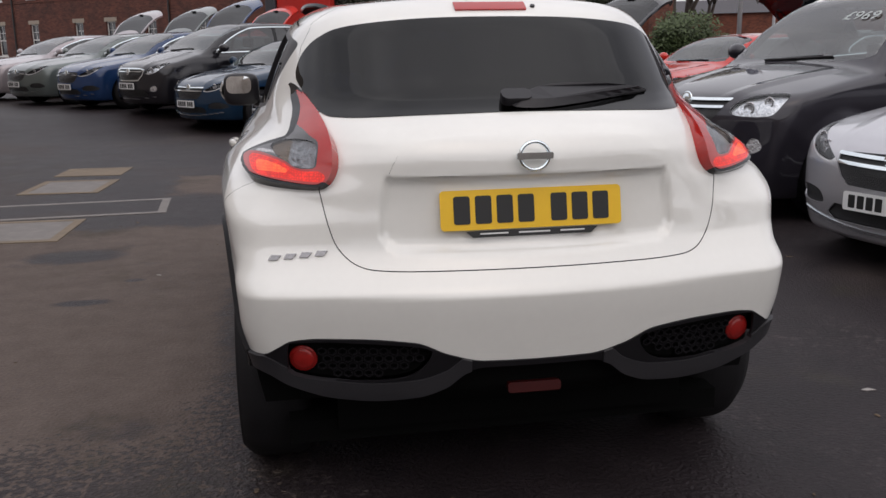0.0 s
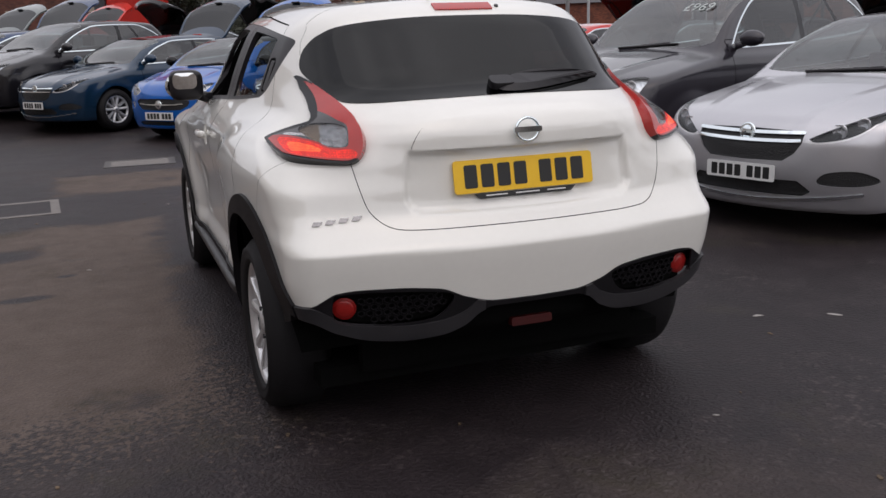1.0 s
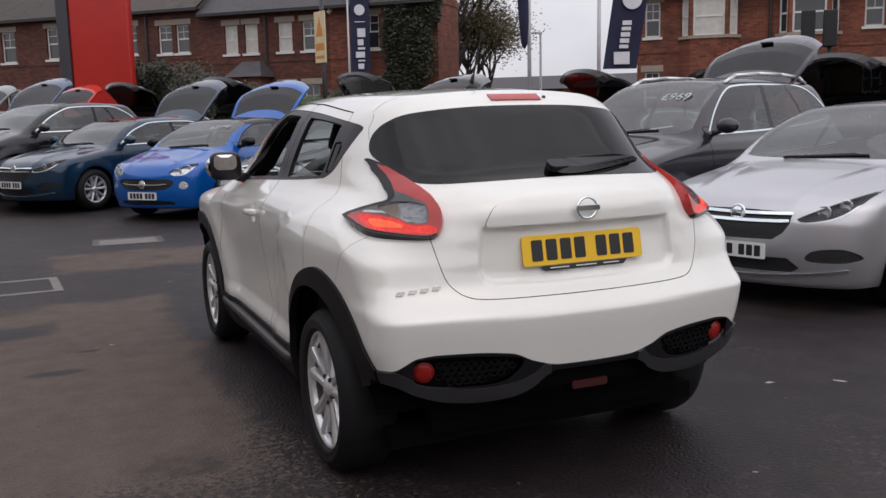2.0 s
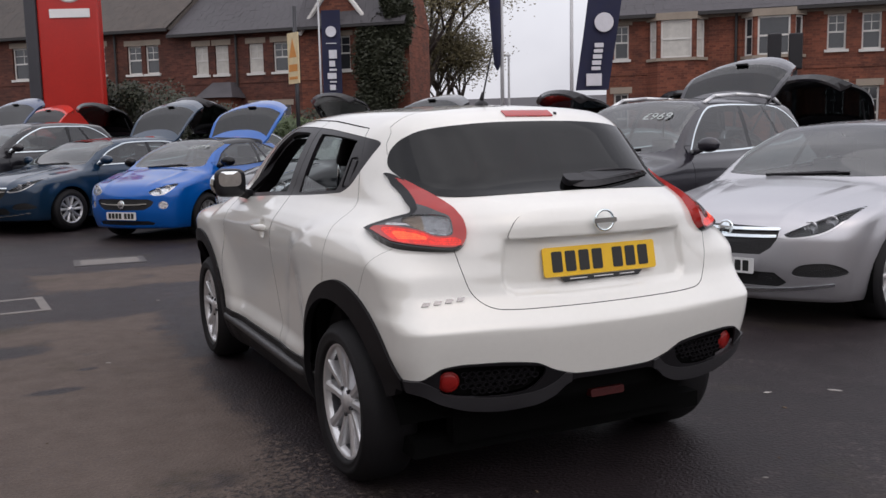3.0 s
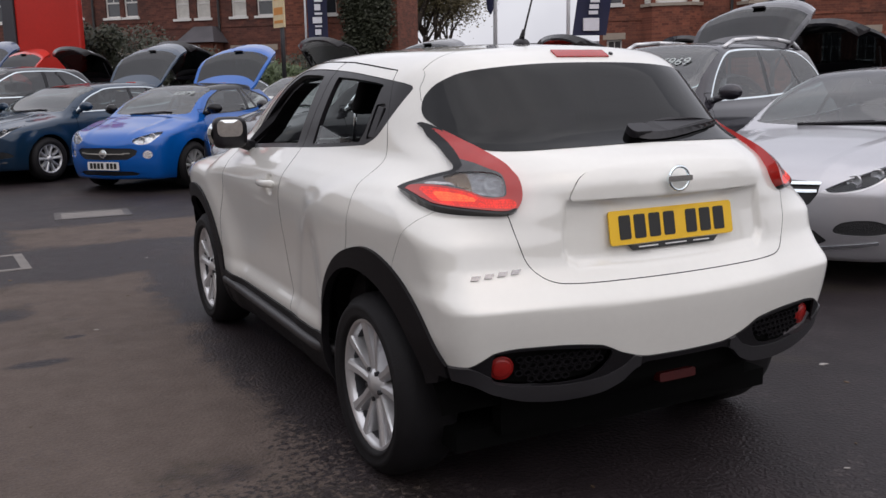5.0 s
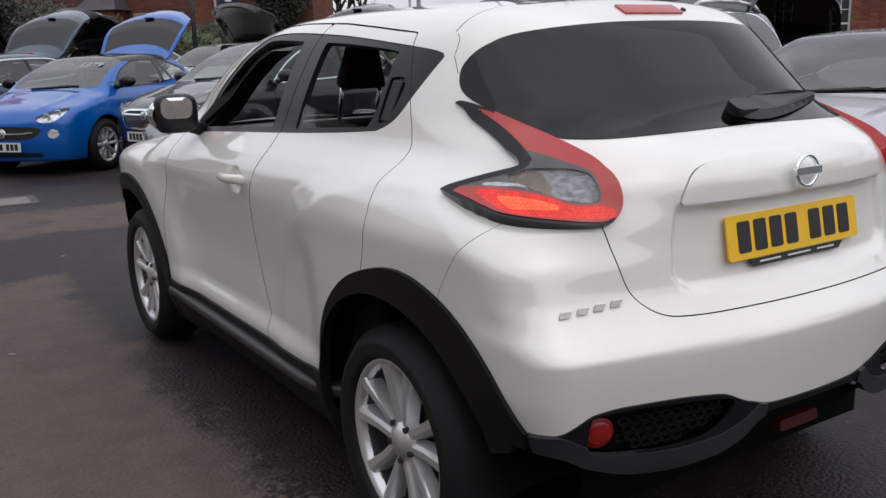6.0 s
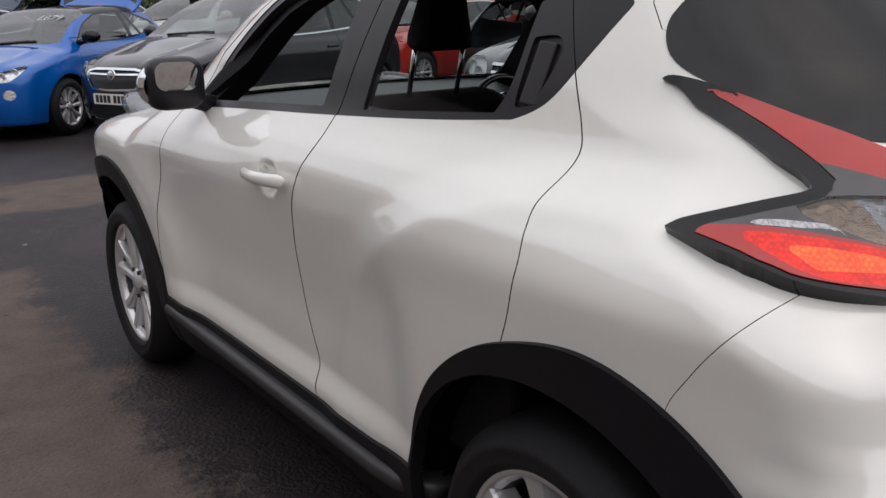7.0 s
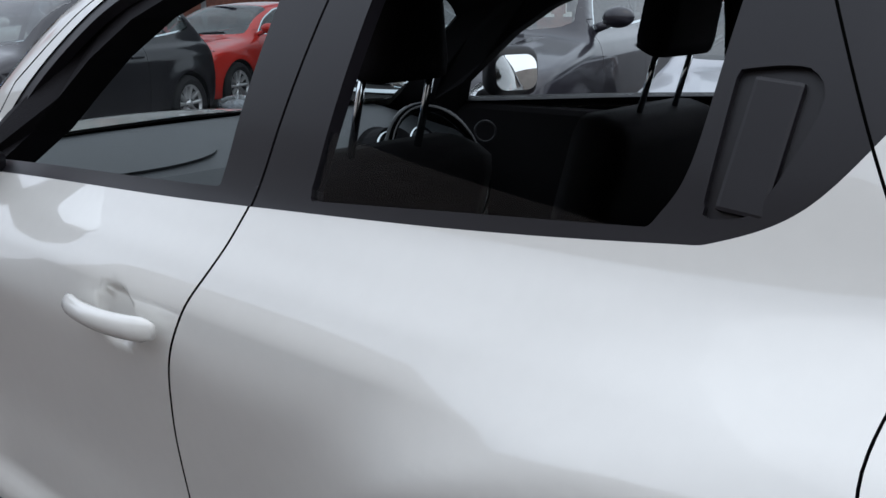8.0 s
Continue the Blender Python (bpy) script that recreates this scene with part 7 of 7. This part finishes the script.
# ---- signs, banners and street furniture ----
TOTEM_RED = material("red_sign_panel", (0.40, 0.014, 0.008), 0.32, vary=0.14, scale=1.2)
TOTEM_GREY = material("grey_sign_side", (0.035, 0.035, 0.042), 0.45, vary=0.1, scale=3)
BANNER = material("navy_banner_cloth", (0.012, 0.014, 0.045), 0.8, vary=0.2, scale=4)
POLE = material("grey_pole", (0.45, 0.45, 0.46), 0.45, 0.3, vary=0.1)
SIGN_CREAM = material("cream_sign_board", (0.62, 0.50, 0.30), 0.6, vary=0.15, scale=6)
SIGN_ORANGE = material("orange_sign_print", (0.55, 0.22, 0.04), 0.6, vary=0.1)
GREYPRINT = material("pale_print", (0.62, 0.62, 0.66), 0.6, vary=0.1)

totem = thing("totem_sign", "tall red dealer totem sign with dark grey edge", "sign", Matrix.Translation((0.04, 24.9, 0)) @ pose(0, 0, 0, 0, 0, -27))
bm = bmesh.new()
box(bm, -0.78, 0.92, -0.16, 0.16, 0.0, 6.6, None, 0.05)
part("red_panel", bm, TOTEM_RED, totem)
bm = bmesh.new()
box(bm, -1.12, -0.785, -0.22, 0.18, 0.0, 6.9, None, 0.04)
part("grey_edge", bm, TOTEM_GREY, totem)
bm = bmesh.new()
box(bm, -0.42, 0.70, -0.20, -0.162, 4.86, 5.10, None, 0.01)
part("name_bar", bm, WHITEPLATE, totem, "white lettering bar")
bm = bmesh.new()
lathe(bm, [(0.0, 0.05), (0.36, 0.04), (0.42, 0.0), (0.46, 0.03), (0.48, 0.0)], 40, "Z", pose(0.15, -0.162, 5.75, 90))
part("round_emblem", bm, ALLOY, totem, smooth=True)


def banner(label, at, turn, w, z0, z1, lean=0.0, marks=(), disc=None, side=-1):
    """A cloth banner on a pole; its writing is plain bars."""
    ob = thing("banner", label, "banner", Matrix.Translation(at) @ pose(0, 0, 0, 0, 0, turn), group="banners")
    bm = bmesh.new()
    rod(bm, (side * (w / 2 + 0.09), 0, 0), (side * (w / 2 + 0.09), 0, z1 + 0.6), 0.05, 0.035, 12)
    part("pole", bm, POLE, ob, smooth=True)
    bm = bmesh.new()
    rows = []
    for k in range(15):
        u = k / 14
        z = z0 + (z1 - z0) * u
        rows.append([(x * w / 2 + lean * (z - z0), 0.03 * math.sin(3.0 * u + 2.0 * x) + 0.02 * math.sin(9 * u), z) for x in np.linspace(-1, 1, 7)])
    for off in (0.0, 0.006):
        vs = [[bm.verts.new((x, y + off, z)) for x, y, z in r] for r in rows]
        for a, b in zip(vs, vs[1:]):
            for q in range(6):
                bm.faces.new((a[q], a[q + 1], b[q + 1], b[q]))
    cloth = part("cloth", bm, BANNER, ob, smooth=True)
    for za, zb, xa, xb in marks:
        bm = bmesh.new()
        box(bm, xa + lean * (za - z0), xb + lean * (za - z0), -0.062, -0.05, za, zb, None, 0.003)
        part("print_bar", bm, GREYPRINT, cloth)
    if disc:
        bm = bmesh.new()
        lathe(bm, [(0.0, 0.012), (disc[2], 0.010), (disc[2], 0.0)], 32, "Z", pose(disc[0] + lean * (disc[1] - z0), -0.05, disc[1], 90))
        part("round_emblem", bm, GREYPRINT, cloth)
    return ob


banner("narrow navy street banner with pale vertical lettering on a grey pole", (9.68, 30.35, 0), -27, 0.72, 3.1, 6.2, marks=((3.22, 3.42, -0.10, 0.12), (3.50, 3.56, -0.10, 0.16), (3.64, 3.86, -0.18, 0.16), (3.94, 4.02, -0.10, 0.18), (4.10, 4.32, -0.10, 0.12), (4.40, 4.72, -0.10, 0.20), (4.95, 4.98, -0.2, 0.2)), disc=(0.0, 5.4, 0.2))
banner("navy feather banner with pale vertical lettering and round emblem", (10.62, 14.95, 0), -27, 0.78, 2.4, 5.2, 0.14, marks=((2.5, 2.78, -0.16, 0.20), (2.86, 2.94, -0.09, 0.12), (2.98, 3.08, -0.09, 0.12), (3.12, 3.22, -0.09, 0.12), (3.26, 3.34, -0.09, 0.12), (3.38, 3.48, -0.09, 0.12)), disc=(0.05, 3.95, 0.22))
furled = thing("furled_flag", "furled black flag hanging on a grey pole", "flag", Matrix.Translation((10.25, 18.5, 0)), group="banners")
bm = bmesh.new()
rod(bm, (0, 0, 0), (0, 0, 6.5), 0.06, 0.04, 12)
part("pole", bm, POLE, furled, smooth=True)
bm = bmesh.new()
lathe(bm, [(0.02, 3.1), (0.09, 3.25), (0.13, 3.9), (0.15, 4.6), (0.17, 5.4), (0.15, 6.0), (0.05, 6.2)], 18, "Z", pose(-0.10, -0.12, 0, 0, -2))
part("flag_cloth", bm, BANNER, furled, smooth=True)
board = thing("street_sign", "tall cream and orange street sign on a grey post", "sign", Matrix.Translation((5.9, 23.0, 0)) @ pose(0, 0, 0, 0, 0, -76))
bm = bmesh.new()
rod(bm, (0, 0.08, 0), (0, 0.08, 5.2), 0.06, 0.06, 12)
part("post", bm, DARKMETAL, board, smooth=True)
bm = bmesh.new()
box(bm, -0.29, 0.29, -0.02, 0.02, 3.0, 4.45, None, 0.008)
part("sign_board", bm, SIGN_CREAM, board)
bm = bmesh.new()
prism(bm, [(-0.20, 3.75), (0.20, 3.75), (0.0, 4.3)], 0.021, 0.026, pose(0, 0, 0, 90))
prism(bm, [(-0.23, 3.12), (0.23, 3.12), (0.23, 3.2), (-0.23, 3.2)], 0.021, 0.026, pose(0, 0, 0, 90))
prism(bm, [(-0.23, 3.35), (0.23, 3.35), (0.23, 3.55), (-0.23, 3.55)], 0.021, 0.026, pose(0, 0, 0, 90))
part("sign_print", bm, SIGN_ORANGE, board)
for x, y in ((15.24, 13.84), (15.72, 13.62)):
    tl = thing("traffic_light", "black traffic light head seen from behind", "traffic light", Matrix.Translation((x, y, 0)) @ pose(0, 0, 0, 0, 0, -45), group="traffic lights")
    bm = bmesh.new()
    rod(bm, (0, 0, 0), (0, 0, 2.9), 0.055, 0.055, 12)
    part("post", bm, DARKMETAL, tl, smooth=True)
    bm = bmesh.new()
    box(bm, -0.16, 0.16, -0.1, 0.1, 2.85, 3.72, None, 0.03)
    head = part("housing", bm, TRIMBLACK, tl)
    for k in range(3):
        bm = bmesh.new()
        lathe(bm, [(0.11, 0.1), (0.115, 0.28), (0.10, 0.28)], 16, "Z", pose(0, 0, 3.02 + 0.27 * k, -90))
        part("visor", bm, TRIMBLACK, head)
lamp_post = thing("lamp_post", "thin grey street lamp post in the distance", "lamp post", Matrix.Translation((29.1, 50.1, 0)))
bm = bmesh.new()
rod(bm, (0, 0, 0), (0, 0, 6.6), 0.10, 0.07, 10)
part("post", bm, POLE, lamp_post)
bm = bmesh.new()
box(bm, -0.5, 0.1, -0.1, 0.1, 6.55, 6.7, None, 0.03)
part("lantern", bm, POLE, lamp_post)
far = thing("distant_building", "low distant building beyond the gap in the terrace", "building", Matrix.Translation((40, 62, 0)) @ pose(0, 0, 0, 0, 0, -44))
part("wall", boxes((-14, 14, 0, 6, 0, 3.4)), BRICK, far)
bm = bmesh.new()
prism(bm, [(-0.3, 3.4), (6.3, 3.4), (3.0, 4.6)], -14.2, 14.2, Matrix(((0, 0, 1, 0), (1, 0, 0, 0), (0, 1, 0, 0), (0, 0, 0, 1))))
roof = part("roof", bm, SLATE, far)
